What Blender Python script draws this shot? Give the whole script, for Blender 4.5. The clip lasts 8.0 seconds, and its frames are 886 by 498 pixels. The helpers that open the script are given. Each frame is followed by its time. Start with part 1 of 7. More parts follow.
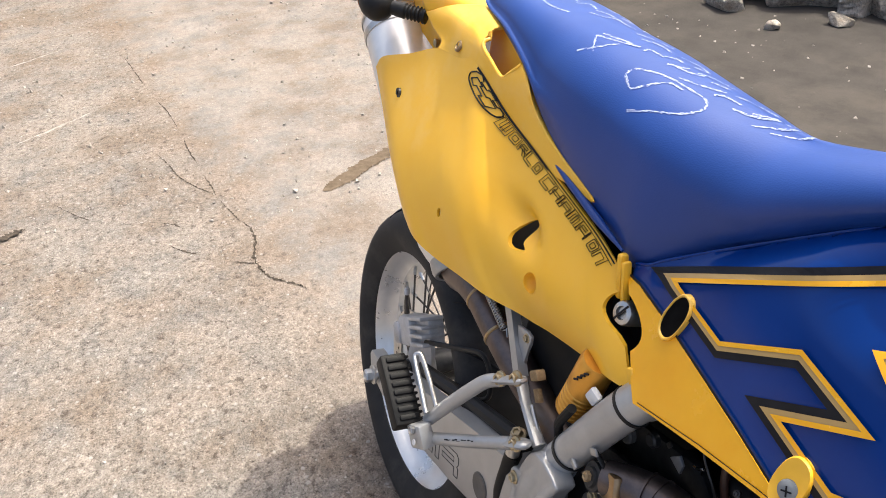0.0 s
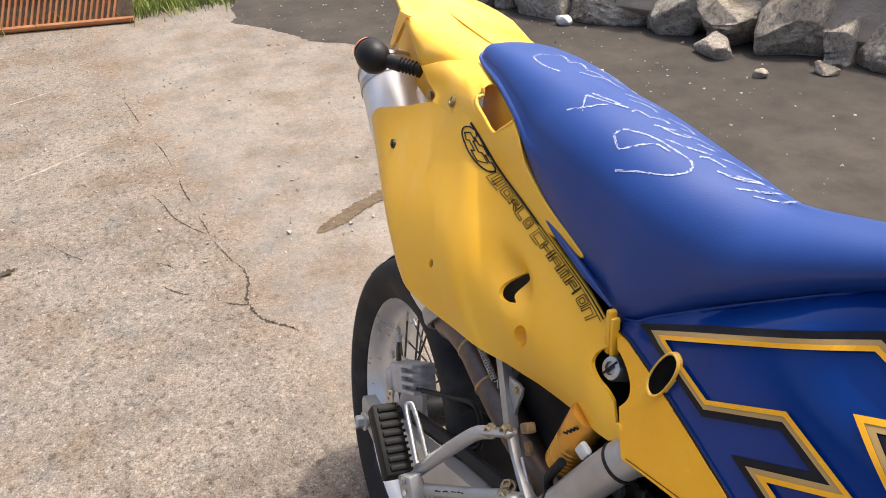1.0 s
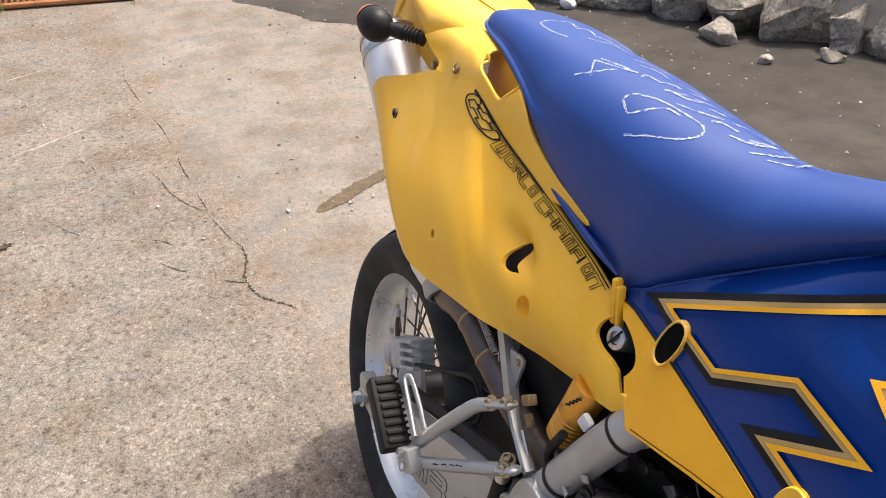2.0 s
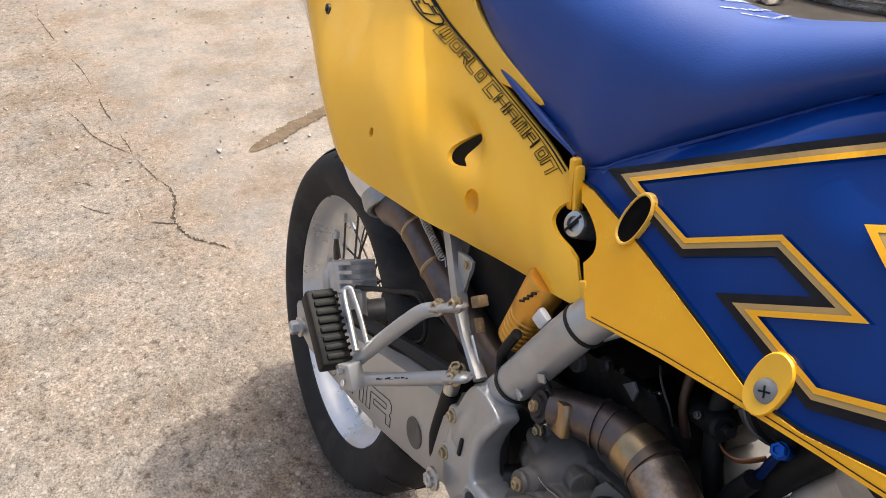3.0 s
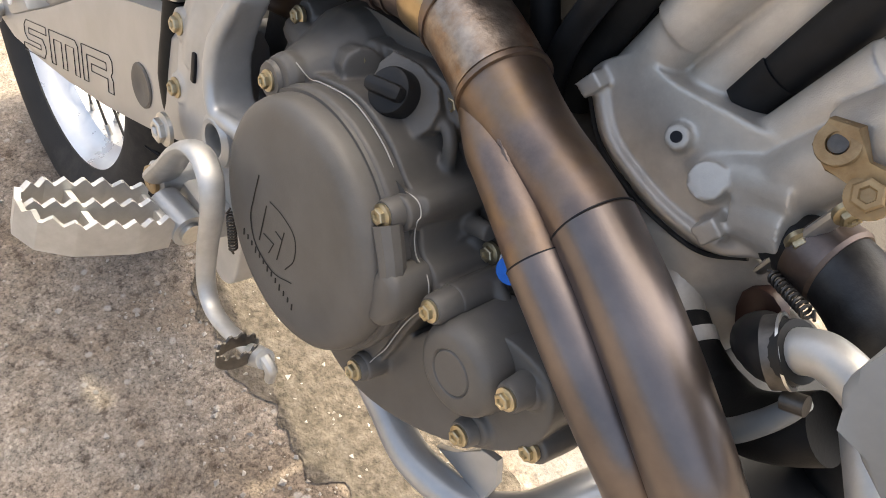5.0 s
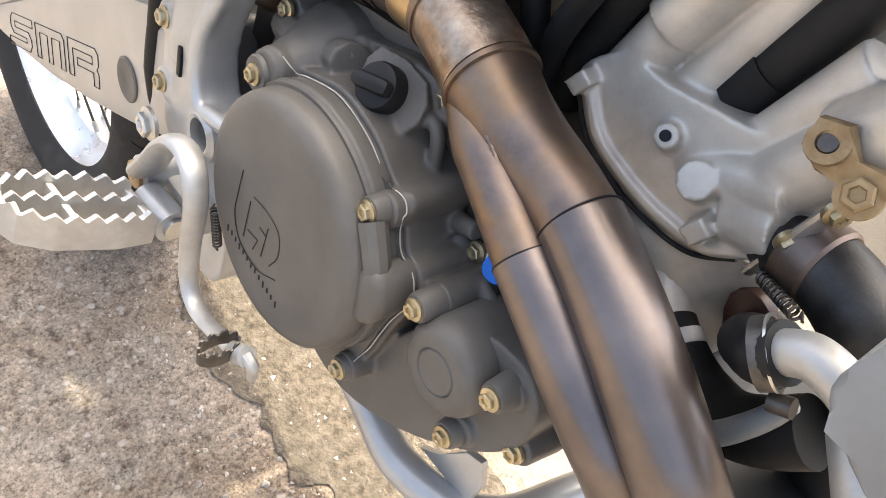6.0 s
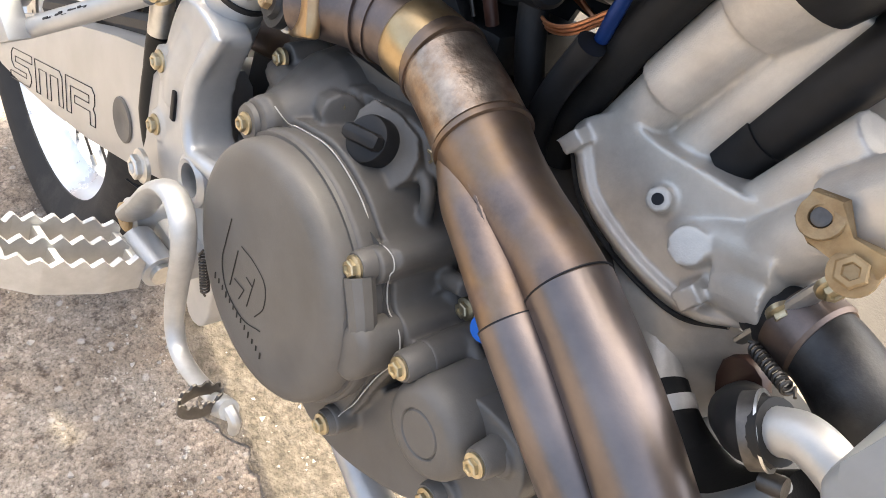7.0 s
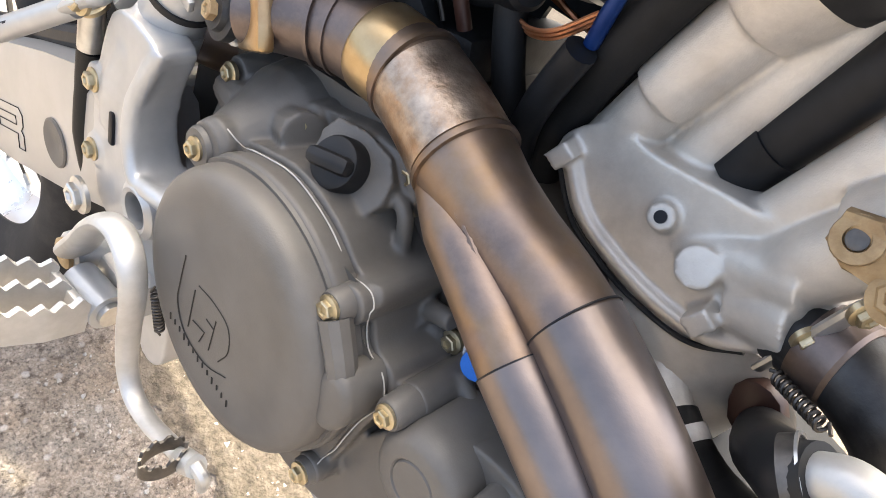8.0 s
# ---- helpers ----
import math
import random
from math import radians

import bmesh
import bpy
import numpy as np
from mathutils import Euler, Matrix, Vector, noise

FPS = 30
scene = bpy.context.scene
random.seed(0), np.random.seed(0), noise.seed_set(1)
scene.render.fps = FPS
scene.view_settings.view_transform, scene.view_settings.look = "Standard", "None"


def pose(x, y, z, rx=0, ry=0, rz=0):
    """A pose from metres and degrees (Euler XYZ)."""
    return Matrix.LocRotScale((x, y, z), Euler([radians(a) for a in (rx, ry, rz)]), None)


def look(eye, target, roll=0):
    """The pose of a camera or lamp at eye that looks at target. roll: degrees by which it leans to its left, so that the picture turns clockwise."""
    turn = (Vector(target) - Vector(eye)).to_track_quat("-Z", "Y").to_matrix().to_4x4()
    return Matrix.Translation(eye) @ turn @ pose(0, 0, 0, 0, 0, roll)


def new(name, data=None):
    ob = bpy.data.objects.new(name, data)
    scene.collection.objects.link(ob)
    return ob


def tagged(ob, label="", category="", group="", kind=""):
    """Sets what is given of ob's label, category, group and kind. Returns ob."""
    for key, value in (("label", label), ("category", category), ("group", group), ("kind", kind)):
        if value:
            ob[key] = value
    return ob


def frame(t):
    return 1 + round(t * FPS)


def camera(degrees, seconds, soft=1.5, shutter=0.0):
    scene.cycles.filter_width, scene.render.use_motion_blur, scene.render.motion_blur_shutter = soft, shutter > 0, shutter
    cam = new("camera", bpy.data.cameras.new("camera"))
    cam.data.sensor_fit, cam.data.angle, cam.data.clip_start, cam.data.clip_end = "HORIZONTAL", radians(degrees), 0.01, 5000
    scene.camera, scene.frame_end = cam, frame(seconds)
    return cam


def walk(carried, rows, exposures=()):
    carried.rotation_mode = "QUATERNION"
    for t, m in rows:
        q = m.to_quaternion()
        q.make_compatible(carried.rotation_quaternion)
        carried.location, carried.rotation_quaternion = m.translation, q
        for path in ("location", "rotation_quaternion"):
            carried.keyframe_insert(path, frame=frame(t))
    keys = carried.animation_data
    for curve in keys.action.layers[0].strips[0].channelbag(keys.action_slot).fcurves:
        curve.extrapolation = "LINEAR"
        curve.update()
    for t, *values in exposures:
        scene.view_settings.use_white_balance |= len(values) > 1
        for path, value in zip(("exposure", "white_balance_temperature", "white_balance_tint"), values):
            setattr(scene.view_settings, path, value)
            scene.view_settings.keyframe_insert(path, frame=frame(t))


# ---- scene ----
# ---- camera and its walk ----
cam = camera(59.7, 8.0, soft=0.95)
ROWS = [
    (0.0, 1.0350, -0.3337, 1.2855, 55.88, 4.02, 68.22),
    (0.5, 1.0372, -0.3317, 1.2990, 58.07, 3.70, 68.04),
    (1.0, 1.0378, -0.3328, 1.3073, 58.66, 3.30, 68.04),
    (2.3, 1.0300, -0.3376, 1.2548, 57.22, 1.87, 68.16),
    (2.5, 1.0320, -0.3454, 1.2355, 57.00, 1.07, 67.64),
    (3.0, 1.0077, -0.3317, 1.1766, 54.84, 0.83, 64.30),
    (3.5, 0.9874, -0.3021, 1.0889, 53.62, -0.59, 59.86),
    (4.0, 0.9673, -0.2761, 1.0009, 51.08, -3.08, 55.59),
    (4.5, 0.9693, -0.2564, 0.9237, 47.08, -4.71, 53.78),
    (5.0, 0.9833, -0.2561, 0.8849, 41.47, -5.45, 52.38),
    (5.2, 0.9874, -0.2604, 0.8778, 40.68, -6.11, 51.86),
    (6.5, 0.9814, -0.2451, 0.8804, 43.02, -6.93, 53.12),
    (7.0, 0.9761, -0.2391, 0.8829, 44.08, -7.36, 53.44),
    (7.5, 0.9585, -0.2346, 0.8815, 44.44, -8.32, 52.13),
    (8.0, 0.9344, -0.2232, 0.8682, 43.78, -7.69, 48.67),
]
EXPOSURES = [(0.0, 1.35, 6500, 6), (0.5, 1.17, 6600, 8), (1.0, 1.08, 6650, 8), (2.5, 1.14, 6650, 8), (3.5, 1.38, 6800, 5), (4.5, 1.76, 7150, 5), (5.0, 2.16, 7200, 4),
             (6.5, 2.64, 7050, 4), (8.0, 2.84, 7050, 4)]
walk(cam, [(t, pose(x, y, z, rx, ry, rz)) for t, x, y, z, rx, ry, rz in ROWS], EXPOSURES)

# ---- world and sun ----
SUN_FROM = Vector((-0.12, 0.50, 1.0)).normalized()
world = bpy.data.worlds.new("sky")
scene.world = world
world.use_nodes = True
wn = world.node_tree.nodes
sky = wn.new("ShaderNodeTexSky")
sky.sky_type = "NISHITA"
sky.sun_disc = False
sky.sun_elevation = math.asin(SUN_FROM.z)
sky.sun_rotation = math.atan2(SUN_FROM.x, SUN_FROM.y)
sky.air_density, sky.dust_density = 0.6, 7.0
world.node_tree.links.new(sky.outputs[0], wn["Background"].inputs[0])
wn["Background"].inputs[1].default_value = 0.15
sun = new("sun", bpy.data.lights.new("sun", "SUN"))
sun.data.energy, sun.data.angle, sun.data.color = 1.45, radians(0.9), (1.0, 0.94, 0.84)
sun.matrix_world = look(SUN_FROM * 10, (0, 0, 0))


# ---- materials ----
def node_mat(name):
    m = bpy.data.materials.new(name)
    m.use_nodes = True
    nt = m.node_tree
    return m, nt, nt.nodes["Principled BSDF"]


def link(nt, a, b):
    nt.links.new(a, b)


def noise_node(nt, scale, detail=6.0, rough=0.6, coord=None):
    n = nt.nodes.new("ShaderNodeTexNoise")
    n.inputs["Scale"].default_value = scale
    n.inputs["Detail"].default_value = detail
    n.inputs["Roughness"].default_value = rough
    if coord is not None:
        link(nt, coord, n.inputs["Vector"])
    return n


def ramp_node(nt, fac, stops):
    r = nt.nodes.new("ShaderNodeValToRGB")
    els = r.color_ramp.elements
    while len(els) < len(stops):
        els.new(0.5)
    for e, (p, c) in zip(els, stops):
        e.position, e.color = p, (*c, 1.0)
    link(nt, fac, r.inputs[0])
    return r


def mix_node(nt, fac, a, b, kind="MIX"):
    m = nt.nodes.new("ShaderNodeMix")
    m.data_type, m.blend_type = "RGBA", kind
    if isinstance(fac, (int, float)):
        m.inputs[0].default_value = fac
    else:
        link(nt, fac, m.inputs[0])
    for sock, v in ((m.inputs[6], a), (m.inputs[7], b)):
        if isinstance(v, tuple):
            sock.default_value = (*v, 1.0)
        else:
            link(nt, v, sock)
    return m.outputs[2]


def bump_node(nt, height, strength, dist, bsdf, prev=None):
    b = nt.nodes.new("ShaderNodeBump")
    b.inputs["Strength"].default_value = strength
    b.inputs["Distance"].default_value = dist
    link(nt, height, b.inputs["Height"])
    if prev is not None:
        link(nt, prev, b.inputs["Normal"])
    link(nt, b.outputs[0], bsdf.inputs["Normal"])
    return b.outputs[0]


def object_coord(nt):
    return nt.nodes.new("ShaderNodeTexCoord").outputs["Object"]


def surface(name, dark, light, rough=(0.4, 0.6), metal=0.0, scale=60.0, fine=600.0, bump=0.15, dist=0.0006,
            dirt=None, dirt_amount=0.4, coat=0.0, spec=0.5):
    """A surface with colour variation at two scales, uneven gloss and fine relief."""
    m, nt, b = node_mat(name)
    co = object_coord(nt)
    n1, n2 = noise_node(nt, scale, 5, 0.6, co), noise_node(nt, fine, 4, 0.6, co)
    col = ramp_node(nt, n1.outputs[0], [(0.32, dark), (0.68, light)]).outputs[0]
    if dirt:
        n3 = noise_node(nt, scale * 0.35, 8, 0.7, co)
        k = ramp_node(nt, n3.outputs[0], [(0.5, (0, 0, 0)), (0.72, (dirt_amount,) * 3)])
        col = mix_node(nt, k.outputs[0], col, dirt)
    link(nt, col, b.inputs["Base Color"])
    mr = nt.nodes.new("ShaderNodeMapRange")
    mr.inputs[3].default_value, mr.inputs[4].default_value = rough
    link(nt, n1.outputs[0], mr.inputs[0])
    link(nt, mr.outputs[0], b.inputs["Roughness"])
    b.inputs["Metallic"].default_value = metal
    b.inputs["Specular IOR Level"].default_value = spec
    b.inputs["Coat Weight"].default_value = coat
    b.inputs["Coat Roughness"].default_value = 0.12
    bump_node(nt, n2.outputs[0], bump, dist, b)
    return m


YELLOW = surface("yellow plastic", (0.90, 0.47, 0.020), (0.93, 0.53, 0.050), (0.30, 0.46), scale=9, fine=900, bump=0.1,
                 dirt=(0.93, 0.63, 0.21), dirt_amount=0.75)
YELLOW_GLOSS = surface("yellow sticker", (0.86, 0.40, 0.008), (0.90, 0.45, 0.012), (0.2, 0.32), scale=20, fine=700, bump=0.05)
TAN = surface("tan sticker", (0.42, 0.27, 0.09), (0.48, 0.31, 0.11), (0.25, 0.35), scale=30, bump=0.05)
INK = surface("black sticker", (0.009, 0.009, 0.011), (0.016, 0.016, 0.018), (0.3, 0.45), scale=40, bump=0.05, spec=0.15)
BLUE = surface("blue gloss plastic", (0.0005, 0.026, 0.165), (0.0008, 0.033, 0.20), (0.08, 0.15), scale=8, fine=300, bump=0.04,
               spec=0.28)
CHALK = surface("white chalk", (0.14, 0.20, 0.42), (0.58, 0.63, 0.80), (0.85, 0.95), scale=420)
RUBBER = surface("black rubber", (0.007, 0.007, 0.007), (0.014, 0.0135, 0.013), (0.45, 0.7), scale=40, fine=500, bump=0.25,
                 dirt=(0.045, 0.040, 0.035), dirt_amount=0.1, spec=0.22)
TYRE = surface("tyre rubber", (0.014, 0.014, 0.014), (0.026, 0.025, 0.024), (0.6, 0.85), scale=25, fine=350, bump=0.3,
               dirt=(0.09, 0.078, 0.066), dirt_amount=0.5, spec=0.3)
BLACK = surface("black plastic", (0.008, 0.008, 0.0085), (0.015, 0.015, 0.0155), (0.38, 0.58), scale=50, fine=500, bump=0.1, spec=0.25)
SILVER = surface("silver painted steel", (0.38, 0.38, 0.375), (0.47, 0.47, 0.46), (0.30, 0.45), metal=0.5, scale=25,
                 fine=700, bump=0.08, dirt=(0.30, 0.28, 0.25), dirt_amount=0.3)
ALLOY = surface("bare aluminium", (0.39, 0.385, 0.37), (0.50, 0.495, 0.48), (0.42, 0.56), metal=0.7, scale=50, fine=900,
                bump=0.12, dirt=(0.3, 0.28, 0.25), dirt_amount=0.35)
CAN_ALLOY = surface("brushed silencer aluminium", (0.74, 0.74, 0.73), (0.82, 0.82, 0.81), (0.36, 0.5), metal=0.6, scale=40, fine=900,
                    bump=0.1)
RIM = surface("polished alloy rim", (0.60, 0.60, 0.595), (0.72, 0.72, 0.71), (0.22, 0.36), metal=0.6, scale=20, fine=500,
              bump=0.05, dirt=(0.46, 0.43, 0.40), dirt_amount=0.12)
SWING = surface("satin grey swingarm", (0.40, 0.40, 0.39), (0.47, 0.465, 0.455), (0.34, 0.46), metal=0.6, scale=18, fine=800,
                bump=0.06, dirt=(0.3, 0.27, 0.23), dirt_amount=0.25)
CASE = surface("dark grey engine paint", (0.080, 0.073, 0.064), (0.108, 0.099, 0.088), (0.40, 0.54), metal=0.0, spec=0.4, scale=30,
               fine=900, bump=0.18, dirt=(0.12, 0.11, 0.095), dirt_amount=0.3)
CAST = surface("cast aluminium", (0.50, 0.455, 0.395), (0.65, 0.60, 0.525), (0.36, 0.52), metal=0.4, scale=35, fine=1100,
               bump=0.3, dirt=(0.26, 0.23, 0.19), dirt_amount=0.4)
GROOVE_SHADE = surface("painted groove shade", (0.018, 0.016, 0.014), (0.030, 0.027, 0.024), (0.6, 0.8), scale=60, spec=0.2)
BRASS = surface("zinc plated bolt", (0.36, 0.29, 0.17), (0.56, 0.48, 0.33), (0.3, 0.45), metal=0.9, scale=90,
                dirt=(0.3, 0.2, 0.1), dirt_amount=0.4)
RUSTY = surface("corroded brass bracket", (0.26, 0.17, 0.08), (0.42, 0.31, 0.17), (0.5, 0.75), metal=0.4, scale=70,
                dirt=(0.14, 0.07, 0.03), dirt_amount=0.85, bump=0.3)
STEEL = surface("zinc steel", (0.45, 0.44, 0.42), (0.62, 0.61, 0.58), (0.25, 0.4), metal=0.9, scale=80)
CHROME = surface("chrome", (0.7, 0.7, 0.7), (0.78, 0.78, 0.78), (0.08, 0.16), metal=1.0, scale=40, bump=0.03)
GOLD = surface("gold anodised aluminium", (0.66, 0.31, 0.04), (0.74, 0.37, 0.06), (0.28, 0.4), metal=0.6, scale=40)
BLUE_ALLOY = surface("blue anodised aluminium", (0.005, 0.085, 0.40), (0.010, 0.12, 0.50), (0.2, 0.3), metal=0.6, scale=60)
NAVY = surface("dark blue anodised hose end", (0.003, 0.022, 0.115), (0.006, 0.035, 0.16), (0.25, 0.4), metal=0.5, scale=60)
BORE = surface("bore shade colour", (0.003, 0.003, 0.003), (0.006, 0.006, 0.006), (0.8, 0.95), scale=60, spec=0.05)
RUSTBROWN = surface("red-brown cable sheath", (0.035, 0.014, 0.009), (0.060, 0.024, 0.015), (0.35, 0.5), scale=50)
COPPER = surface("copper wire", (0.55, 0.22, 0.10), (0.65, 0.28, 0.14), (0.3, 0.45), metal=0.8, scale=80)
SPOKE = surface("dull steel spoke", (0.06, 0.055, 0.05), (0.12, 0.11, 0.10), (0.35, 0.5), metal=0.8, scale=90)
GREY = surface("grey plastic", (0.17, 0.18, 0.185), (0.21, 0.22, 0.225), (0.4, 0.55), scale=30, bump=0.08)
CALIPER = surface("grey caliper casting", (0.43, 0.425, 0.415), (0.55, 0.54, 0.53), (0.45, 0.6), metal=0.4, scale=50, bump=0.25,
                  dirt=(0.18, 0.15, 0.12), dirt_amount=0.5)
DARK_METAL = surface("dark oily metal", (0.02, 0.02, 0.021), (0.05, 0.05, 0.05), (0.35, 0.6), metal=0.6, scale=60, bump=0.2)
GASKET = surface("pale paper gasket", (0.36, 0.34, 0.31), (0.46, 0.44, 0.40), (0.7, 0.9), scale=90)
WHITE_TAPE = surface("white tape", (0.70, 0.69, 0.66), (0.80, 0.79, 0.76), (0.5, 0.7), scale=60, bump=0.2)


def exhaust_material():
    """Titanium-brown pipe: bands of straw, bronze and violet heat colour over dull steel."""
    m, nt, b = node_mat("heat tinted steel")
    co = object_coord(nt)
    n0, n1, n2 = noise_node(nt, 8, 4, 0.6, co), noise_node(nt, 60, 6, 0.7, co), noise_node(nt, 420, 4, 0.6, co)
    tint = ramp_node(nt, n0.outputs[0], [(0.28, (0.104, 0.087, 0.083)), (0.45, (0.153, 0.122, 0.109)), (0.54, (0.213, 0.150, 0.100)),
                                         (0.60, (0.163, 0.120, 0.100)), (0.74, (0.114, 0.098, 0.104))]).outputs[0]
    dirt = ramp_node(nt, n1.outputs[0], [(0.42, (0, 0, 0)), (0.7, (0.5, 0.5, 0.5))]).outputs[0]
    col = mix_node(nt, dirt, tint, (0.258, 0.201, 0.171))
    link(nt, col, b.inputs["Base Color"])
    b.inputs["Metallic"].default_value = 0.95
    mr = nt.nodes.new("ShaderNodeMapRange")
    mr.inputs[3].default_value, mr.inputs[4].default_value = 0.32, 0.58
    link(nt, n1.outputs[0], mr.inputs[0])
    link(nt, mr.outputs[0], b.inputs["Roughness"])
    bump_node(nt, n2.outputs[0], 0.12, 0.0006, b)
    return m


EXHAUST = exhaust_material()
SLEEVE = surface("dull grey-brown steel", (0.135, 0.117, 0.112), (0.225, 0.188, 0.172), (0.26, 0.46), metal=0.92, scale=16, fine=420, bump=0.12,
                 dirt=(0.24, 0.175, 0.13), dirt_amount=0.3)
SCRATCHED = surface("scuffed bright steel", (0.19, 0.145, 0.112), (0.50, 0.40, 0.31), (0.28, 0.5), metal=0.92, scale=70, fine=260, bump=0.5,
                    dist=0.001, dirt=(0.26, 0.135, 0.055), dirt_amount=0.85)
STRAW = surface("straw tinted steel", (0.34, 0.235, 0.115), (0.50, 0.37, 0.21), (0.24, 0.4), metal=0.9, scale=40,
                dirt=(0.28, 0.16, 0.09), dirt_amount=0.6)


def seat_material():
    """Blue vinyl with a fine leather grain."""
    m, nt, b = node_mat("blue seat vinyl")
    co = object_coord(nt)
    n1 = noise_node(nt, 9, 4, 0.6, co)
    v = nt.nodes.new("ShaderNodeTexVoronoi")
    v.inputs["Scale"].default_value = 620
    link(nt, co, v.inputs["Vector"])
    col = ramp_node(nt, n1.outputs[0], [(0.3, (0.006, 0.041, 0.205)), (0.7, (0.009, 0.049, 0.242))]).outputs[0]
    link(nt, col, b.inputs["Base Color"])
    b.inputs["Roughness"].default_value = 0.44
    b.inputs["Specular IOR Level"].default_value = 0.45
    bump_node(nt, v.outputs["Distance"], 0.14, 0.0006, b)
    return m


SEAT = seat_material()


def ground_material():
    """Worn asphalt: coarse aggregate laid bare on one side of a long joint, smoother sandy paving on the other."""
    m, nt, b = node_mat("worn asphalt")
    co = object_coord(nt)
    big, mid = noise_node(nt, 0.9, 6, 0.62, co), noise_node(nt, 6, 7, 0.68, co)
    small, fine = noise_node(nt, 42, 6, 0.7, co), noise_node(nt, 240, 5, 0.7, co)

    def cells(scale):
        v = nt.nodes.new("ShaderNodeTexVoronoi")
        v.inputs["Scale"].default_value = scale
        v.inputs["Randomness"].default_value = 1.0
        link(nt, mix_node(nt, 0.012, co, small.outputs["Color"]), v.inputs["Vector"])
        return v
    v, v2 = cells(170), cells(40)
    edge = nt.nodes.new("ShaderNodeTexVoronoi")
    edge.feature = "DISTANCE_TO_EDGE"
    edge.inputs["Scale"].default_value = 170
    link(nt, mix_node(nt, 0.012, co, small.outputs["Color"]), edge.inputs["Vector"])
    # side of the joint: rough beyond y = -0.12 x - 0.5, blurred by noise
    sep = nt.nodes.new("ShaderNodeSeparateXYZ")
    link(nt, co, sep.inputs[0])

    def calc(kind, a, b2):
        n = nt.nodes.new("ShaderNodeMath")
        n.operation = kind
        for s, q in zip(n.inputs, (a, b2)):
            if isinstance(q, (int, float)):
                s.default_value = q
            else:
                link(nt, q, s)
        return n.outputs[0]
    side = calc("SUBTRACT", calc("MULTIPLY", sep.outputs[0], 0.13), sep.outputs[1])
    side = calc("ADD", side, calc("MULTIPLY", calc("SUBTRACT", mid.outputs[0], 0.5), 0.5))
    rough_side = ramp_node(nt, calc("ADD", side, 0.45), [(0.34, (0.42, 0.42, 0.42)), (0.62, (1, 1, 1))]).outputs[0]
    base = ramp_node(nt, big.outputs[0], [(0.36, (0.213, 0.197, 0.181)), (0.64, (0.265, 0.237, 0.207))]).outputs[0]
    sand = ramp_node(nt, mid.outputs[0], [(0.44, (0, 0, 0)), (0.64, (0.7, 0.7, 0.7))]).outputs[0]
    base = mix_node(nt, sand, base, (0.300, 0.252, 0.214))
    grey = ramp_node(nt, mid.outputs[0], [(0.36, (0.8, 0.8, 0.8)), (0.48, (0, 0, 0))]).outputs[0]
    base = mix_node(nt, grey, base, (0.196, 0.184, 0.174))
    soil_n = noise_node(nt, 2.3, 8, 0.72, co)
    soil = ramp_node(nt, soil_n.outputs[0], [(0.48, (0, 0, 0)), (0.62, (0.75, 0.75, 0.75))]).outputs[0]
    base = mix_node(nt, soil, base, (0.187, 0.144, 0.108))
    dust = ramp_node(nt, soil_n.outputs[0], [(0.34, (0.5, 0.5, 0.5)), (0.46, (0, 0, 0))]).outputs[0]
    base = mix_node(nt, dust, base, (0.326, 0.300, 0.270))
    band = ramp_node(nt, calc("ADD", side, 0.45), [(0.36, (0, 0, 0)), (0.50, (0.6, 0.6, 0.6)), (0.72, (0, 0, 0))]).outputs[0]
    base = mix_node(nt, mix_node(nt, 1.0, band, mid.outputs[0], "MULTIPLY"), base, (0.235, 0.174, 0.126))
    speck = ramp_node(nt, fine.outputs[0], [(0.37, (0.46, 0.45, 0.44)), (0.45, (0.90, 0.90, 0.90)), (0.56, (1.06, 1.05, 1.04)), (0.66, (1.34, 1.33, 1.30))]).outputs[0]
    grain = ramp_node(nt, v.outputs["Color"], [(0.15, (0.82, 0.81, 0.80)), (0.5, (1.0, 0.99, 0.97)), (0.85, (1.20, 1.19, 1.17))]).outputs[0]
    gap = ramp_node(nt, edge.outputs["Distance"], [(0.0, (0.86, 0.85, 0.84)), (0.16, (1.03, 1.03, 1.03))]).outputs[0]
    patch = ramp_node(nt, small.outputs[0], [(0.37, (0.52, 0.50, 0.48)), (0.44, (0.93, 0.93, 0.92)), (0.57, (1.06, 1.06, 1.05)), (0.68, (1.35, 1.34, 1.32))]).outputs[0]
    tex = mix_node(nt, 1.0, mix_node(nt, 1.0, speck, grain, "MULTIPLY"), mix_node(nt, 1.0, gap, patch, "MULTIPLY"), "MULTIPLY")
    tex = mix_node(nt, rough_side, (0.97, 0.965, 0.96), tex)
    base = mix_node(nt, 1.0, base, tex, "MULTIPLY")
    chips = ramp_node(nt, v2.outputs["Distance"], [(0.14, (0.55, 0.55, 0.55)), (0.24, (0, 0, 0))]).outputs[0]
    pick = ramp_node(nt, v2.outputs["Color"], [(0.60, (0, 0, 0)), (0.66, (1, 1, 1))]).outputs[0]
    chips = mix_node(nt, 1.0, mix_node(nt, 1.0, chips, pick, "MULTIPLY"), rough_side, "MULTIPLY")
    base = mix_node(nt, chips, base, (0.435, 0.409, 0.374))
    link(nt, base, b.inputs["Base Color"])
    b.inputs["Roughness"].default_value = 0.93
    b.inputs["Specular IOR Level"].default_value = 0.12
    height = mix_node(nt, 0.3, mix_node(nt, 0.5, fine.outputs[0], v.outputs["Color"]), gap)
    height = mix_node(nt, rough_side, (0.5, 0.5, 0.5), height)
    n = bump_node(nt, height, 1.0, 0.006, b)
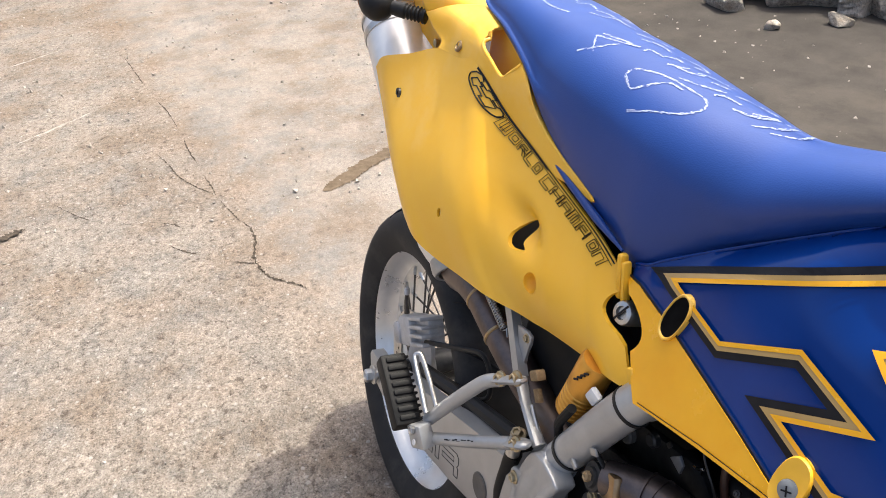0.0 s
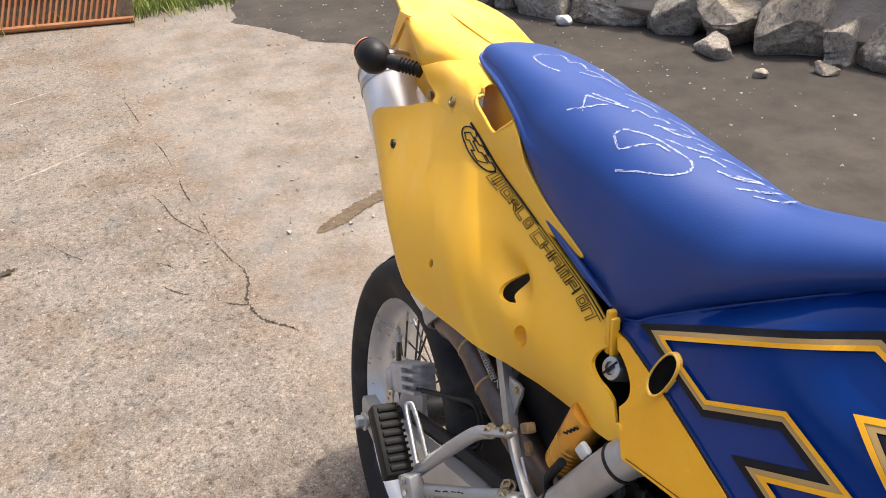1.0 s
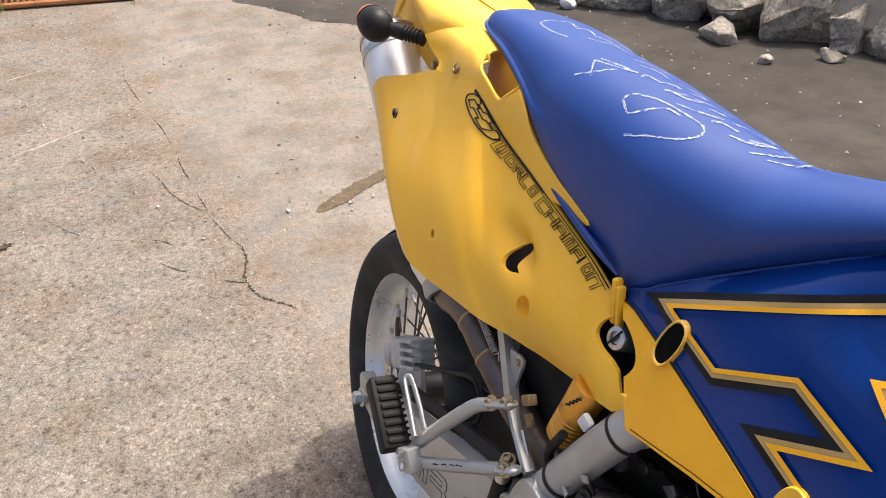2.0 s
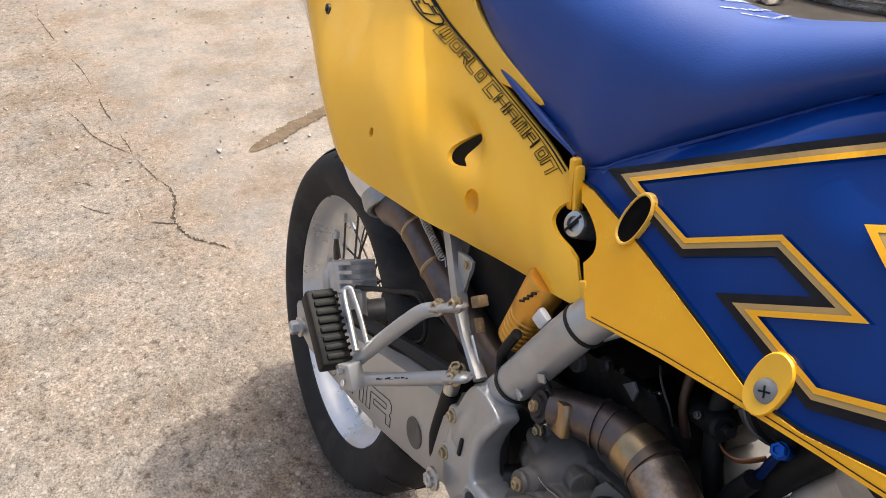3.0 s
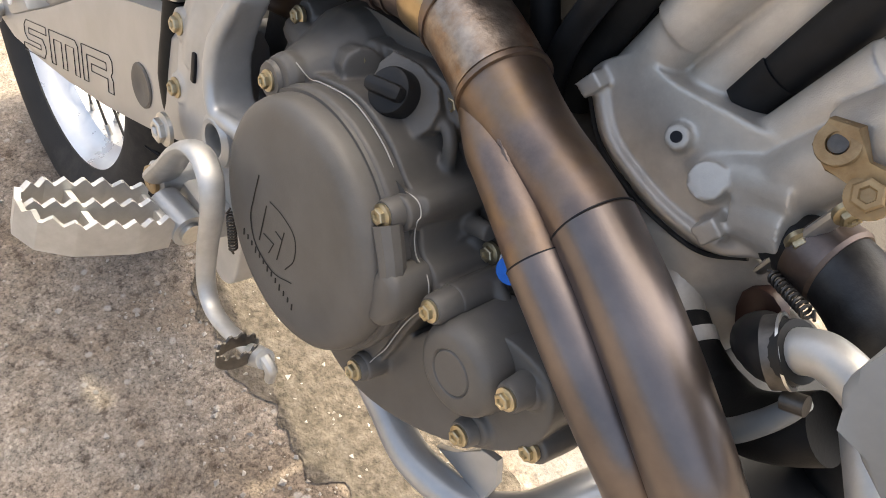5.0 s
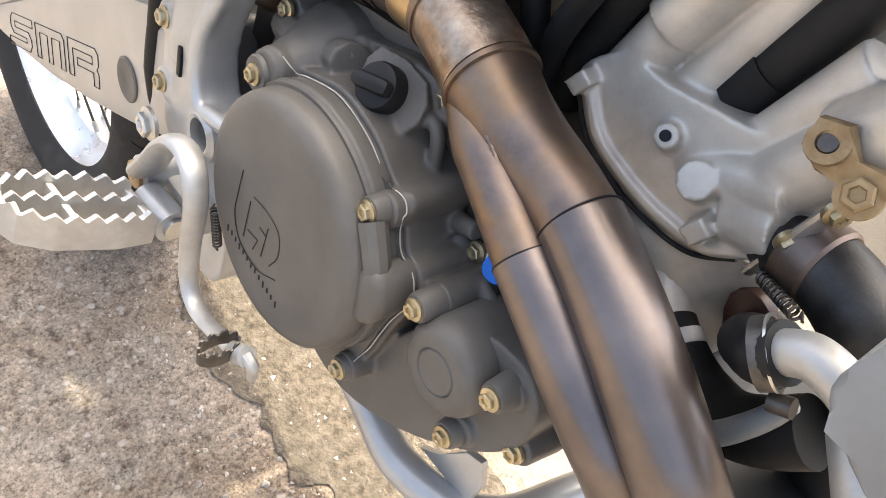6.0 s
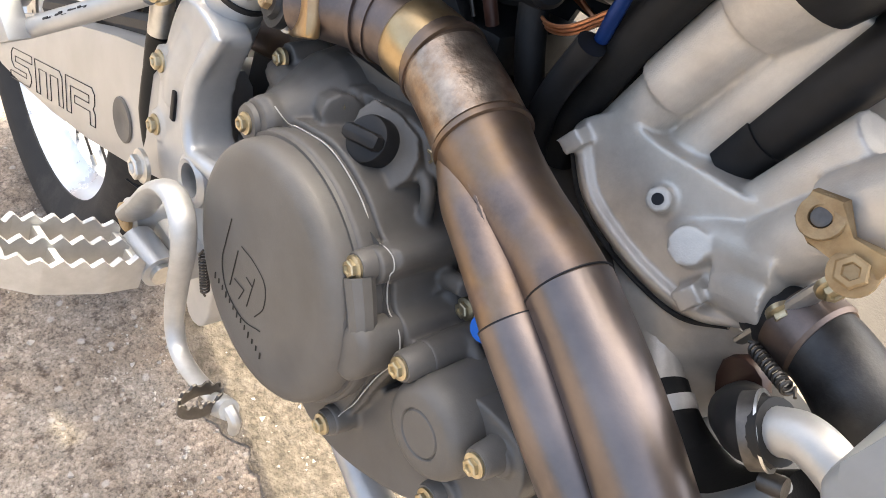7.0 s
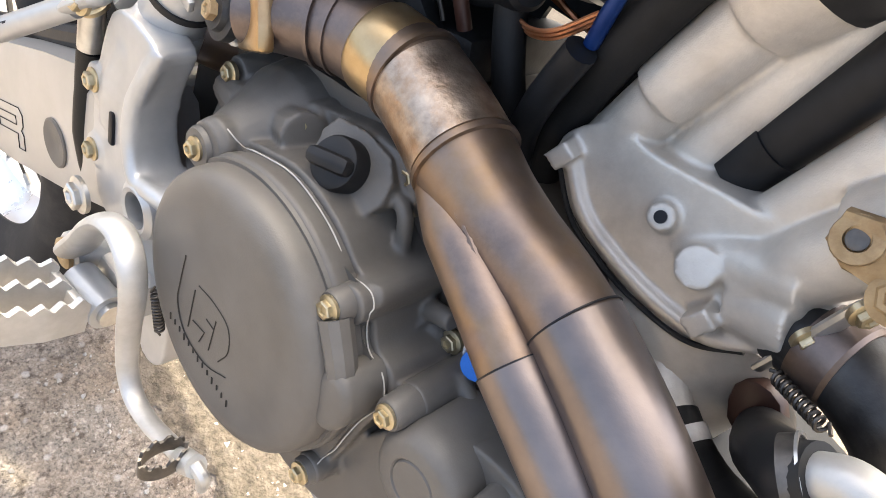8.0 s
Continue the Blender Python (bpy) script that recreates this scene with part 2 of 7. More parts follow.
    bump_node(nt, small.outputs[0], 0.5, 0.010, b, n)
    return m


GROUND = ground_material()


def stone_material():
    """Marbled grey quarry stone with pale broken veins and ochre patches."""
    m, nt, b = node_mat("grey wall stone")
    co = object_coord(nt)
    n1, n2, n3 = noise_node(nt, 4.5, 8, 0.72, co), noise_node(nt, 16, 8, 0.75, co), noise_node(nt, 1.7, 5, 0.6, co)
    n1.inputs["Distortion"].default_value = 1.6
    n2.inputs["Distortion"].default_value = 1.0
    col = ramp_node(nt, n1.outputs[0], [(0.36, (0.42, 0.36, 0.30)), (0.47, (0.70, 0.62, 0.53)), (0.54, (0.78, 0.71, 0.62)), (0.62, (0.95, 0.90, 0.82))]).outputs[0]
    veins = ramp_node(nt, n2.outputs[0], [(0.38, (0.50, 0.48, 0.45)), (0.48, (1.0, 1.0, 1.0)), (0.62, (1.2, 1.2, 1.2))]).outputs[0]
    col = mix_node(nt, 1.0, col, veins, "MULTIPLY")
    ochre = ramp_node(nt, n3.outputs[0], [(0.56, (0, 0, 0)), (0.68, (0.7, 0.7, 0.7))]).outputs[0]
    col = mix_node(nt, ochre, col, (0.56, 0.40, 0.24))
    link(nt, col, b.inputs["Base Color"])
    b.inputs["Roughness"].default_value = 0.8
    b.inputs["Specular IOR Level"].default_value = 0.35
    n = bump_node(nt, n1.outputs[0], 1.0, 0.06, b)
    bump_node(nt, n2.outputs[0], 1.0, 0.04, b, n)
    return m


STONE = stone_material()


def vary(m, lo, hi):
    """Lets each piece of a material differ a little in brightness."""
    nt = m.node_tree
    b = nt.nodes["Principled BSDF"]
    src = b.inputs["Base Color"].links[0].from_socket
    info = nt.nodes.new("ShaderNodeObjectInfo")
    r = ramp_node(nt, info.outputs["Random"], [(0.0, lo), (1.0, hi)])
    link(nt, mix_node(nt, 1.0, src, r.outputs[0], "MULTIPLY"), b.inputs["Base Color"])


vary(STONE, (0.88, 0.85, 0.81), (1.08, 1.08, 1.08))
MORTAR = surface("dark joint earth", (0.24, 0.205, 0.165), (0.34, 0.30, 0.25), (0.9, 1.0), scale=10, fine=80, bump=0.5, dist=0.01)
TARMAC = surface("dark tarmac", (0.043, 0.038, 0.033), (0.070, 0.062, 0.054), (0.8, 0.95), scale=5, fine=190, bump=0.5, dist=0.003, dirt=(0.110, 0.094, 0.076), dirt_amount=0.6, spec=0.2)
PEBBLE = surface("grit", (0.22, 0.19, 0.155), (0.45, 0.41, 0.36), (0.85, 0.95), scale=30, fine=300, bump=0.3)
LEAF = surface("grass blade", (0.09, 0.14, 0.02), (0.22, 0.26, 0.04), (0.5, 0.7), scale=4)
NET = surface("rust orange netting", (0.34, 0.13, 0.05), (0.46, 0.20, 0.08), (0.6, 0.8), scale=8)
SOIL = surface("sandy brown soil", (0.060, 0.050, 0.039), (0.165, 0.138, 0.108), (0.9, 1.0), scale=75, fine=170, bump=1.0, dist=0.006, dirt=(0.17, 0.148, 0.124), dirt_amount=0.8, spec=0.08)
STAIN = surface("dark crack dirt", (0.022, 0.018, 0.014), (0.10, 0.082, 0.064), (0.9, 1.0), scale=60, fine=300, bump=0.4, spec=0.08)
EARTH = surface("damp brown stain", (0.085, 0.063, 0.042), (0.16, 0.122, 0.085), (0.9, 1.0), scale=30, fine=200, bump=0.4, spec=0.08)

# ---- mesh helpers ----


def part(name, bm, material, parent=None, label="", smooth=True, angle=35):
    """Links a bmesh as one mesh object under a thing or a part."""
    bmesh.ops.recalc_face_normals(bm, faces=bm.faces)
    me = bpy.data.meshes.new(name)
    bm.to_mesh(me)
    bm.free()
    me.materials.append(material)
    if smooth:
        for p in me.polygons:
            p.use_smooth = True
        me.set_sharp_from_angle(angle=radians(angle))
    ob = new(name, me)
    ob.parent = parent
    if label:
        tagged(ob, label)
    return ob


def spline(pts, n=8):
    """A smooth line through points (Catmull-Rom), n steps between two of them."""
    p = [Vector(q) for q in pts]
    p = [p[0] * 2 - p[1]] + p + [p[-1] * 2 - p[-2]]
    out = []
    for i in range(1, len(p) - 2):
        a, b, c, d = p[i - 1:i + 3]
        for k in range(n):
            t = k / n
            out.append(0.5 * (2 * b + (c - a) * t + (2 * a - 5 * b + 4 * c - d) * t * t + (3 * b - a - 3 * c + d) * t ** 3))
    out.append(p[-2])
    return out


def closed_spline(pts, n=6):
    """The same round a closed outline."""
    p, out = [Vector(q) for q in pts], []
    for i in range(len(p)):
        a, b, c, d = (p[(i + j) % len(p)] for j in (-1, 0, 1, 2))
        for k in range(n):
            t = k / n
            out.append(0.5 * (2 * b + (c - a) * t + (2 * a - 5 * b + 4 * c - d) * t * t + (3 * b - a - 3 * c + d) * t ** 3))
    return out


def tube(pts, r, seg=16, n=8, smooth=True, caps=True, flat=1.0, bm=None, up=(0, 0, 1)):
    """A round bar or pipe along a smooth line; r a radius or one for each point."""
    bm = bm or bmesh.new()
    line = spline(pts, n) if smooth else [Vector(q) for q in pts]
    if isinstance(r, (int, float)):
        rad = [r] * len(line)
    else:
        steps = n if smooth else 1
        rad = []
        for i in range(len(r) - 1):
            rad += [r[i] + (r[i + 1] - r[i]) * k / steps for k in range(steps)]
        rad.append(r[-1])
    rings, ref = [], Vector(up)
    for i, c in enumerate(line):
        d = (line[min(i + 1, len(line) - 1)] - line[max(i - 1, 0)]).normalized()
        side = d.cross(ref)
        if side.length < 1e-4:
            side = d.orthogonal()
        side.normalize()
        nrm = side.cross(d).normalized()
        ref = nrm
        rings.append([bm.verts.new(c + (side * math.cos(a) + nrm * math.sin(a) * flat) * rad[i])
                      for a in (2 * math.pi * k / seg for k in range(seg))])
    for a, b in zip(rings, rings[1:]):
        for k in range(seg):
            bm.faces.new((a[k], a[(k + 1) % seg], b[(k + 1) % seg], b[k]))
    if caps:
        bm.faces.new(rings[0][::-1])
        bm.faces.new(rings[-1])
    return bm


def aim(p, axis):
    """A pose at p whose z points along axis."""
    return Matrix.Translation(p) @ Vector(axis).to_track_quat("Z", "Y").to_matrix().to_4x4()


def lathe(profile, seg=48, m=None, closed=False, bm=None):
    """Turns a profile of (along, radius) about the z axis, then sets it at the pose m."""
    bm = bm or bmesh.new()
    m = m or Matrix.Identity(4)
    rings = []
    for z, r in profile:
        if r < 1e-6:
            rings.append([bm.verts.new(m @ Vector((0, 0, z)))])
        else:
            rings.append([bm.verts.new(m @ Vector((r * math.cos(a), r * math.sin(a), z)))
                          for a in (2 * math.pi * k / seg for k in range(seg))])
    pairs = list(zip(rings, rings[1:])) + ([(rings[-1], rings[0])] if closed else [])
    for a, b in pairs:
        for k in range(seg):
            j = (k + 1) % seg
            if len(a) == 1 and len(b) == 1:
                continue
            if len(a) == 1:
                bm.faces.new((a[0], b[j], b[k]))
            elif len(b) == 1:
                bm.faces.new((a[k], a[j], b[0]))
            else:
                bm.faces.new((a[k], a[j], b[j], b[k]))
    return bm


def box(size, m=None, bevel=0.0, bm=None, segs=2):
    bm2 = bmesh.new()
    bmesh.ops.create_cube(bm2, size=1.0)
    bmesh.ops.scale(bm2, vec=size, verts=bm2.verts)
    if bevel:
        bmesh.ops.bevel(bm2, geom=list(bm2.edges), offset=bevel, segments=segs, affect="EDGES", profile=0.5)
    if m is not None:
        bmesh.ops.transform(bm2, matrix=m, verts=bm2.verts)
    return merge(bm, bm2)


def merge(bm, other):
    """Adds other's faces to bm (or returns other when there is no bm)."""
    if bm is None:
        return other
    tmp = bpy.data.meshes.new("tmp")
    other.to_mesh(tmp)
    other.free()
    bm.from_mesh(tmp)
    bpy.data.meshes.remove(tmp)
    return bm


def plate(outline, y0, y1, bevel=0.0, smooth_n=0, m=None, segs=2):
    """A plate in the x-z plane from y0 to y1, with rounded edges."""
    pts = [Vector((x, 0, z)) for x, z in outline]
    if smooth_n:
        pts = closed_spline(pts, smooth_n)
    bm = bmesh.new()
    f = bm.faces.new([bm.verts.new((p.x, y0, p.z)) for p in pts])
    back = list(f.verts)
    front = [bm.verts.new((p.x, y1, p.z)) for p in pts]
    bm.faces.new(front[::-1])
    for i in range(len(back)):
        j = (i + 1) % len(back)
        bm.faces.new((back[i], front[i], front[j], back[j]))
    if bevel:
        rim = [e for e in bm.edges if abs(e.verts[0].co.y - e.verts[1].co.y) < 1e-6 and abs(e.verts[0].co.y - y1) < 1e-6]
        bmesh.ops.bevel(bm, geom=rim, offset=bevel, segments=segs, affect="EDGES", profile=0.5)
    if m is not None:
        bmesh.ops.transform(bm, matrix=m, verts=bm.verts)
    return bm


def cut(ob, cutters):
    """Cuts shapes out of a mesh for good."""
    for c in cutters:
        bmesh.ops.recalc_face_normals(c, faces=c.faces)
        me = bpy.data.meshes.new("cutter")
        c.to_mesh(me)
        c.free()
        tool = new("cutter", me)
        tool.parent = ob.parent
        mod = ob.modifiers.new("cut", "BOOLEAN")
        mod.operation, mod.object, mod.solver = "DIFFERENCE", tool, "EXACT"
        bpy.context.view_layer.update()
        done = bpy.data.meshes.new_from_object(ob.evaluated_get(bpy.context.evaluated_depsgraph_get()))
        ob.modifiers.clear()
        ob.data = done
        bpy.data.objects.remove(tool)
    return ob


def bake(ob):
    """Applies the modifiers of a mesh for good."""
    bpy.context.view_layer.update()
    done = bpy.data.meshes.new_from_object(ob.evaluated_get(bpy.context.evaluated_depsgraph_get()))
    ob.modifiers.clear()
    ob.data = done
    return ob


def solid(ob, thickness, offset=-1.0):
    mod = ob.modifiers.new("solid", "SOLIDIFY")
    mod.thickness, mod.offset = thickness, offset
    return bake(ob)


def casting_part(name, shapes, material, label="", parent=None, voxel=0.0017, rounds=4):
    """Melts several closed shapes into one casting with filleted joints."""
    bm = bmesh.new()
    for s in shapes:
        bmesh.ops.recalc_face_normals(s, faces=s.faces)
        merge(bm, s)
    ob = part(name, bm, material, parent, label, smooth=False)
    mod = ob.modifiers.new("melt", "REMESH")
    mod.mode, mod.voxel_size, mod.use_smooth_shade = "VOXEL", voxel, True
    mod = ob.modifiers.new("fillet", "SMOOTH")
    mod.factor, mod.iterations = 0.5, rounds
    bake(ob)
    for p in ob.data.polygons:
        p.use_smooth = True
    if not ob.data.materials:
        ob.data.materials.append(material)
    return ob


def hex_bolt(name, p, axis, r, parent, material=None, washer=True, tall=0.6, hollow=True, label=""):
    """A flanged hex bolt head whose axis points out of the surface at p."""
    m = aim(p, axis)
    bm = bmesh.new()
    if washer:
        lathe([(-0.002, 0), (-0.002, r * 1.38), (r * 0.12, r * 1.38), (r * 0.26, r * 1.05), (r * 0.26, 0)], 20, m, bm=bm)
    hexa = [(math.cos(a), math.sin(a)) for a in (math.pi / 3 * k for k in range(6))]
    h0, h1 = 0.0, r * (0.26 + tall)
    low = [bm.verts.new(m @ Vector((r * x, r * y, h0))) for x, y in hexa]
    mid = [bm.verts.new(m @ Vector((r * x, r * y, h1 * 0.86))) for x, y in hexa]
    top = [bm.verts.new(m @ Vector((r * 0.86 * x, r * 0.86 * y, h1))) for x, y in hexa]
    inn = [bm.verts.new(m @ Vector((r * 0.55 * x, r * 0.55 * y, h1))) for x, y in hexa]
    deep = [bm.verts.new(m @ Vector((r * 0.45 * x, r * 0.45 * y, h1 * (0.7 if hollow else 0.98)))) for x, y in hexa]
    for a, b in ((low, mid), (mid, top), (top, inn), (inn, deep)):
        for k in range(6):
            bm.faces.new((a[k], a[(k + 1) % 6], b[(k + 1) % 6], b[k]))
    bm.faces.new(deep)
    return part(name, bm, material or BRASS, parent, label, angle=25)


def coil(p0, p1, r, wire, turns, seg=6):
    """A coil spring between two points with straight hooked ends."""
    a, b = Vector(p0), Vector(p1)
    ax = (b - a).normalized()
    u = ax.orthogonal().normalized()
    v = ax.cross(u)
    pts = [a]
    n = turns * 10
    for k in range(n + 1):
        t = 0.12 + 0.76 * k / n
        w = 2 * math.pi * turns * k / n
        pts.append(a.lerp(b, t) + (u * math.cos(w) + v * math.sin(w)) * r)
    pts.append(b)
    return tube(pts, wire, seg, smooth=False)


# ---- ground ----


def ground_height(x, y):
    near = max(0.0, 1.0 - math.hypot(x - 0.2, y) / 6.0)
    return near * (0.006 * noise.noise((x * 2.1, y * 2.1, 0.3)) + 0.0025 * noise.noise((x * 13, y * 13, 1.7)))


def build_ground():
    bm = bmesh.new()
    xs = [-3000, -600, -120, -40, -16, -9] + [-6.5 + 0.05 * k for k in range(174)] + [2.6, 4, 8, 20, 80, 500, 3000]
    ys = [-3000, -600, -120, -40, -12, -6, -3.5] + [-2.2 + 0.05 * k for k in range(114)] + [4.2, 6, 10, 20, 80, 500, 3000]
    grid = [[bm.verts.new((x, y, ground_height(x, y))) for y in ys] for x in xs]
    for a, b in zip(grid, grid[1:]):
        for j in range(len(ys) - 1):
            bm.faces.new((a[j], b[j], b[j + 1], a[j + 1]))
    return tagged(part("ground", bm, GROUND), "worn sandy grey asphalt yard with grit and cracks", "ground", kind="structure")


ground = build_ground()


def ribbon(name, pts, widths, material, label, lift=0.0015, seed=1):
    """A ragged flat trace on the ground, such as a crack or a stain."""
    rnd = random.Random(seed)
    line = spline([(x, y, 0) for x, y in pts], 10)
    bm = bmesh.new()
    prev = None
    for i, p in enumerate(line):
        d = line[min(i + 1, len(line) - 1)] - line[max(i - 1, 0)]
        s = Vector((-d.y, d.x, 0)).normalized()
        w = widths[0] + (widths[1] - widths[0]) * rnd.random()
        w *= min(1.0, 4 * min(i, len(line) - 1 - i) / len(line) + 0.15)
        off = s * (rnd.random() - 0.5) * widths[1]
        pair = []
        for q in (p + off + s * w, p + off - s * w):
            pair.append(bm.verts.new((q.x, q.y, ground_height(q.x, q.y) + lift)))
        if prev:
            bm.faces.new((prev[0], pair[0], pair[1], prev[1]))
        prev = pair
    return tagged(part(name, bm, material, smooth=False), label, "ground", kind="structure")


def blot(name, pts, half, material, label, lift=0.002, seed=1):
    """A soft-edged patch on the ground along a line, with a wavering outline."""
    line = spline([(x, y, 0) for x, y in pts], 14)
    left, right = [], []
    for i, p in enumerate(line):
        d = line[min(i + 1, len(line) - 1)] - line[max(i - 1, 0)]
        s = Vector((-d.y, d.x, 0)).normalized()
        t = i / (len(line) - 1)
        w = half * max(0.04, math.sin(math.pi * t)) ** 0.6
        left.append(p + s * w * (1 + 0.45 * noise.noise((t * 5.0, seed, 0.5)) + 0.35 * noise.noise((t * 23.0, seed, 9.5))))
        right.append(p - s * w * (1 + 0.45 * noise.noise((t * 5.0, seed, 4.5)) + 0.35 * noise.noise((t * 23.0, seed, 3.5))))
    bm = bmesh.new()
    rows = [[bm.verts.new((q.x, q.y, ground_height(q.x, q.y) + lift)) for q in (a, a.lerp(b, 0.5), b)] for a, b in zip(left, right)]
    for a, b in zip(rows, rows[1:]):
        for k in range(2):
            bm.faces.new((a[k], b[k], b[k + 1], a[k + 1]))
    return tagged(part(name, bm, material, smooth=False), label, "ground", kind="structure")


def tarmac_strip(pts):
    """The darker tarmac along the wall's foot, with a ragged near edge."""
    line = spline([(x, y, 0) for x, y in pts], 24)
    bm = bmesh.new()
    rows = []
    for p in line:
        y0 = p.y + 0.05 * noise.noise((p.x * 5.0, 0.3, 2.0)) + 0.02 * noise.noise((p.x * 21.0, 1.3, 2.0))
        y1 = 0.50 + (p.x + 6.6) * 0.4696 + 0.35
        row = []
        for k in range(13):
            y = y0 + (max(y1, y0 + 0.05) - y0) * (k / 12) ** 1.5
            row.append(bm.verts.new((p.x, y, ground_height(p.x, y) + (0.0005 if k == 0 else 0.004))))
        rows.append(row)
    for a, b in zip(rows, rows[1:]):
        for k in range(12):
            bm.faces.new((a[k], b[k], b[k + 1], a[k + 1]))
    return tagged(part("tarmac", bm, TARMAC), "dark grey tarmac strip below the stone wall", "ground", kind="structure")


def grit(count, box_range, sizes, seed, label):
    rnd = random.Random(seed)
    bm = bmesh.new()
    for _ in range(count):
        x, y = rnd.uniform(*box_range[0]), rnd.uniform(*box_range[1])
        s = sizes[0] * (sizes[1] / sizes[0]) ** (rnd.random() ** 2.2)
        m = Matrix.Translation((x, y, ground_height(x, y) + s * 0.12)) @ Euler((rnd.random() * 6, rnd.random() * 6, rnd.random() * 6)).to_matrix().to_4x4()
        vs = []
        for v in ((1, 0, 0), (-1, 0, 0), (0, 1, 0), (0, -1, 0), (0, 0, 1), (0, 0, -1)):
            k = rnd.uniform(0.35, 1.0) * s
            vs.append(bm.verts.new(m @ (Vector(v) * k)))
        for a, b, c in ((0, 2, 4), (2, 1, 4), (1, 3, 4), (3, 0, 4), (2, 0, 5), (1, 2, 5), (3, 1, 5), (0, 3, 5)):
            bm.faces.new((vs[a], vs[b], vs[c]))
    return tagged(part("grit", bm, PEBBLE, smooth=False), label, "gravel", kind="stuff")


# ---- stone retaining wall ----
WALL_A, WALL_DIR = Vector((-6.6, 0.50, 0)), Vector((0.905, 0.425, 0)).normalized()
WALL_OUT = Vector((WALL_DIR.y, -WALL_DIR.x, 0))


def boulder(rnd, w, h, d):
    """A rough quarried stone with flat broken faces."""
    bm = bmesh.new()
    bmesh.ops.create_icosphere(bm, subdivisions=4, radius=1.0)
    cuts = [(Vector((rnd.uniform(-1, 1), rnd.uniform(-1, 0.4), rnd.uniform(-1, 1))).normalized(), rnd.uniform(0.58, 0.86)) for _ in range(11)]
    off = rnd.uniform(0, 50)
    for v in bm.verts:
        c = v.co
        c = Vector([math.copysign(abs(q) ** 0.30, q) for q in c])
        for n, k in cuts:
            over = c.dot(n) - k * 1.25
            if over > 0:
                c -= n * over
        c += c.normalized() * 0.13 * noise.noise(c * 2.0 + Vector((off, 0, 0)))
        c += c.normalized() * 0.07 * noise.noise(c * 6 + Vector((off, 9, 0)))
        c += c.normalized() * 0.035 * noise.noise(c * 15 + Vector((off, 3, 0)))
        v.co = Vector((c.x * w / 2, c.y * d / 2, c.z * h / 2))
    return bm


def build_wall():
    frame_m = Matrix.Translation(WALL_A) @ Matrix(((WALL_DIR.x, -WALL_OUT.x, 0, 0), (WALL_DIR.y, -WALL_OUT.y, 0, 0), (0, 0, 1, 0), (0, 0, 0, 1)))
    length = 9.0
    bm = box((length, 0.7, 1.75), Matrix.Translation((length / 2, 0.80, 0.62)) @ pose(0, 0, 0, -36, 0, 0), 0.02)
    wall = part("wall_stone", bm, MORTAR, None)
    wall.matrix_world = frame_m
    tagged(wall, "battered retaining wall of rough pale quarried stones", "wall", kind="structure")
    rnd = random.Random(5)
    meshes = []
    for k in range(26):
        b = boulder(rnd, 1.0, 1.0, 1.0)
        for f in b.faces:
            f.smooth = True
        me = bpy.data.meshes.new("stone")
        b.to_mesh(me)
        b.free()
        me.materials.append(STONE)
        me.set_sharp_from_angle(angle=radians(16))
        meshes.append(me)
    z, row = -0.05, 0
    while z < 1.25:
        h = rnd.uniform(0.22, 0.34)
        x = -rnd.random() * 0.3
        while x < length:
            w = rnd.uniform(0.12, 0.26) if rnd.random() < 0.35 else rnd.uniform(0.30, 0.56)
            ob = new("stone", rnd.choice(meshes))
            ob.parent = wall
            hh = h * rnd.uniform(0.85, 1.25)
            deep = 0.10 + 0.72 * (z + 0.05) + rnd.uniform(-0.05, 0.05)
            ob.matrix_basis = pose(x + w / 2, deep, z + hh / 2 - 0.02 + rnd.uniform(-0.05, 0.05),
                                   rnd.uniform(-50, -34), rnd.uniform(-20, 20), rnd.uniform(-10, 10)) @ Matrix.Diagonal((w * 1.10, 0.38, hh * 1.22, 1))
            x += w * 0.97
            if row == 0 and rnd.random() < 0.35:
                q = new("stone", rnd.choice(meshes))
                q.parent = wall
                k = rnd.uniform(0.06, 0.15)
                q.matrix_basis = pose(x - w * rnd.random(), -0.17 + rnd.uniform(-0.06, 0.04), k * 0.25, rnd.uniform(-40, 10), rnd.uniform(-20, 20), rnd.uniform(-60, 60)) @ Matrix.Diagonal((k * 1.7, k * 1.1, k, 1))
        z += h * 0.95
        row += 1
    return wall, frame_m


# ---- motorcycle ----
LEAN = -12.0
bike = new("motorcycle")
bike.matrix_world = pose(0, 0, 0.29, LEAN, 0, 0)
tagged(bike, "yellow and blue supermoto motorcycle leaning on an asphalt yard", "motorcycle")
SIDE = (0, -1, 0)
bpy.context.view_layer.update()


def mpart(name, bm, material, label="", parent=None, **kw):
    ob = part(name, bm, material, parent or bike, label, **kw)
    return ob


# rear wheel, turned about the axle
TURN = Matrix.Rotation(radians(90), 4, "X")


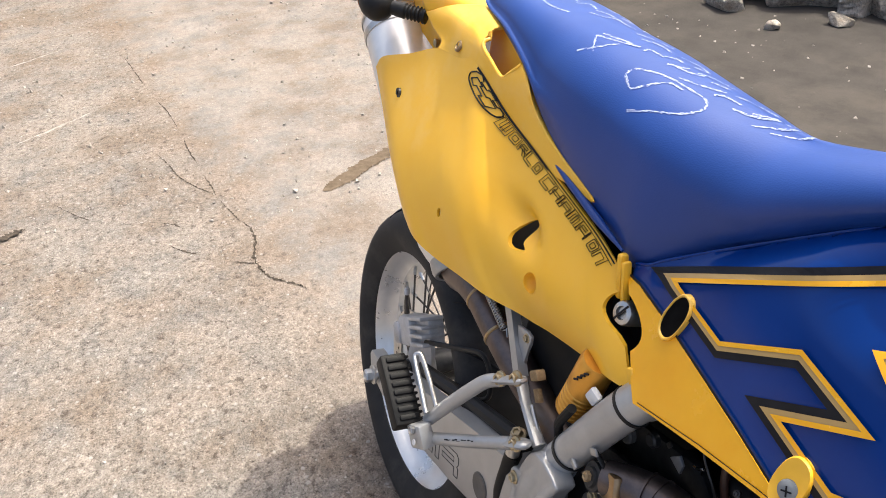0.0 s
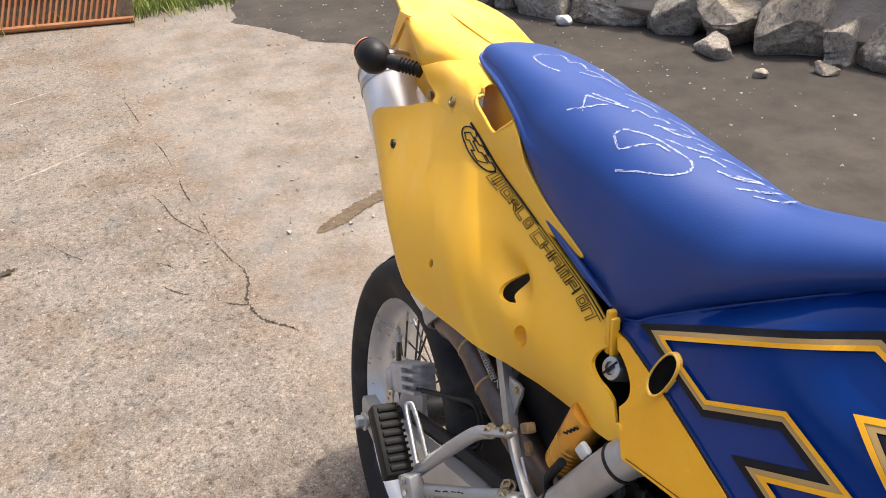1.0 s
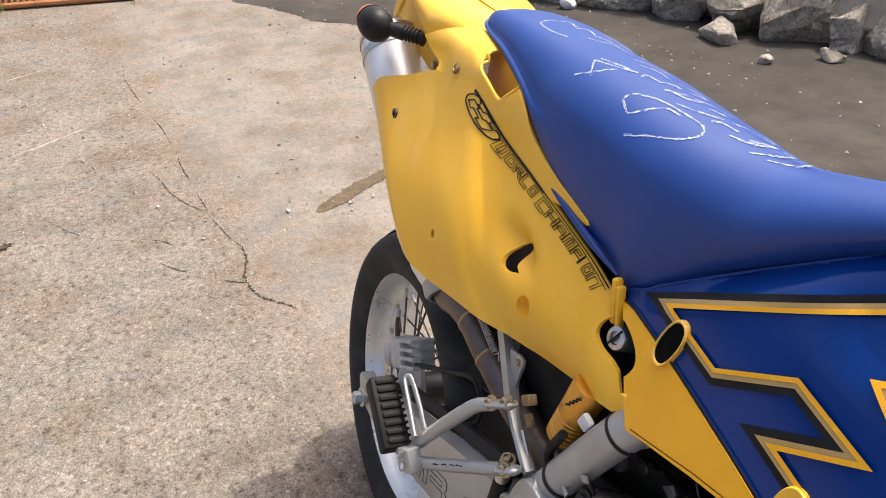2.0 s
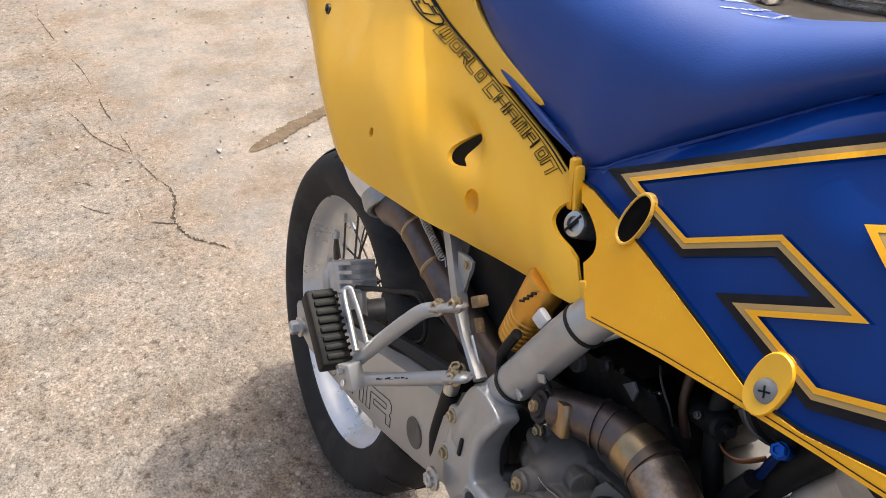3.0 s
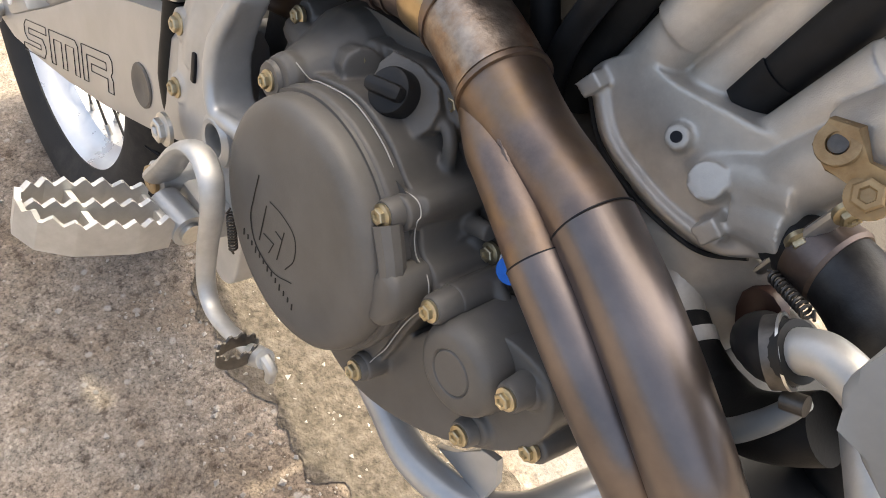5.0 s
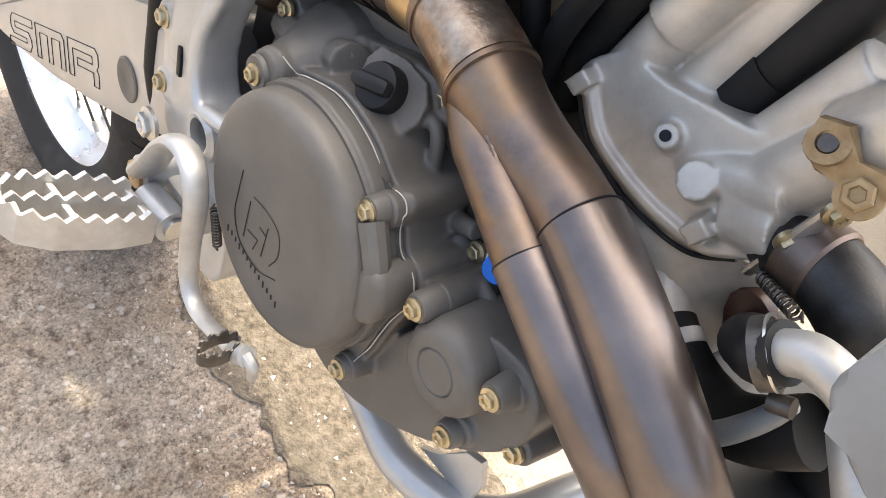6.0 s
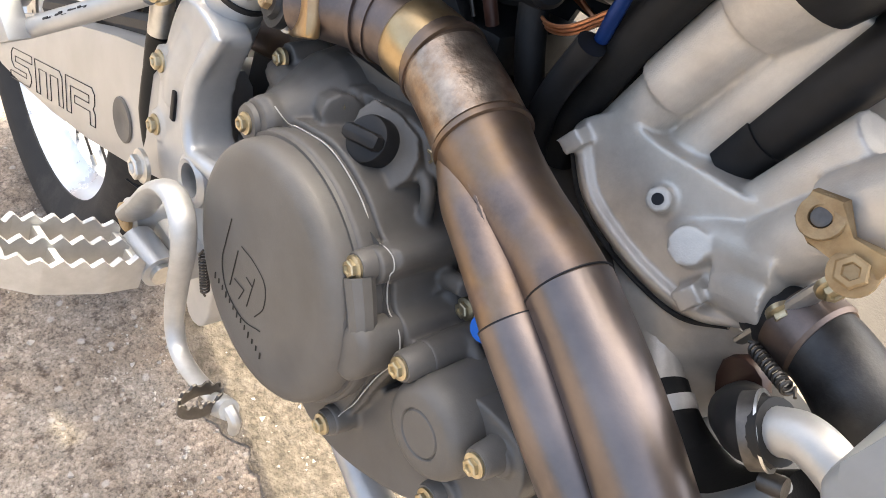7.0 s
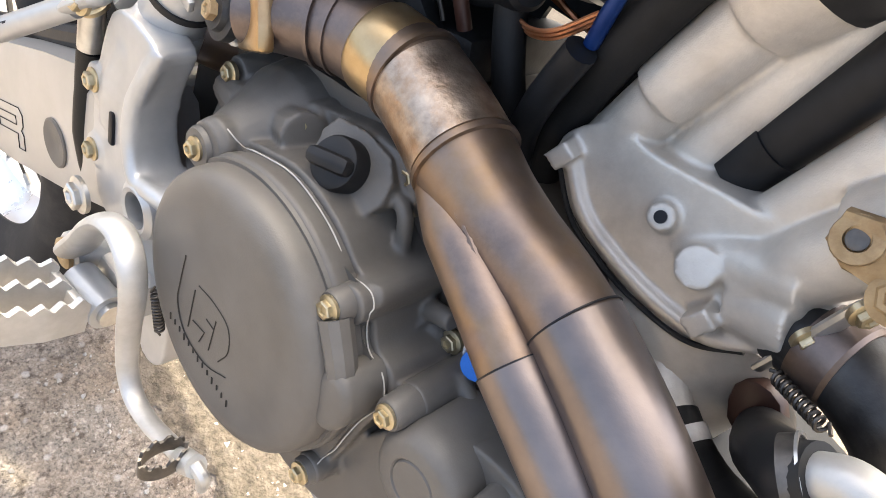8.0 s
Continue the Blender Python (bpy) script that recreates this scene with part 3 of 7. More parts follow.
def build_wheel():
    prof = [(-0.060, 0.219), (-0.067, 0.230), (-0.075, 0.246), (-0.0785, 0.262), (-0.075, 0.277), (-0.062, 0.290), (-0.040, 0.2985),
            (-0.015, 0.302), (0.015, 0.302), (0.040, 0.2985), (0.062, 0.290), (0.075, 0.277), (0.0785, 0.262), (0.075, 0.246),
            (0.067, 0.230), (0.060, 0.219)]
    tyre = mpart("tyre", lathe(prof, 120, TURN, closed=True), TYRE, "black worn road tyre with curved grooves")
    bm = bmesh.new()
    for k in range(22):
        a0 = 2 * math.pi * k / 22
        for s in (-1, 1):
            pts, half = [], 0.5 * s
            for t in (0.0, 0.25, 0.5, 0.75, 1.0):
                yy = s * (0.012 + 0.056 * t)
                rr = 0.0008 + float(np.interp(abs(yy), (0.0, 0.015, 0.040, 0.062, 0.075), (0.302, 0.302, 0.2985, 0.290, 0.277)))
                aa = a0 + (0.16 if s > 0 else 0.02) + 0.17 * t ** 0.7
                pts.append((rr * math.cos(aa), yy, rr * math.sin(aa)))
            tube(pts, [0.0016, 0.0032, 0.0034, 0.003, 0.0012], 5, 4, bm=bm)
    mpart("tread_groove", bm, INK, "tread grooves", tyre)
    # rim: outer flanges, drop centre
    rp = [(-0.0625, 0.2325), (-0.0625, 0.224), (-0.056, 0.2175), (-0.040, 0.2125), (-0.026, 0.206), (-0.018, 0.1965), (0.018, 0.1965),
          (0.026, 0.206), (0.040, 0.2125), (0.056, 0.2175), (0.0625, 0.224), (0.0625, 0.2325), (0.058, 0.2335), (0.054, 0.226),
          (0.030, 0.221), (0.018, 0.212), (-0.018, 0.212), (-0.030, 0.221), (-0.054, 0.226), (-0.058, 0.2335)]
    rim = mpart("rim", lathe(rp, 120, TURN, closed=True), RIM, "silver alloy spoked rim")
    hub = mpart("hub", lathe([(-0.075, 0), (-0.075, 0.018), (-0.05, 0.02), (-0.048, 0.052), (-0.038, 0.054), (-0.034, 0.032), (0.034, 0.032),
                              (0.038, 0.054), (0.048, 0.052), (0.05, 0.02), (0.075, 0.018), (0.075, 0)], 40, TURN), DARK_METAL, "dark wheel hub")
    for k in range(36):
        a = 2 * math.pi * k / 36
        s = 1 if k % 2 else -1
        tw = 0.42 * (1 if (k // 2) % 2 else -1)
        p0 = Vector((0.050 * math.cos(a + tw), s * 0.043, 0.050 * math.sin(a + tw)))
        p1 = Vector((0.198 * math.cos(a), s * 0.010, 0.198 * math.sin(a)))
        mpart("spoke", tube([p0, p1], 0.0020, 6, smooth=False), SPOKE, parent=rim)
        d = (p1 - p0).normalized()
        mpart("nipple", tube([p1 - d * 0.018, p1], 0.0036, 6, smooth=False), STEEL, parent=rim)
    disc = mpart("brake_disc", lathe([(0.051, 0.070), (0.051, 0.110), (0.055, 0.110), (0.055, 0.070)], 60, TURN, closed=True), STEEL, "drilled steel brake disc")
    bm = bmesh.new()
    for k in range(40):
        a = 2 * math.pi * k / 40
        r = 0.082 + 0.009 * (k % 3)
        lathe([(0, 0), (0, 0.0032)], 8, aim((r * math.cos(a), -0.0556, r * math.sin(a)), SIDE), bm=bm)
    mpart("drilled_hole", bm, INK, "", disc)
    for k in range(6):
        a = math.pi / 3 * k + 0.3
        bm = tube([(0.052 * math.cos(a), -0.052, 0.052 * math.sin(a)), (0.074 * math.cos(a + 0.25), -0.053, 0.074 * math.sin(a + 0.25))], 0.006, 8, smooth=False)
        mpart("disc_carrier", bm, STEEL, "", disc)


build_wheel()


def build_axle():
    bm = lathe([(-0.02, 0), (-0.02, 0.0105), (0.022, 0.0105), (0.022, 0)], 24, aim((0.0, -0.118, 0.0), SIDE))
    mpart("axle", bm, STEEL, "steel rear axle end")
    hex_bolt("axle_nut", (0.0, -0.134, 0.0), SIDE, 0.0125, bike, STEEL, tall=1.0, label="steel axle nut")


build_axle()


# swingarm: tapered box beams either side, joined ahead of the wheel
def build_swingarm():
    def beam(sign):
        bm = bmesh.new()
        stations = [(-0.035, 0.0, 0.024), (0.02, 0.004, 0.029), (0.10, 0.034, 0.040), (0.20, 0.072, 0.050), (0.30, 0.110, 0.054),
                    (0.40, 0.150, 0.055), (0.47, 0.178, 0.052), (0.52, 0.195, 0.045)]
        rings = []
        for x, z, h in stations:
            yo, yi = sign * -0.127, sign * -0.098
            if x > 0.3:
                yi = sign * (-0.098 + 0.03 * (x - 0.3) / 0.22)
            n = Vector((-0.36, 0, 0.93))
            ring = []
            for u, w in ((-1, 0.72), (-0.80, 1.0), (0.80, 1.0), (1, 0.72)):
                ring.append((x + n.x * h * w, yo if abs(u) > 2 else (yo + yi) / 2 + (yo - yi) / 2 * -u, z + n.z * h * w))
            for u, w in ((1, -0.72), (0.80, -1.0), (-0.80, -1.0), (-1, -0.72)):
                ring.append((x + n.x * h * w, (yo + yi) / 2 + (yo - yi) / 2 * -u, z + n.z * h * w))
            rings.append([bm.verts.new(q) for q in ring])
        for a, b in zip(rings, rings[1:]):
            for k in range(8):
                bm.faces.new((a[k], a[(k + 1) % 8], b[(k + 1) % 8], b[k]))
        bm.faces.new(rings[0])
        bm.faces.new(rings[-1])
        return bm
    arm = mpart("swingarm", beam(1), SWING, "satin silver aluminium swingarm", angle=30)
    mpart("swingarm_beam", beam(-1), SWING, "", angle=30)
    mpart("swingarm_bridge", box((0.08, 0.20, 0.06), pose(0.43, 0, 0.165, 0, -22, 0), 0.012), SWING)
    tilt = pose(0.412, -0.1272, 0.140, 0, -21, 0)
    bm = lathe([(0, 0), (0, 0.006), (0.0006, 0.008), (0.0020, 0.0185), (0.0012, 0.020), (-0.002, 0.020)], 40, tilt @ TURN)
    mpart("plug", bm, CASE, "dark grey rubber plug", arm)
    # outlined capital shapes, laid on the beam as thin ink lines
    def line_shape(loops, label):
        bm = bmesh.new()
        for loop in loops:
            pts = [tuple(tilt @ Vector((x, 0, z))) for x, z in loop]
            tube(pts + [pts[0]], 0.0006, 4, smooth=False, bm=bm)
        mpart("outline_mark", bm, INK, label, arm)
    h = 0.034
    def at(x0, loop):
        return [(-0.362 + 1.14 * (x0 + x) + 0.25 * z, -0.006 + 1.1 * z - 0.5 * h) for x, z in loop]
    s_loop = [(0, 0), (0.066, 0), (0.074, 0.007), (0.074, 0.013), (0.066, 0.020), (0.022, 0.020), (0.022, 0.026), (0.080, 0.026), (0.080, 0.034),
              (0.016, 0.034), (0.008, 0.028), (0.008, 0.019), (0.016, 0.013), (0.058, 0.013), (0.058, 0.008), (0, 0.008)]
    m_loop = [(0, 0), (0.012, 0), (0.012, 0.026), (0.034, 0.026), (0.034, 0), (0.046, 0), (0.046, 0.026), (0.068, 0.026), (0.068, 0), (0.080, 0),
              (0.080, 0.029), (0.074, 0.034), (0, 0.034)]
    r_loop = [(0, 0), (0.012, 0), (0.012, 0.026), (0.058, 0.026), (0.058, 0.019), (0.022, 0.019), (0.022, 0.012), (0.060, 0.012), (0.060, 0),
              (0.072, 0), (0.072, 0.012), (0.068, 0.016), (0.072, 0.020), (0.072, 0.029), (0.066, 0.034), (0, 0.034)]
    line_shape([at(0.0, s_loop)], "thin dark outlined mark")
    line_shape([at(0.090, m_loop)], "thin dark outlined mark")
    line_shape([at(0.180, r_loop)], "thin dark outlined mark")
    # black chain slider over the beam, torque hose below the bracket
    mpart("chain_slider", tube([(0.10, -0.085, 0.085), (0.25, -0.085, 0.150), (0.44, -0.09, 0.232)], 0.012, 10), BLACK, "black hose along the swingarm")
    # rubber boot and push rod of the rear brake cylinder
    mpart("brake_cylinder", tube([(0.455, -0.118, 0.142), (0.452, -0.120, 0.175), (0.456, -0.122, 0.215), (0.462, -0.122, 0.248)],
                                 [0.009, 0.011, 0.0095, 0.011], 14), RUBBER, "black rubber boot of the brake cylinder")
    mpart("brake_fitting", tube([(0.462, -0.124, 0.248), (0.464, -0.124, 0.282)], [0.009, 0.0085], 14, smooth=False), STEEL)
    hex_bolt("banjo_bolt", (0.465, -0.124, 0.280), (0.0, -0.5, 0.86), 0.0075, bike, BRASS, tall=0.9, label="brass banjo bolt")


build_swingarm()


def build_caliper():
    m = pose(0.050, -0.076, 0.128, 0, -33, 0)
    bm = box((0.060, 0.046, 0.054), m @ pose(-0.022, 0, 0), 0.009)
    box((0.028, 0.052, 0.040), m @ pose(-0.050, -0.002, -0.004), 0.007, bm)
    box((0.085, 0.030, 0.046), m @ pose(0.022, 0.006, 0), 0.006, bm)
    cal = mpart("brake_caliper", bm, CALIPER, "grey cast rear brake caliper with cooling fins")
    for k in range(4):
        mpart("fin", box((0.062, 0.042, 0.0065), m @ pose(0.036, -0.002, 0.022 - 0.0145 * k), 0.002), CALIPER, parent=cal)
    nip = mpart("bleed_nipple", tube([(0.014, -0.088, 0.140), (0.010, -0.090, 0.160), (0.007, -0.090, 0.178)], [0.0050, 0.0040, 0.0030], 10, smooth=False), SPOKE, parent=cal)
    mpart("dust_cap", lathe([(-0.005, 0), (-0.005, 0.0055), (0.005, 0.0050), (0.007, 0.0035), (0.007, 0)], 14, aim((0.007, -0.090, 0.181), (-0.1, 0, 1))), CALIPER, parent=nip)
    mpart("caliper_bracket", plate([(-0.02, -0.03), (0.03, -0.03), (0.09, 0.05), (0.07, 0.12), (0.01, 0.11)], -0.064, -0.056, 0.002, 3), CALIPER)
    mpart("brake_hose", tube([(0.10, -0.085, 0.14), (0.20, -0.075, 0.20), (0.27, -0.07, 0.235), (0.30, -0.07, 0.19), (0.26, -0.08, 0.15), (0.24, -0.085, 0.135)], 0.0042, 8), BLACK,
          "black brake hose")


build_caliper()


# frame: main tube, pivot casting, cradle and subframe


def build_frame():
    main = mpart("frame_tube", tube([(0.505, -0.110, 0.255), (0.530, -0.107, 0.302), (0.585, -0.101, 0.410), (0.603, -0.093, 0.445), (0.625, -0.075, 0.490), (0.65, -0.05, 0.53)], 0.0205, 28, 6),
                 SILVER, "silver painted steel frame tube")
    for p, d in (((0.5405, -0.106, 0.3225), (0.055, 0.006, 0.108)), ((0.5965, -0.0962, 0.432), (0.018, 0.009, 0.035))):
        mpart("cable_tie", lathe([(-0.0020, 0.0200), (-0.0020, 0.0222), (0.0020, 0.0222), (0.0020, 0.0200)], 28, aim(p, d), closed=True), BLACK, parent=main)
    outline = [(0.510, 0.298), (0.528, 0.306), (0.552, 0.304), (0.566, 0.297), (0.560, 0.280), (0.553, 0.257), (0.554, 0.230), (0.566, 0.214), (0.582, 0.218), (0.600, 0.226),
               (0.612, 0.215), (0.612, 0.180), (0.602, 0.150), (0.606, 0.110), (0.600, 0.072), (0.575, 0.062), (0.552, 0.100), (0.540, 0.140),
               (0.512, 0.146), (0.496, 0.156), (0.490, 0.190), (0.488, 0.226), (0.497, 0.268)]
    rim_pts = [(0.562, -0.128, 0.300), (0.554, -0.133, 0.278), (0.547, -0.136, 0.256), (0.548, -0.137, 0.230), (0.560, -0.138, 0.210), (0.580, -0.138, 0.213), (0.600, -0.137, 0.216)]
    casting = casting_part("pivot_plate", [plate(outline, -0.108, -0.134, 0, 3), tube(rim_pts, 0.0065, 10), tube([(0.506, -0.121, 0.215), (0.512, -0.117, 0.245), (0.524, -0.112, 0.278), (0.534, -0.1085, 0.304)], [0.016, 0.022, 0.0240, 0.0212], 24),
                                           lathe([(-0.03, 0), (-0.03, 0.021), (0.006, 0.0205), (0.006, 0)], 28, aim((0.570, -0.134, 0.194), SIDE)),
                                           lathe([(-0.02, 0), (-0.02, 0.012), (0.006, 0.012), (0.006, 0)], 20, aim((0.493, -0.130, 0.243), SIDE)),
                                           lathe([(-0.02, 0), (-0.02, 0.012), (0.006, 0.012), (0.006, 0)], 20, aim((0.494, -0.130, 0.190), SIDE))], SILVER, "silver cast frame plate at the swingarm pivot", bike, 0.0018, 6)
    cut(casting, [lathe([(-0.03, 0), (-0.03, 0.0135), (0.05, 0.0135), (0.05, 0)], 28, aim((0.570, -0.13, 0.194), SIDE))])
    mpart("pivot_ring", lathe([(0, 0.0125), (0.006, 0.0125), (0.007, 0.0155), (0.004, 0.020), (0, 0.021)], 32, aim((0.570, -0.138, 0.194), SIDE), closed=True), SILVER, "", casting)
    mpart("pivot_shaft", lathe([(0, 0), (0, 0.012), (0.02, 0.012), (0.02, 0)], 24, aim((0.570, -0.100, 0.194), SIDE)), DARK_METAL, "", casting)
    for x, z, r in ((0.493, 0.243, 0.0075), (0.494, 0.190, 0.0075)):
        hex_bolt("bolt", (x, -0.1365, z), SIDE, r * 0.8, casting, BRASS)
    mpart("slot", box((0.006, 0.004, 0.026), pose(0.518, -0.1345, 0.222), 0.0015), INK, "", casting)
    hex_bolt("bolt", (0.497, -0.146, 0.155), SIDE, 0.010, casting, STEEL, tall=0.5)
    # lower loop of the frame under the engine
    mpart("cradle_tube", tube([(0.578, -0.100, 0.10), (0.605, -0.070, 0.060), (0.66, -0.052, 0.036), (0.73, -0.060, 0.024), (0.782, -0.067, 0.018), (0.835, -0.052, 0.018),
                               (0.863, -0.020, 0.020), (0.876, 0.030, 0.026), (0.893, 0.107, 0.035), (0.90, 0.16, 0.06)], 0.0155, 22), SILVER, "silver frame cradle tube under the engine")
    lug = mpart("mount_lug", plate([(0.786, 0.030), (0.842, 0.032), (0.846, 0.060), (0.838, 0.080), (0.822, 0.074), (0.806, 0.046)], -0.046, -0.052, 0.0015), SILVER, "silver engine mount lug")
    lug2 = mpart("mount_lug", plate([(0.888, 0.045), (0.914, 0.052), (0.908, 0.092), (0.890, 0.088)], 0.062, 0.058, 0.001), SILVER, "silver engine mount lug with a bolt hole")
    cut(lug2, [lathe([(-0.02, 0), (-0.02, 0.006), (0.02, 0.006), (0.02, 0)], 18, aim((0.900, 0.06, 0.076), SIDE))])
    # subframe strut and gusset behind it
    strut = mpart("subframe_strut", tube([(0.342, -0.098, 0.404), (0.368, -0.101, 0.381), (0.4276, -0.112, 0.3355)], 0.0092, 4, smooth=False, up=(0.5, -0.6, 0.5)), SILVER, "silver square subframe strut", angle=20)
    mpart("strut_end", tube([(0.426, -0.112, 0.337), (0.4587, -0.118, 0.3202), (0.478, -0.121, 0.315), (0.5065, -0.122, 0.3009)], [0.0088, 0.0070, 0.0075, 0.0085], 8, smooth=False, flat=0.7), SILVER, "", strut)
    gus = mpart("gusset", plate([(0.3895, 0.384), (0.400, 0.3865), (0.412, 0.390), (0.423, 0.389), (0.424, 0.379), (0.420, 0.362), (0.4205, 0.347), (0.413, 0.334)], -0.103, -0.107, 0.0015), SILVER, "", strut)
    hex_bolt("bolt", (0.415, -0.107, 0.382), SIDE, 0.0044, gus, BRASS)
    mpart("clamp_block", box((0.017, 0.012, 0.012), pose(0.473, -0.122, 0.376, 0, -40, 0), 0.002), RUSTY, "brass coloured clamp block", strut)
    mpart("clamp_block", box((0.011, 0.006, 0.016), pose(0.472, -0.114, 0.344, 0, -40, 0), 0.001), RUSTY, "", strut)
    mpart("clamp_screw", tube([(0.470, -0.119, 0.330), (0.500, -0.119, 0.305)], 0.0022, 8, smooth=False), STEEL, "", strut)
    mpart("cross_tube", tube([(0.588, -0.095, 0.405), (0.612, -0.075, 0.432), (0.640, -0.06, 0.465)], 0.006, 14), SILVER, "silver frame cross tube")


build_frame()


def build_passenger_peg():
    arm = mpart("peg_bracket", tube([(0.360, -0.191, 0.226), (0.385, -0.178, 0.270), (0.410, -0.165, 0.312), (0.426, -0.156, 0.336), (0.445, -0.148, 0.351)],
                                    [0.0085, 0.0088, 0.0088, 0.0085, 0.0075], 16), SILVER, "silver tubular passenger peg bracket")
    mpart("lower_tube", tube([(0.372, -0.192, 0.205), (0.430, -0.168, 0.248), (0.484, -0.144, 0.290)], 0.0080, 16, smooth=False), SILVER, "scuffed lower tube", arm)
    mpart("flat_end", tube([(0.434, -0.150, 0.343), (0.441, -0.149, 0.349), (0.456, -0.145, 0.360), (0.470, -0.142, 0.370), (0.476, -0.141, 0.375)], [0.0070, 0.0112, 0.0115, 0.0112, 0.0040], 14, 4, flat=0.45), SILVER, "", arm)
    mpart("flat_end", tube([(0.476, -0.146, 0.284), (0.484, -0.144, 0.290), (0.494, -0.141, 0.298), (0.503, -0.138, 0.304), (0.507, -0.137, 0.307)], [0.0070, 0.0110, 0.0118, 0.0105, 0.0040], 14, 4, flat=0.5), SILVER, "", arm)
    for p in ((0.445, -0.151, 0.354), (0.467, -0.145, 0.371), (0.494, -0.145, 0.298)):
        hex_bolt("bolt", p, (0.1, -1, 0.15), 0.0066, arm, BRASS, tall=0.8)
    scuff = bmesh.new()
    rnd = random.Random(17)
    for k in range(14):
        t = 0.28 + 0.36 * k / 14
        p = Vector((0.372, -0.192, 0.205)).lerp(Vector((0.484, -0.144, 0.290)), t) + Vector((0.0, -0.0079, 0.0012 + rnd.uniform(-0.001, 0.001)))
        tube([p, p + Vector((0.0045, 0.0019, 0.0034)) * rnd.uniform(0.5, 1.2)], rnd.uniform(0.0005, 0.0012), 4, smooth=False, bm=scuff)
    mpart("scuff_mark", scuff, INK, "dark scuff marks", arm)
    fork = mpart("peg_fork", box((0.030, 0.020, 0.032), pose(0.372, -0.204, 0.213, 0, -32, 14), 0.003), SILVER, "steel fork of the passenger peg", arm)
    hex_bolt("pin", (0.370, -0.2155, 0.222), (0, -1, 0.2), 0.0055, fork, STEEL, washer=False)
    mpart("pin", lathe([(0, 0), (0, 0.0042), (0.001, 0.0038), (0.001, 0)], 18, aim((0.378, -0.2155, 0.209), (0, -1, 0.2))), WHITE_TAPE, "", fork)
    # folded-up peg: a rubber block with cross ribs, lying back along the bracket
    a, b = Vector((0.360, -0.216, 0.224)), Vector((0.276, -0.216, 0.273))
    e1, e2 = Vector((0, 1, 0)), (b - a).normalized()
    e3 = e1.cross(e2)
    c = (a + b) / 2
    m = Matrix(((e1.x, e2.x, e3.x, c.x), (e1.y, e2.y, e3.y, c.y), (e1.z, e2.z, e3.z, c.z), (0, 0, 0, 1)))
    length = (b - a).length
    peg = mpart("passenger_peg", box((0.036, length, 0.026), m @ pose(0, 0, -0.013), 0.0035), RUBBER, "black ribbed rubber passenger footpeg folded up")
    for k in range(8):
        s = -length / 2 + 0.009 + k * (length - 0.018) / 7
        mpart("rib", box((0.027, 0.0072, 0.0052), m @ pose(0.002, s, 0.0006, 4, 0, 0), 0.0018), RUBBER, "", peg)
    for k in range(11):
        s = -length / 2 + 0.006 + k * (length - 0.012) / 10
        mpart("stud", box((0.005, 0.0035, 0.008), m @ pose(0.0185, s, -0.006, 0, 20, 0), 0.001), RUBBER, "", peg)
    mpart("loop", tube([(0.368, -0.186, 0.250), (0.335, -0.185, 0.268), (0.306, -0.186, 0.283), (0.299, -0.189, 0.285), (0.302, -0.194, 0.280), (0.335, -0.197, 0.264), (0.368, -0.199, 0.245)], 0.0036, 10), STEEL,
          "bright steel return loop", peg)


build_passenger_peg()


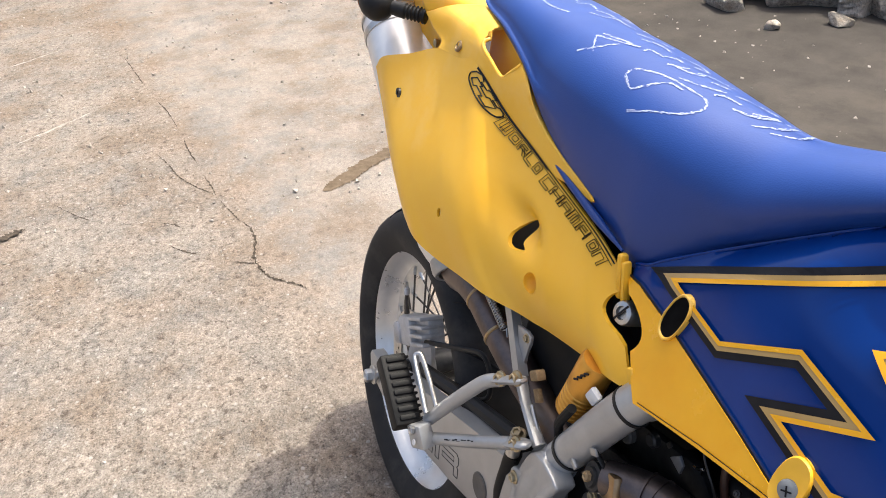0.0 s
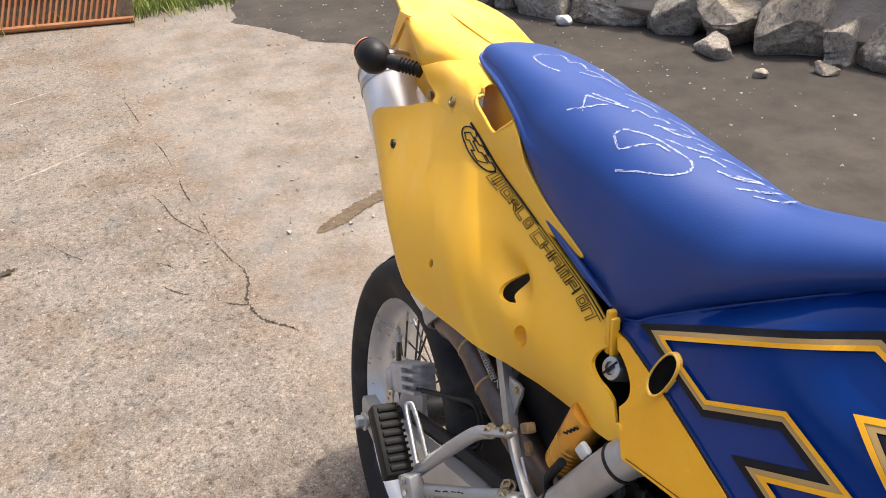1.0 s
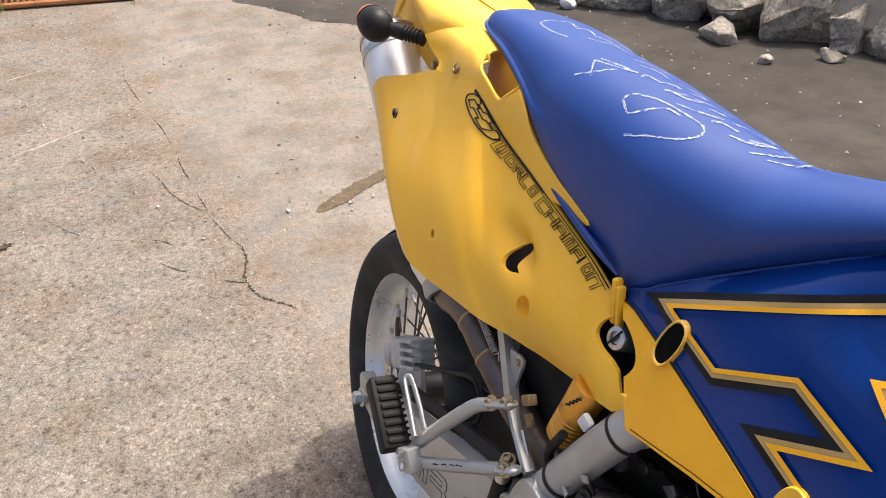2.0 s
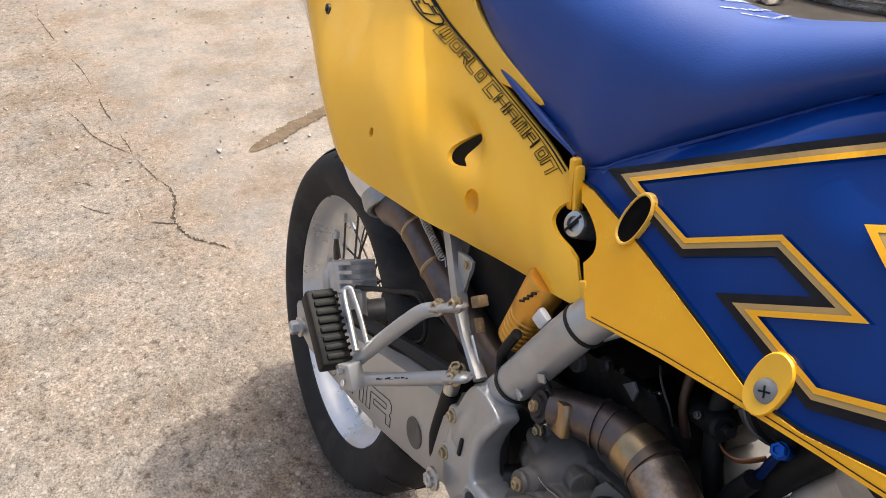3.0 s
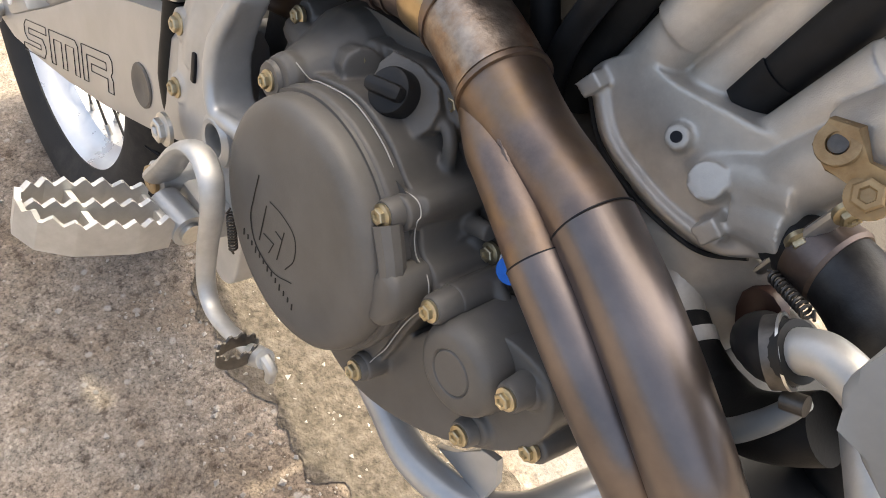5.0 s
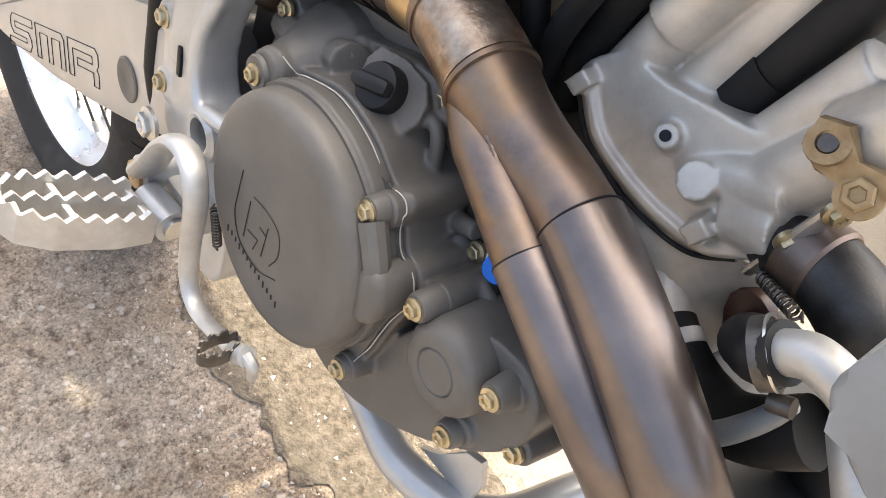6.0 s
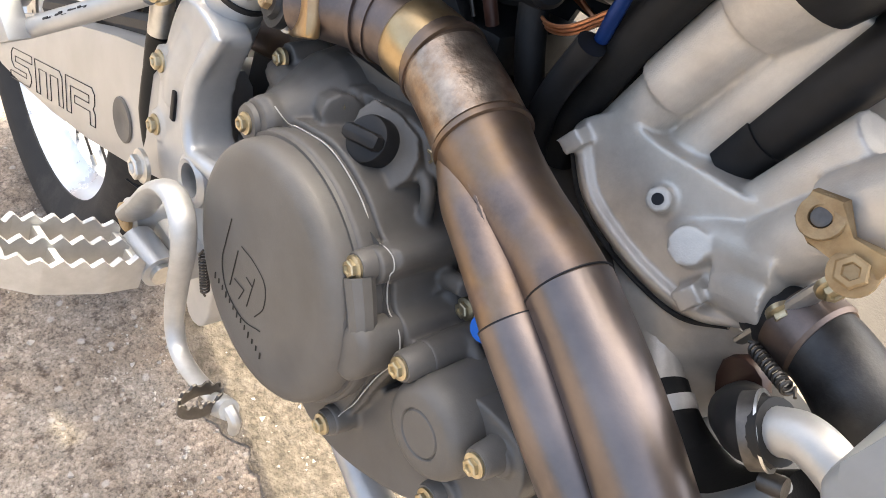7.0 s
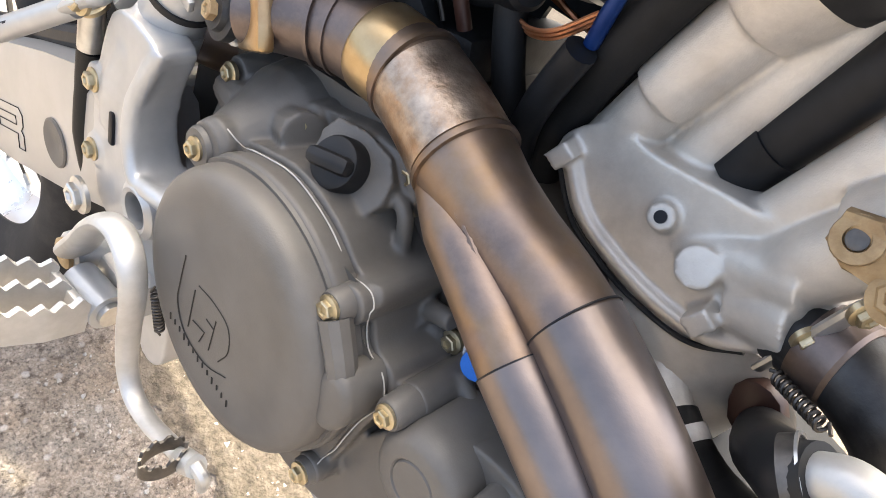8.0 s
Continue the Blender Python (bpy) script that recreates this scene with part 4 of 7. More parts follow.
def build_rider_peg():
    # toothed loop peg standing out to the side of the bike
    hinge = Vector((0.572, -0.165, 0.131))
    out = (Vector((0.553, -0.282, 0.150)) - hinge).normalized()
    fwd = Vector((1, 0.10, -0.05)).normalized()
    up = out.cross(fwd) * -1
    if up.z < 0:
        up = -up
    m = Matrix((( fwd.x, out.x, up.x, hinge.x), (fwd.y, out.y, up.y, hinge.y), (fwd.z, out.z, up.z, hinge.z), (0, 0, 0, 1)))

    def wall(line, name):
        bm = bmesh.new()
        pts = [Vector(q) for q in line]
        fine = []
        for a, b in zip(pts, pts[1:]):
            n = max(1, int((b - a).length / 0.0016))
            fine += [a.lerp(b, k / n) for k in range(n)]
        fine.append(pts[-1])
        rows = []
        s = 0.0
        for i, p in enumerate(fine):
            if i:
                s += (p - fine[i - 1]).length
            ph = (s / 0.0125) % 1.0
            top = 0.0105 + 0.0068 * (1 - abs(2 * ph - 1))
            d = fine[min(i + 1, len(fine) - 1)] - fine[max(i - 1, 0)]
            nrm = Vector((-d.y, d.x, 0)).normalized() * 0.0019
            rows.append([bm.verts.new(m @ q) for q in (p + nrm + Vector((0, 0, -0.014)), p + nrm + Vector((0, 0, top)), p - nrm + Vector((0, 0, top)), p - nrm + Vector((0, 0, -0.014)))])
        for a, b in zip(rows, rows[1:]):
            for k in range(4):
                bm.faces.new((a[k], a[(k + 1) % 4], b[(k + 1) % 4], b[k]))
        bm.faces.new(rows[0])
        bm.faces.new(rows[-1])
        return bm
    peg = mpart("footpeg", wall([(0.018, 0.018, 0), (0.024, 0.045, 0), (0.024, 0.085, 0), (0.016, 0.104, 0), (0.0, 0.110, 0), (-0.016, 0.104, 0), (-0.024, 0.085, 0), (-0.024, 0.045, 0), (-0.018, 0.018, 0)], "outer"),
                ALLOY, "bare aluminium toothed rider footpeg", angle=20)
    mpart("web", wall([(0.0, 0.020, 0), (0.0, 0.108, 0)], "mid"), ALLOY, "", peg, angle=20)
    mpart("web", box((0.046, 0.005, 0.018), m @ pose(0, 0.070, -0.001), 0.001), ALLOY, "", peg)
    mpart("web", box((0.040, 0.006, 0.020), m @ pose(0, 0.020, -0.002), 0.001), ALLOY, "", peg)
    ear = mpart("hinge", tube([m @ Vector((0.018, 0.004, 0.0)), m @ Vector((-0.018, 0.004, 0.0))], 0.0135, 20, smooth=False), SILVER, "silver peg hinge", peg)
    mpart("hinge_pin", tube([m @ Vector((0.022, 0.004, 0.0)), m @ Vector((-0.022, 0.004, 0.0))], 0.0085, 16, smooth=False), STEEL, "", peg)
    mpart("peg_mount", box((0.05, 0.03, 0.03), pose(0.565, -0.140, 0.128, 0, 0, 0), 0.006), SILVER, "silver footpeg mount")
    mpart("return_spring", coil((0.606, -0.146, 0.160), (0.611, -0.142, 0.118), 0.0030, 0.0009, 12), SPOKE, "small steel return spring")


build_rider_peg()


def build_brake_pedal():
    pts = [(0.538, -0.166, 0.146), (0.556, -0.167, 0.170), (0.5705, -0.168, 0.191), (0.586, -0.168, 0.2045), (0.603, -0.168, 0.207), (0.6185, -0.170, 0.200), (0.6255, -0.171, 0.179), (0.625, -0.172, 0.148), (0.629, -0.173, 0.1187), (0.643, -0.174, 0.1045),
           (0.668, -0.176, 0.1085), (0.698, -0.178, 0.122), (0.712, -0.180, 0.129)]
    lever = mpart("brake_pedal", tube(pts, [0.0145, 0.0125, 0.0108, 0.0098, 0.0094, 0.0092, 0.0088, 0.0080, 0.0072, 0.0068, 0.0066, 0.0064, 0.0060], 18, flat=0.55), ALLOY, "bare aluminium brake pedal lever")
    mpart("pivot_eye", lathe([(-0.020, 0), (-0.020, 0.0150), (0.006, 0.0140), (0.008, 0.012), (0.008, 0)], 28, aim((0.534, -0.162, 0.139), SIDE)), ALLOY, "", lever)
    mpart("pivot_bolt", lathe([(0, 0), (0, 0.0110), (0.003, 0.0110), (0.004, 0.0095), (0.004, 0.004), (0.001, 0.003), (0.001, 0)], 24, aim((0.533, -0.170, 0.1385), SIDE)), RUSTY, "brass pivot bolt", lever)
    # toothed tip: a small arc of pierced plate beside the lever's end
    c = Vector((0.708, -0.192, 0.135))
    bm = bmesh.new()
    ring = []
    for k in range(40):
        a = 2 * math.pi * k / 40
        x, y = 0.0086 * math.cos(a), 0.0142 * math.sin(a)
        hi = 0.004 + (0.003 if k % 4 < 2 else 0.0)
        p = c + Vector((x, y, 0.10 * y))
        q = c + Vector((x * 0.80, y * 0.88, 0.10 * y))
        ring.append([bm.verts.new(v) for v in (p + Vector((0, 0, -0.005)), p + Vector((0, 0, hi)), q + Vector((0, 0, hi)), q + Vector((0, 0, -0.005)))])
    for k in range(40):
        a, b = ring[k], ring[(k + 1) % 40]
        for j in range(4):
            bm.faces.new((a[j], a[(j + 1) % 4], b[(j + 1) % 4], b[j]))
    mpart("pedal_tip", bm, SPOKE, "dark toothed steel pedal tip", lever, angle=20)
    mpart("tip_pin", tube([(0.710, -0.181, 0.129), (0.724, -0.181, 0.139)], [0.0078, 0.0068], 14), ALLOY, "", lever)
    mpart("tip_pin", tube([(0.722, -0.181, 0.139), (0.730, -0.180, 0.135), (0.7283, -0.178, 0.122)], [0.0042, 0.0042, 0.0036], 10), ALLOY, "", lever)


build_brake_pedal()


# exhaust: silencer can under the tail, mid pipe, twin header with its collars
def build_exhaust():
    axis = Vector((-0.325, -0.005, 0.240)).normalized()
    p0 = Vector((0.130, -0.075, 0.333))
    m = aim(p0, axis)
    can = mpart("silencer", lathe([(-0.02, 0.0), (-0.02, 0.036), (0.0, 0.044), (0.02, 0.050), (0.05, 0.053), (0.405, 0.053), (0.425, 0.0525), (0.436, 0.049), (0.440, 0.044), (0.440, 0.0)], 48, m),
                CAN_ALLOY, "brushed aluminium silencer can")
    mpart("band", lathe([(0.392, 0.053), (0.392, 0.0548), (0.404, 0.0548), (0.404, 0.053)], 48, m, closed=True), STEEL, "steel band round the silencer", can)
    mpart("end_cap", lathe([(0.424, 0.052), (0.424, 0.0545), (0.429, 0.0545), (0.429, 0.052)], 40, m, closed=True), STEEL, "", can)
    mpart("front_collar", lathe([(-0.035, 0.032), (-0.035, 0.037), (-0.028, 0.040), (-0.012, 0.040), (-0.006, 0.037), (-0.006, 0.030)], 36, m, closed=True), ALLOY, "", can)
    mid = mpart("mid_pipe", tube([tuple(p0), (0.165, -0.076, 0.318), (0.205, -0.082, 0.330), (0.255, -0.086, 0.336), (0.305, -0.086, 0.324), (0.355, -0.084, 0.310), (0.41, -0.078, 0.292), (0.47, -0.060, 0.268), (0.55, -0.030, 0.275), (0.62, -0.03, 0.30)],
                                 [0.030, 0.028, 0.025, 0.0235, 0.0230, 0.0230, 0.0225, 0.0225, 0.0225, 0.0225], 28), EXHAUST, "heat tinted brown exhaust mid pipe")
    for p, d in (((0.262, -0.086, 0.3355), (0.05, 0, -0.006)), ((0.325, -0.0855, 0.319), (0.05, 0, -0.014))):
        mpart("weld", lathe([(-0.003, 0.0225), (-0.0015, 0.0248), (0.0015, 0.0248), (0.003, 0.0225)], 28, aim(p, d), closed=True), STRAW, "", mid)
    mpart("spring", coil((0.285, -0.108, 0.385), (0.372, -0.106, 0.352), 0.0040, 0.0010, 18), STEEL, "steel exhaust spring", mid)
    # upper pipe: flange end, bend, collars
    up = mpart("header_pipe", tube([(0.598, -0.100, 0.3395), (0.6245, -0.088, 0.3485), (0.6464, -0.079, 0.3535), (0.6709, -0.0735, 0.3555), (0.7013, -0.073, 0.3550), (0.728, -0.077, 0.3495), (0.7551, -0.083, 0.3420)],
                                   [0.0185, 0.0205, 0.0225, 0.0240, 0.0250, 0.0256, 0.0260], 40, 10), EXHAUST, "heat tinted bronze exhaust pipe with welded collars")

    def ring(p, d, r0, r1, w, mat=STRAW, name="collar"):
        h = w / 2
        mpart(name, lathe([(-h, r0), (-h * 0.8, r1), (h * 0.8, r1), (h, r0)], 40, aim(p, d), closed=True), mat, "", up)
    ring((0.683, -0.0728, 0.3558), (0.031, 0.001, -0.0005), 0.0243, 0.0254, 0.022, STRAW)
    ring((0.7013, -0.0730, 0.3550), (0.030, -0.002, -0.003), 0.0245, 0.0272, 0.0038, EXHAUST, "weld")
    ring((0.7545, -0.0829, 0.3422), (0.027, -0.006, -0.0075), 0.0255, 0.0276, 0.0036, EXHAUST, "weld")
    ring((0.8451, -0.1004, 0.3266), (0.0505, -0.009, -0.0151), 0.0212, 0.02195, 0.0008, INK, "joint_line")
    ring((0.8374, -0.1172, 0.3022), (0.0417, -0.007, -0.0181), 0.0166, 0.01725, 0.0008, INK, "joint_line")
    ring((0.640, -0.0815, 0.3523), (0.022, 0.009, 0.005), 0.0212, 0.0238, 0.003, EXHAUST, "weld")
    ring((0.652, -0.0775, 0.3542), (0.022, 0.006, 0.003), 0.0220, 0.0240, 0.0022, EXHAUST, "weld")
    mpart("scuffed_sleeve", tube([(0.7045, -0.0732, 0.3545), (0.728, -0.0770, 0.3495), (0.7515, -0.0822, 0.3432)], [0.0259, 0.0262, 0.0266], 40), SCRATCHED, "scuffed bright stretch between two welds", up)
    # slip strap with its bolt and rubber washers
    strap = mpart("strap", box((0.036, 0.010, 0.032), pose(0.612, -0.106, 0.342, 0, -25, -16), 0.003), STRAW, "bronze tinted pipe strap", up)
    bx = Vector((-0.15, -0.95, 0.2))
    mpart("rubber_washer", lathe([(0, 0), (0, 0.0155), (0.006, 0.0155), (0.0065, 0.011), (0.010, 0.010), (0.010, 0)], 28, aim((0.592, -0.108, 0.336), bx)), DARK_METAL, "", up)
    mpart("washer_disc", lathe([(-0.004, 0), (-0.004, 0.017), (-0.001, 0.017), (-0.001, 0)], 28, aim((0.593, -0.105, 0.336), bx)), STEEL, "", up)
    hex_bolt("bolt", (0.5905, -0.1175, 0.338), bx, 0.0058, up, RUSTY, washer=False)
    mpart("strip", tube([(0.600, -0.106, 0.350), (0.594, -0.110, 0.360), (0.586, -0.114, 0.367)], [0.003, 0.004, 0.004], 8, flat=0.4), DARK_METAL, "", up)
    mpart("tab", box((0.011, 0.003, 0.009), pose(0.5865, -0.1165, 0.368, 10, -30, 0), 0.001), ALLOY, "pale bent tab", up)
    mpart("tab", box((0.012, 0.004, 0.008), pose(0.566, -0.119, 0.332, 10, 20, 0), 0.0012), ALLOY, "", up)
    # twin lower pipes, running forward and joined by a welded web
    mpart("header_pipe", tube([(0.753, -0.0828, 0.3424), (0.775, -0.087, 0.3365), (0.800, -0.092, 0.3325), (0.825, -0.0965, 0.3300), (0.850, -0.1012, 0.3250)], [0.0258, 0.0236, 0.0222, 0.0212, 0.0208], 40, 8), EXHAUST,
          "heat tinted bronze exhaust pipe")
    mpart("header_sleeve", tube([(0.8451, -0.1004, 0.3266), (0.8758, -0.106, 0.315), (0.9032, -0.110, 0.3012), (0.9281, -0.112, 0.285), (0.9498, -0.110, 0.2661), (0.966, -0.098, 0.238), (0.970, -0.072, 0.195), (0.96, -0.03, 0.158), (0.95, 0.02, 0.14)], 0.0215, 40), SLEEVE,
          "heat tinted bronze exhaust sleeve")
    left = mpart("header_pipe", tube([(0.752, -0.094, 0.330), (0.7755, -0.1025, 0.3225), (0.7947, -0.1075, 0.3185), (0.8171, -0.1125, 0.3106), (0.842, -0.118, 0.3002)], [0.0115, 0.0145, 0.0158, 0.0163, 0.0163], 36, 8), EXHAUST,
                 "heat tinted bronze exhaust pipe")
    mpart("header_sleeve", tube([(0.8374, -0.1172, 0.3022), (0.8588, -0.120, 0.2925), (0.8844, -0.1215, 0.2779), (0.9092, -0.120, 0.2607), (0.9266, -0.114, 0.2437), (0.945, -0.092, 0.205), (0.95, -0.05, 0.165)], 0.0170, 36), SLEEVE,
          "heat tinted bronze exhaust sleeve")
    # lumpy weld where the two pipes part
    rnd = random.Random(3)
    seam = spline([(0.772, -0.1080, 0.3390), (0.790, -0.1120, 0.3340), (0.806, -0.1160, 0.3270), (0.816, -0.1185, 0.3210)], 9)
    mpart("weld", tube(seam, [rnd.uniform(0.0012, 0.0022) for p in seam], 8, smooth=False), EXHAUST, "lumpy weld between the pipes", left)
    # second port: stub, springs and black pipe curling back beneath
    mpart("front_pipe", tube([(0.900, -0.018, 0.339), (0.912, -0.0225, 0.342), (0.9255, -0.026, 0.3445), (0.9455, -0.030, 0.342), (0.9655, -0.030, 0.330), (0.985, -0.01, 0.285), (0.987, 0.04, 0.21), (0.972, 0.09, 0.155), (0.945, 0.07, 0.135), (0.90, 0.03, 0.13)], [0.0180, 0.0185, 0.0190, 0.0195, 0.0205, 0.022, 0.024, 0.025, 0.025, 0.025], 32), DARK_METAL,
          "sooty dark exhaust front pipe")
    mpart("port_collar", lathe([(-0.012, 0.015), (-0.012, 0.0195), (-0.004, 0.0206), (0.005, 0.0209), (0.007, 0.0195), (0.007, 0.015)], 32, aim((0.924, -0.0257, 0.3445), (0.97, -0.2, 0.08)), closed=True), EXHAUST, "straw tinted exhaust port collar")
    mpart("flange_bar", tube([(0.902, -0.030, 0.320), (0.909, -0.034, 0.342), (0.918, -0.038, 0.373), (0.926, -0.036, 0.392)], [0.004, 0.006, 0.006, 0.004], 10, flat=0.5), STEEL, "steel exhaust flange bar")
    for p in ((0.911, -0.038, 0.350), (0.921, -0.042, 0.376)):
        hex_bolt("flange_nut", p, (0.75, -0.5, -0.1), 0.0050, bike, BRASS)
    mpart("exhaust_spring", coil((0.907, -0.038, 0.328), (0.940, -0.060, 0.336), 0.0028, 0.0009, 10), SPOKE, "dull steel exhaust spring")


build_exhaust()


# engine
P1, P2 = (0.8604, -0.128, 0.2277), (0.8421, -0.124, 0.1685)
BADGE_ARCS = ([(0.650, 0.225), (0.6476, 0.205), (0.647, 0.1876), (0.6575, 0.1717), (0.6807, 0.1672), (0.702, 0.1763)], [(0.666, 0.2158), (0.6816, 0.2165), (0.697, 0.2115), (0.7005, 0.1956), (0.6933, 0.181)])
BADGE_BARS = ([(0.663, 0.210), (0.6605, 0.179)], [(0.6645, 0.1877), (0.677, 0.189), (0.673, 0.178)], [(0.686, 0.2064), (0.683, 0.1806)], [(0.677, 0.200), (0.6855, 0.199)])
BADGE_ROW = ((0.641, 0.1725), (0.7065, 0.1612))


def build_engine():
    outline = [(0.548, 0.165), (0.542, 0.235), (0.560, 0.275), (0.590, 0.302), (0.622, 0.318), (0.665, 0.324), (0.705, 0.330), (0.745, 0.318), (0.790, 0.300), (0.850, 0.285),
               (0.884, 0.255), (0.890, 0.215), (0.876, 0.172), (0.848, 0.138), (0.812, 0.112), (0.755, 0.080), (0.700, 0.074), (0.630, 0.090), (0.572, 0.122)]
    case = mpart("crankcase", plate(outline, 0.12, -0.074, 0.014, 4, segs=3), CASE, "dark grey painted engine crankcase")
    # right side cover: a skirt that falls back from the gasket line, and the pump's base
    inner = [(0.600, 0.250), (0.626, 0.283), (0.638, 0.284), (0.658, 0.2905), (0.687, 0.2965), (0.719, 0.289), (0.740, 0.276), (0.756, 0.277), (0.761, 0.270), (0.759, 0.262), (0.766, 0.246), (0.777, 0.242), (0.783, 0.235), (0.785, 0.223), (0.776, 0.200), (0.770, 0.179),
             (0.765, 0.160), (0.752, 0.132), (0.715, 0.112), (0.675, 0.108), (0.632, 0.122), (0.602, 0.158), (0.592, 0.205)]
    cols = [(0.752, 0.267, 0.0105), (0.797, 0.234, 0.0108), (0.625, 0.278, 0.0150), (0.757, 0.139, 0.010), (0.863, 0.227, 0.0098), (0.846, 0.172, 0.0098)]
    shapes = [plate([(0.6825 + (x - 0.6825) * 1.03, 0.2095 + (z - 0.2095) * 1.03) for x, z in inner], -0.05, -0.1195, 0, 4)]
    base = [(0.803, 0.212), (0.824, 0.236), (0.862, 0.244), (0.880, 0.226), (0.878, 0.195), (0.852, 0.158), (0.802, 0.116), (0.745, 0.090), (0.700, 0.096), (0.720, 0.130), (0.765, 0.165), (0.785, 0.195)]
    shapes.append(plate(base, -0.05, -0.112, 0, 4))
    for x, z, r in cols:
        shapes.append(lathe([(0.05, 0), (0.05, r * 1.12), (0.1165 if x > 0.79 else 0.130, r), (0.1165 if x > 0.79 else 0.130, 0)], 20, aim((x, 0, z), SIDE)))
    for x, y, z in ((0.7225, -0.078, 0.3106), (0.7828, -0.0765, 0.2455), (0.8774, -0.108, 0.1883), (0.580, -0.092, 0.292), (0.652, -0.090, 0.302)):
        shapes.append(lathe([(-0.03, 0), (-0.03, 0.0125), (-0.002, 0.0098), (-0.002, 0)], 18, aim((x, y, z), SIDE)))
    for a, b, r in (((0.698, -0.080, 0.290), (0.740, -0.082, 0.268), 0.0065), ((0.734, -0.078, 0.312), (0.758, -0.080, 0.288), 0.006), ((0.752, -0.082, 0.252), (0.782, -0.084, 0.262), 0.007),
                    ((0.766, -0.080, 0.246), (0.796, -0.070, 0.226), 0.007), ((0.792, -0.066, 0.272), (0.790, -0.072, 0.236), 0.008), ((0.760, -0.07, 0.30), (0.80, -0.07, 0.285), 0.012)):
        shapes.append(tube([a, b], [r, r * 0.8], 10, smooth=False))
    for line in ([(0.695, -0.088, 0.276), (0.7144, -0.088, 0.2665), (0.7325, -0.088, 0.2588)], [(0.7227, -0.086, 0.301), (0.7348, -0.088, 0.296), (0.7409, -0.088, 0.268)], [(0.7532, -0.089, 0.2485), (0.7568, -0.089, 0.2248)],
                 [(0.7565, -0.089, 0.250), (0.7681, -0.088, 0.2465)], [(0.8004, -0.088, 0.2423), (0.8199, -0.090, 0.234)], [(0.7568, -0.088, 0.2248), (0.7778, -0.088, 0.2228), (0.7879, -0.090, 0.2133)]):
        shapes.append(tube(line, 0.0046, 10))
    ax = Vector((0.10, -0.86, 0.50)).normalized()
    neck = Vector((0.6965, -0.1045, 0.3065))
    om = aim(neck, ax)
    shapes.append(plate([(-0.020, -0.019), (0.020, -0.018), (0.030, 0.004), (0.016, 0.022), (-0.010, 0.021), (-0.022, 0.004)], -0.045, -0.006, 0, 2, m=om @ Matrix.Rotation(radians(90), 4, "X")))
    shapes.append(lathe([(0.05, 0), (0.05, 0.048), (0.085, 0.040), (0.105, 0.027), (0.125, 0.0165), (0.134, 0.0150), (0.134, 0)], 24, aim((0.624, 0, 0.275), SIDE)))
    shapes.append(tube([(0.570, -0.088, 0.276), (0.600, -0.096, 0.283), (0.628, -0.108, 0.284)], [0.010, 0.012, 0.010], 10, smooth=False))
    shapes.append(tube([(0.610, -0.078, 0.272), (0.640, -0.094, 0.292), (0.662, -0.100, 0.300)], [0.008, 0.012, 0.014], 10, smooth=False))
    bulge = [(0.556, 0.232), (0.565, 0.272), (0.588, 0.292), (0.622, 0.296), (0.645, 0.284), (0.622, 0.262), (0.590, 0.244)]
    shapes.append(plate(bulge, -0.05, -0.105, 0.018, 0, segs=1))
    shapes.append(plate([(0.60, 0.285), (0.63, 0.305), (0.665, 0.314), (0.70, 0.322), (0.74, 0.314), (0.72, 0.28), (0.65, 0.27)], -0.04, -0.084, 0.010, 3))
    side = casting_part("side_cover", shapes, CASE, "dark grey engine side cover with bolt columns and ribs", bike, 0.0015, 2)
    # pale gasket line
    gasket = inner[1:18]
    bpy.context.view_layer.update()
    seam = []
    for q in spline([(x, -0.1224, z) for x, z in gasket], 6):
        away = Vector((0.52, -0.46, 0.72)).normalized()
        struck, spot, _, _ = side.ray_cast(q + away * 0.06, -away, distance=0.066)
        seam.append(spot + away * 0.0002 if struck else q)
    seam = [seam[0]] + [(a + b * 2 + c) / 4 for a, b, c in zip(seam, seam[1:], seam[2:])] + [seam[-1]]
    mpart("gasket", tube(seam, 0.00044, 6, smooth=False), GASKET, "thin pale gasket line", side)
    mpart("cover_step", plate([(0.6825 + (x - 0.6825) * 0.988, 0.2095 + (z - 0.2095) * 0.988) for x, z in inner], -0.110, -0.1245, 0.003, 3), CASE, "", side)
    # round clutch cover
    cx, cz = 0.686, 0.2085
    m = aim((cx, 0, cz), SIDE)
    clutch = mpart("clutch_cover", lathe([(0.118, 0.0), (0.118, 0.0860), (0.1305, 0.0868), (0.1335, 0.0862), (0.1345, 0.0845), (0.1350, 0.0828), (0.1440, 0.0822), (0.1490, 0.0805), (0.1522, 0.0770), (0.1538, 0.072), (0.1545, 0.066), (0.1550, 0.0)], 96, m), CASE,
                   "round dark grey clutch cover", angle=50)
    mpart("groove", lathe([(0.1335, 0.0825), (0.1335, 0.0855), (0.1362, 0.0848), (0.1362, 0.0820)], 80, m, closed=True), CASE, "", clutch)
    bosses = [(0.6195, -0.137, 0.2725, 0.0125), (0.7496, -0.139, 0.267, 0.0088), (0.757, -0.134, 0.139, 0.0088)]
    for x, y, z, r in bosses:
        mpart("boss", lathe([(-0.03, 0), (-0.03, r * 1.15), (-0.002, r), (0.0, r * 0.9), (0.0, 0)], 24, aim((x, y, z), SIDE)), CASE, "", clutch)
        hex_bolt("bolt", (x, y - 0.001, z), SIDE, 0.0051, clutch, BRASS)
    lugp = [(0.764, 0.242), (0.778, 0.242), (0.785, 0.224), (0.776, 0.205), (0.764, 0.205), (0.758, 0.224)]
    mpart("lug", plate(lugp, -0.118, -0.147, 0.006, 3, segs=3), CASE, "", clutch)
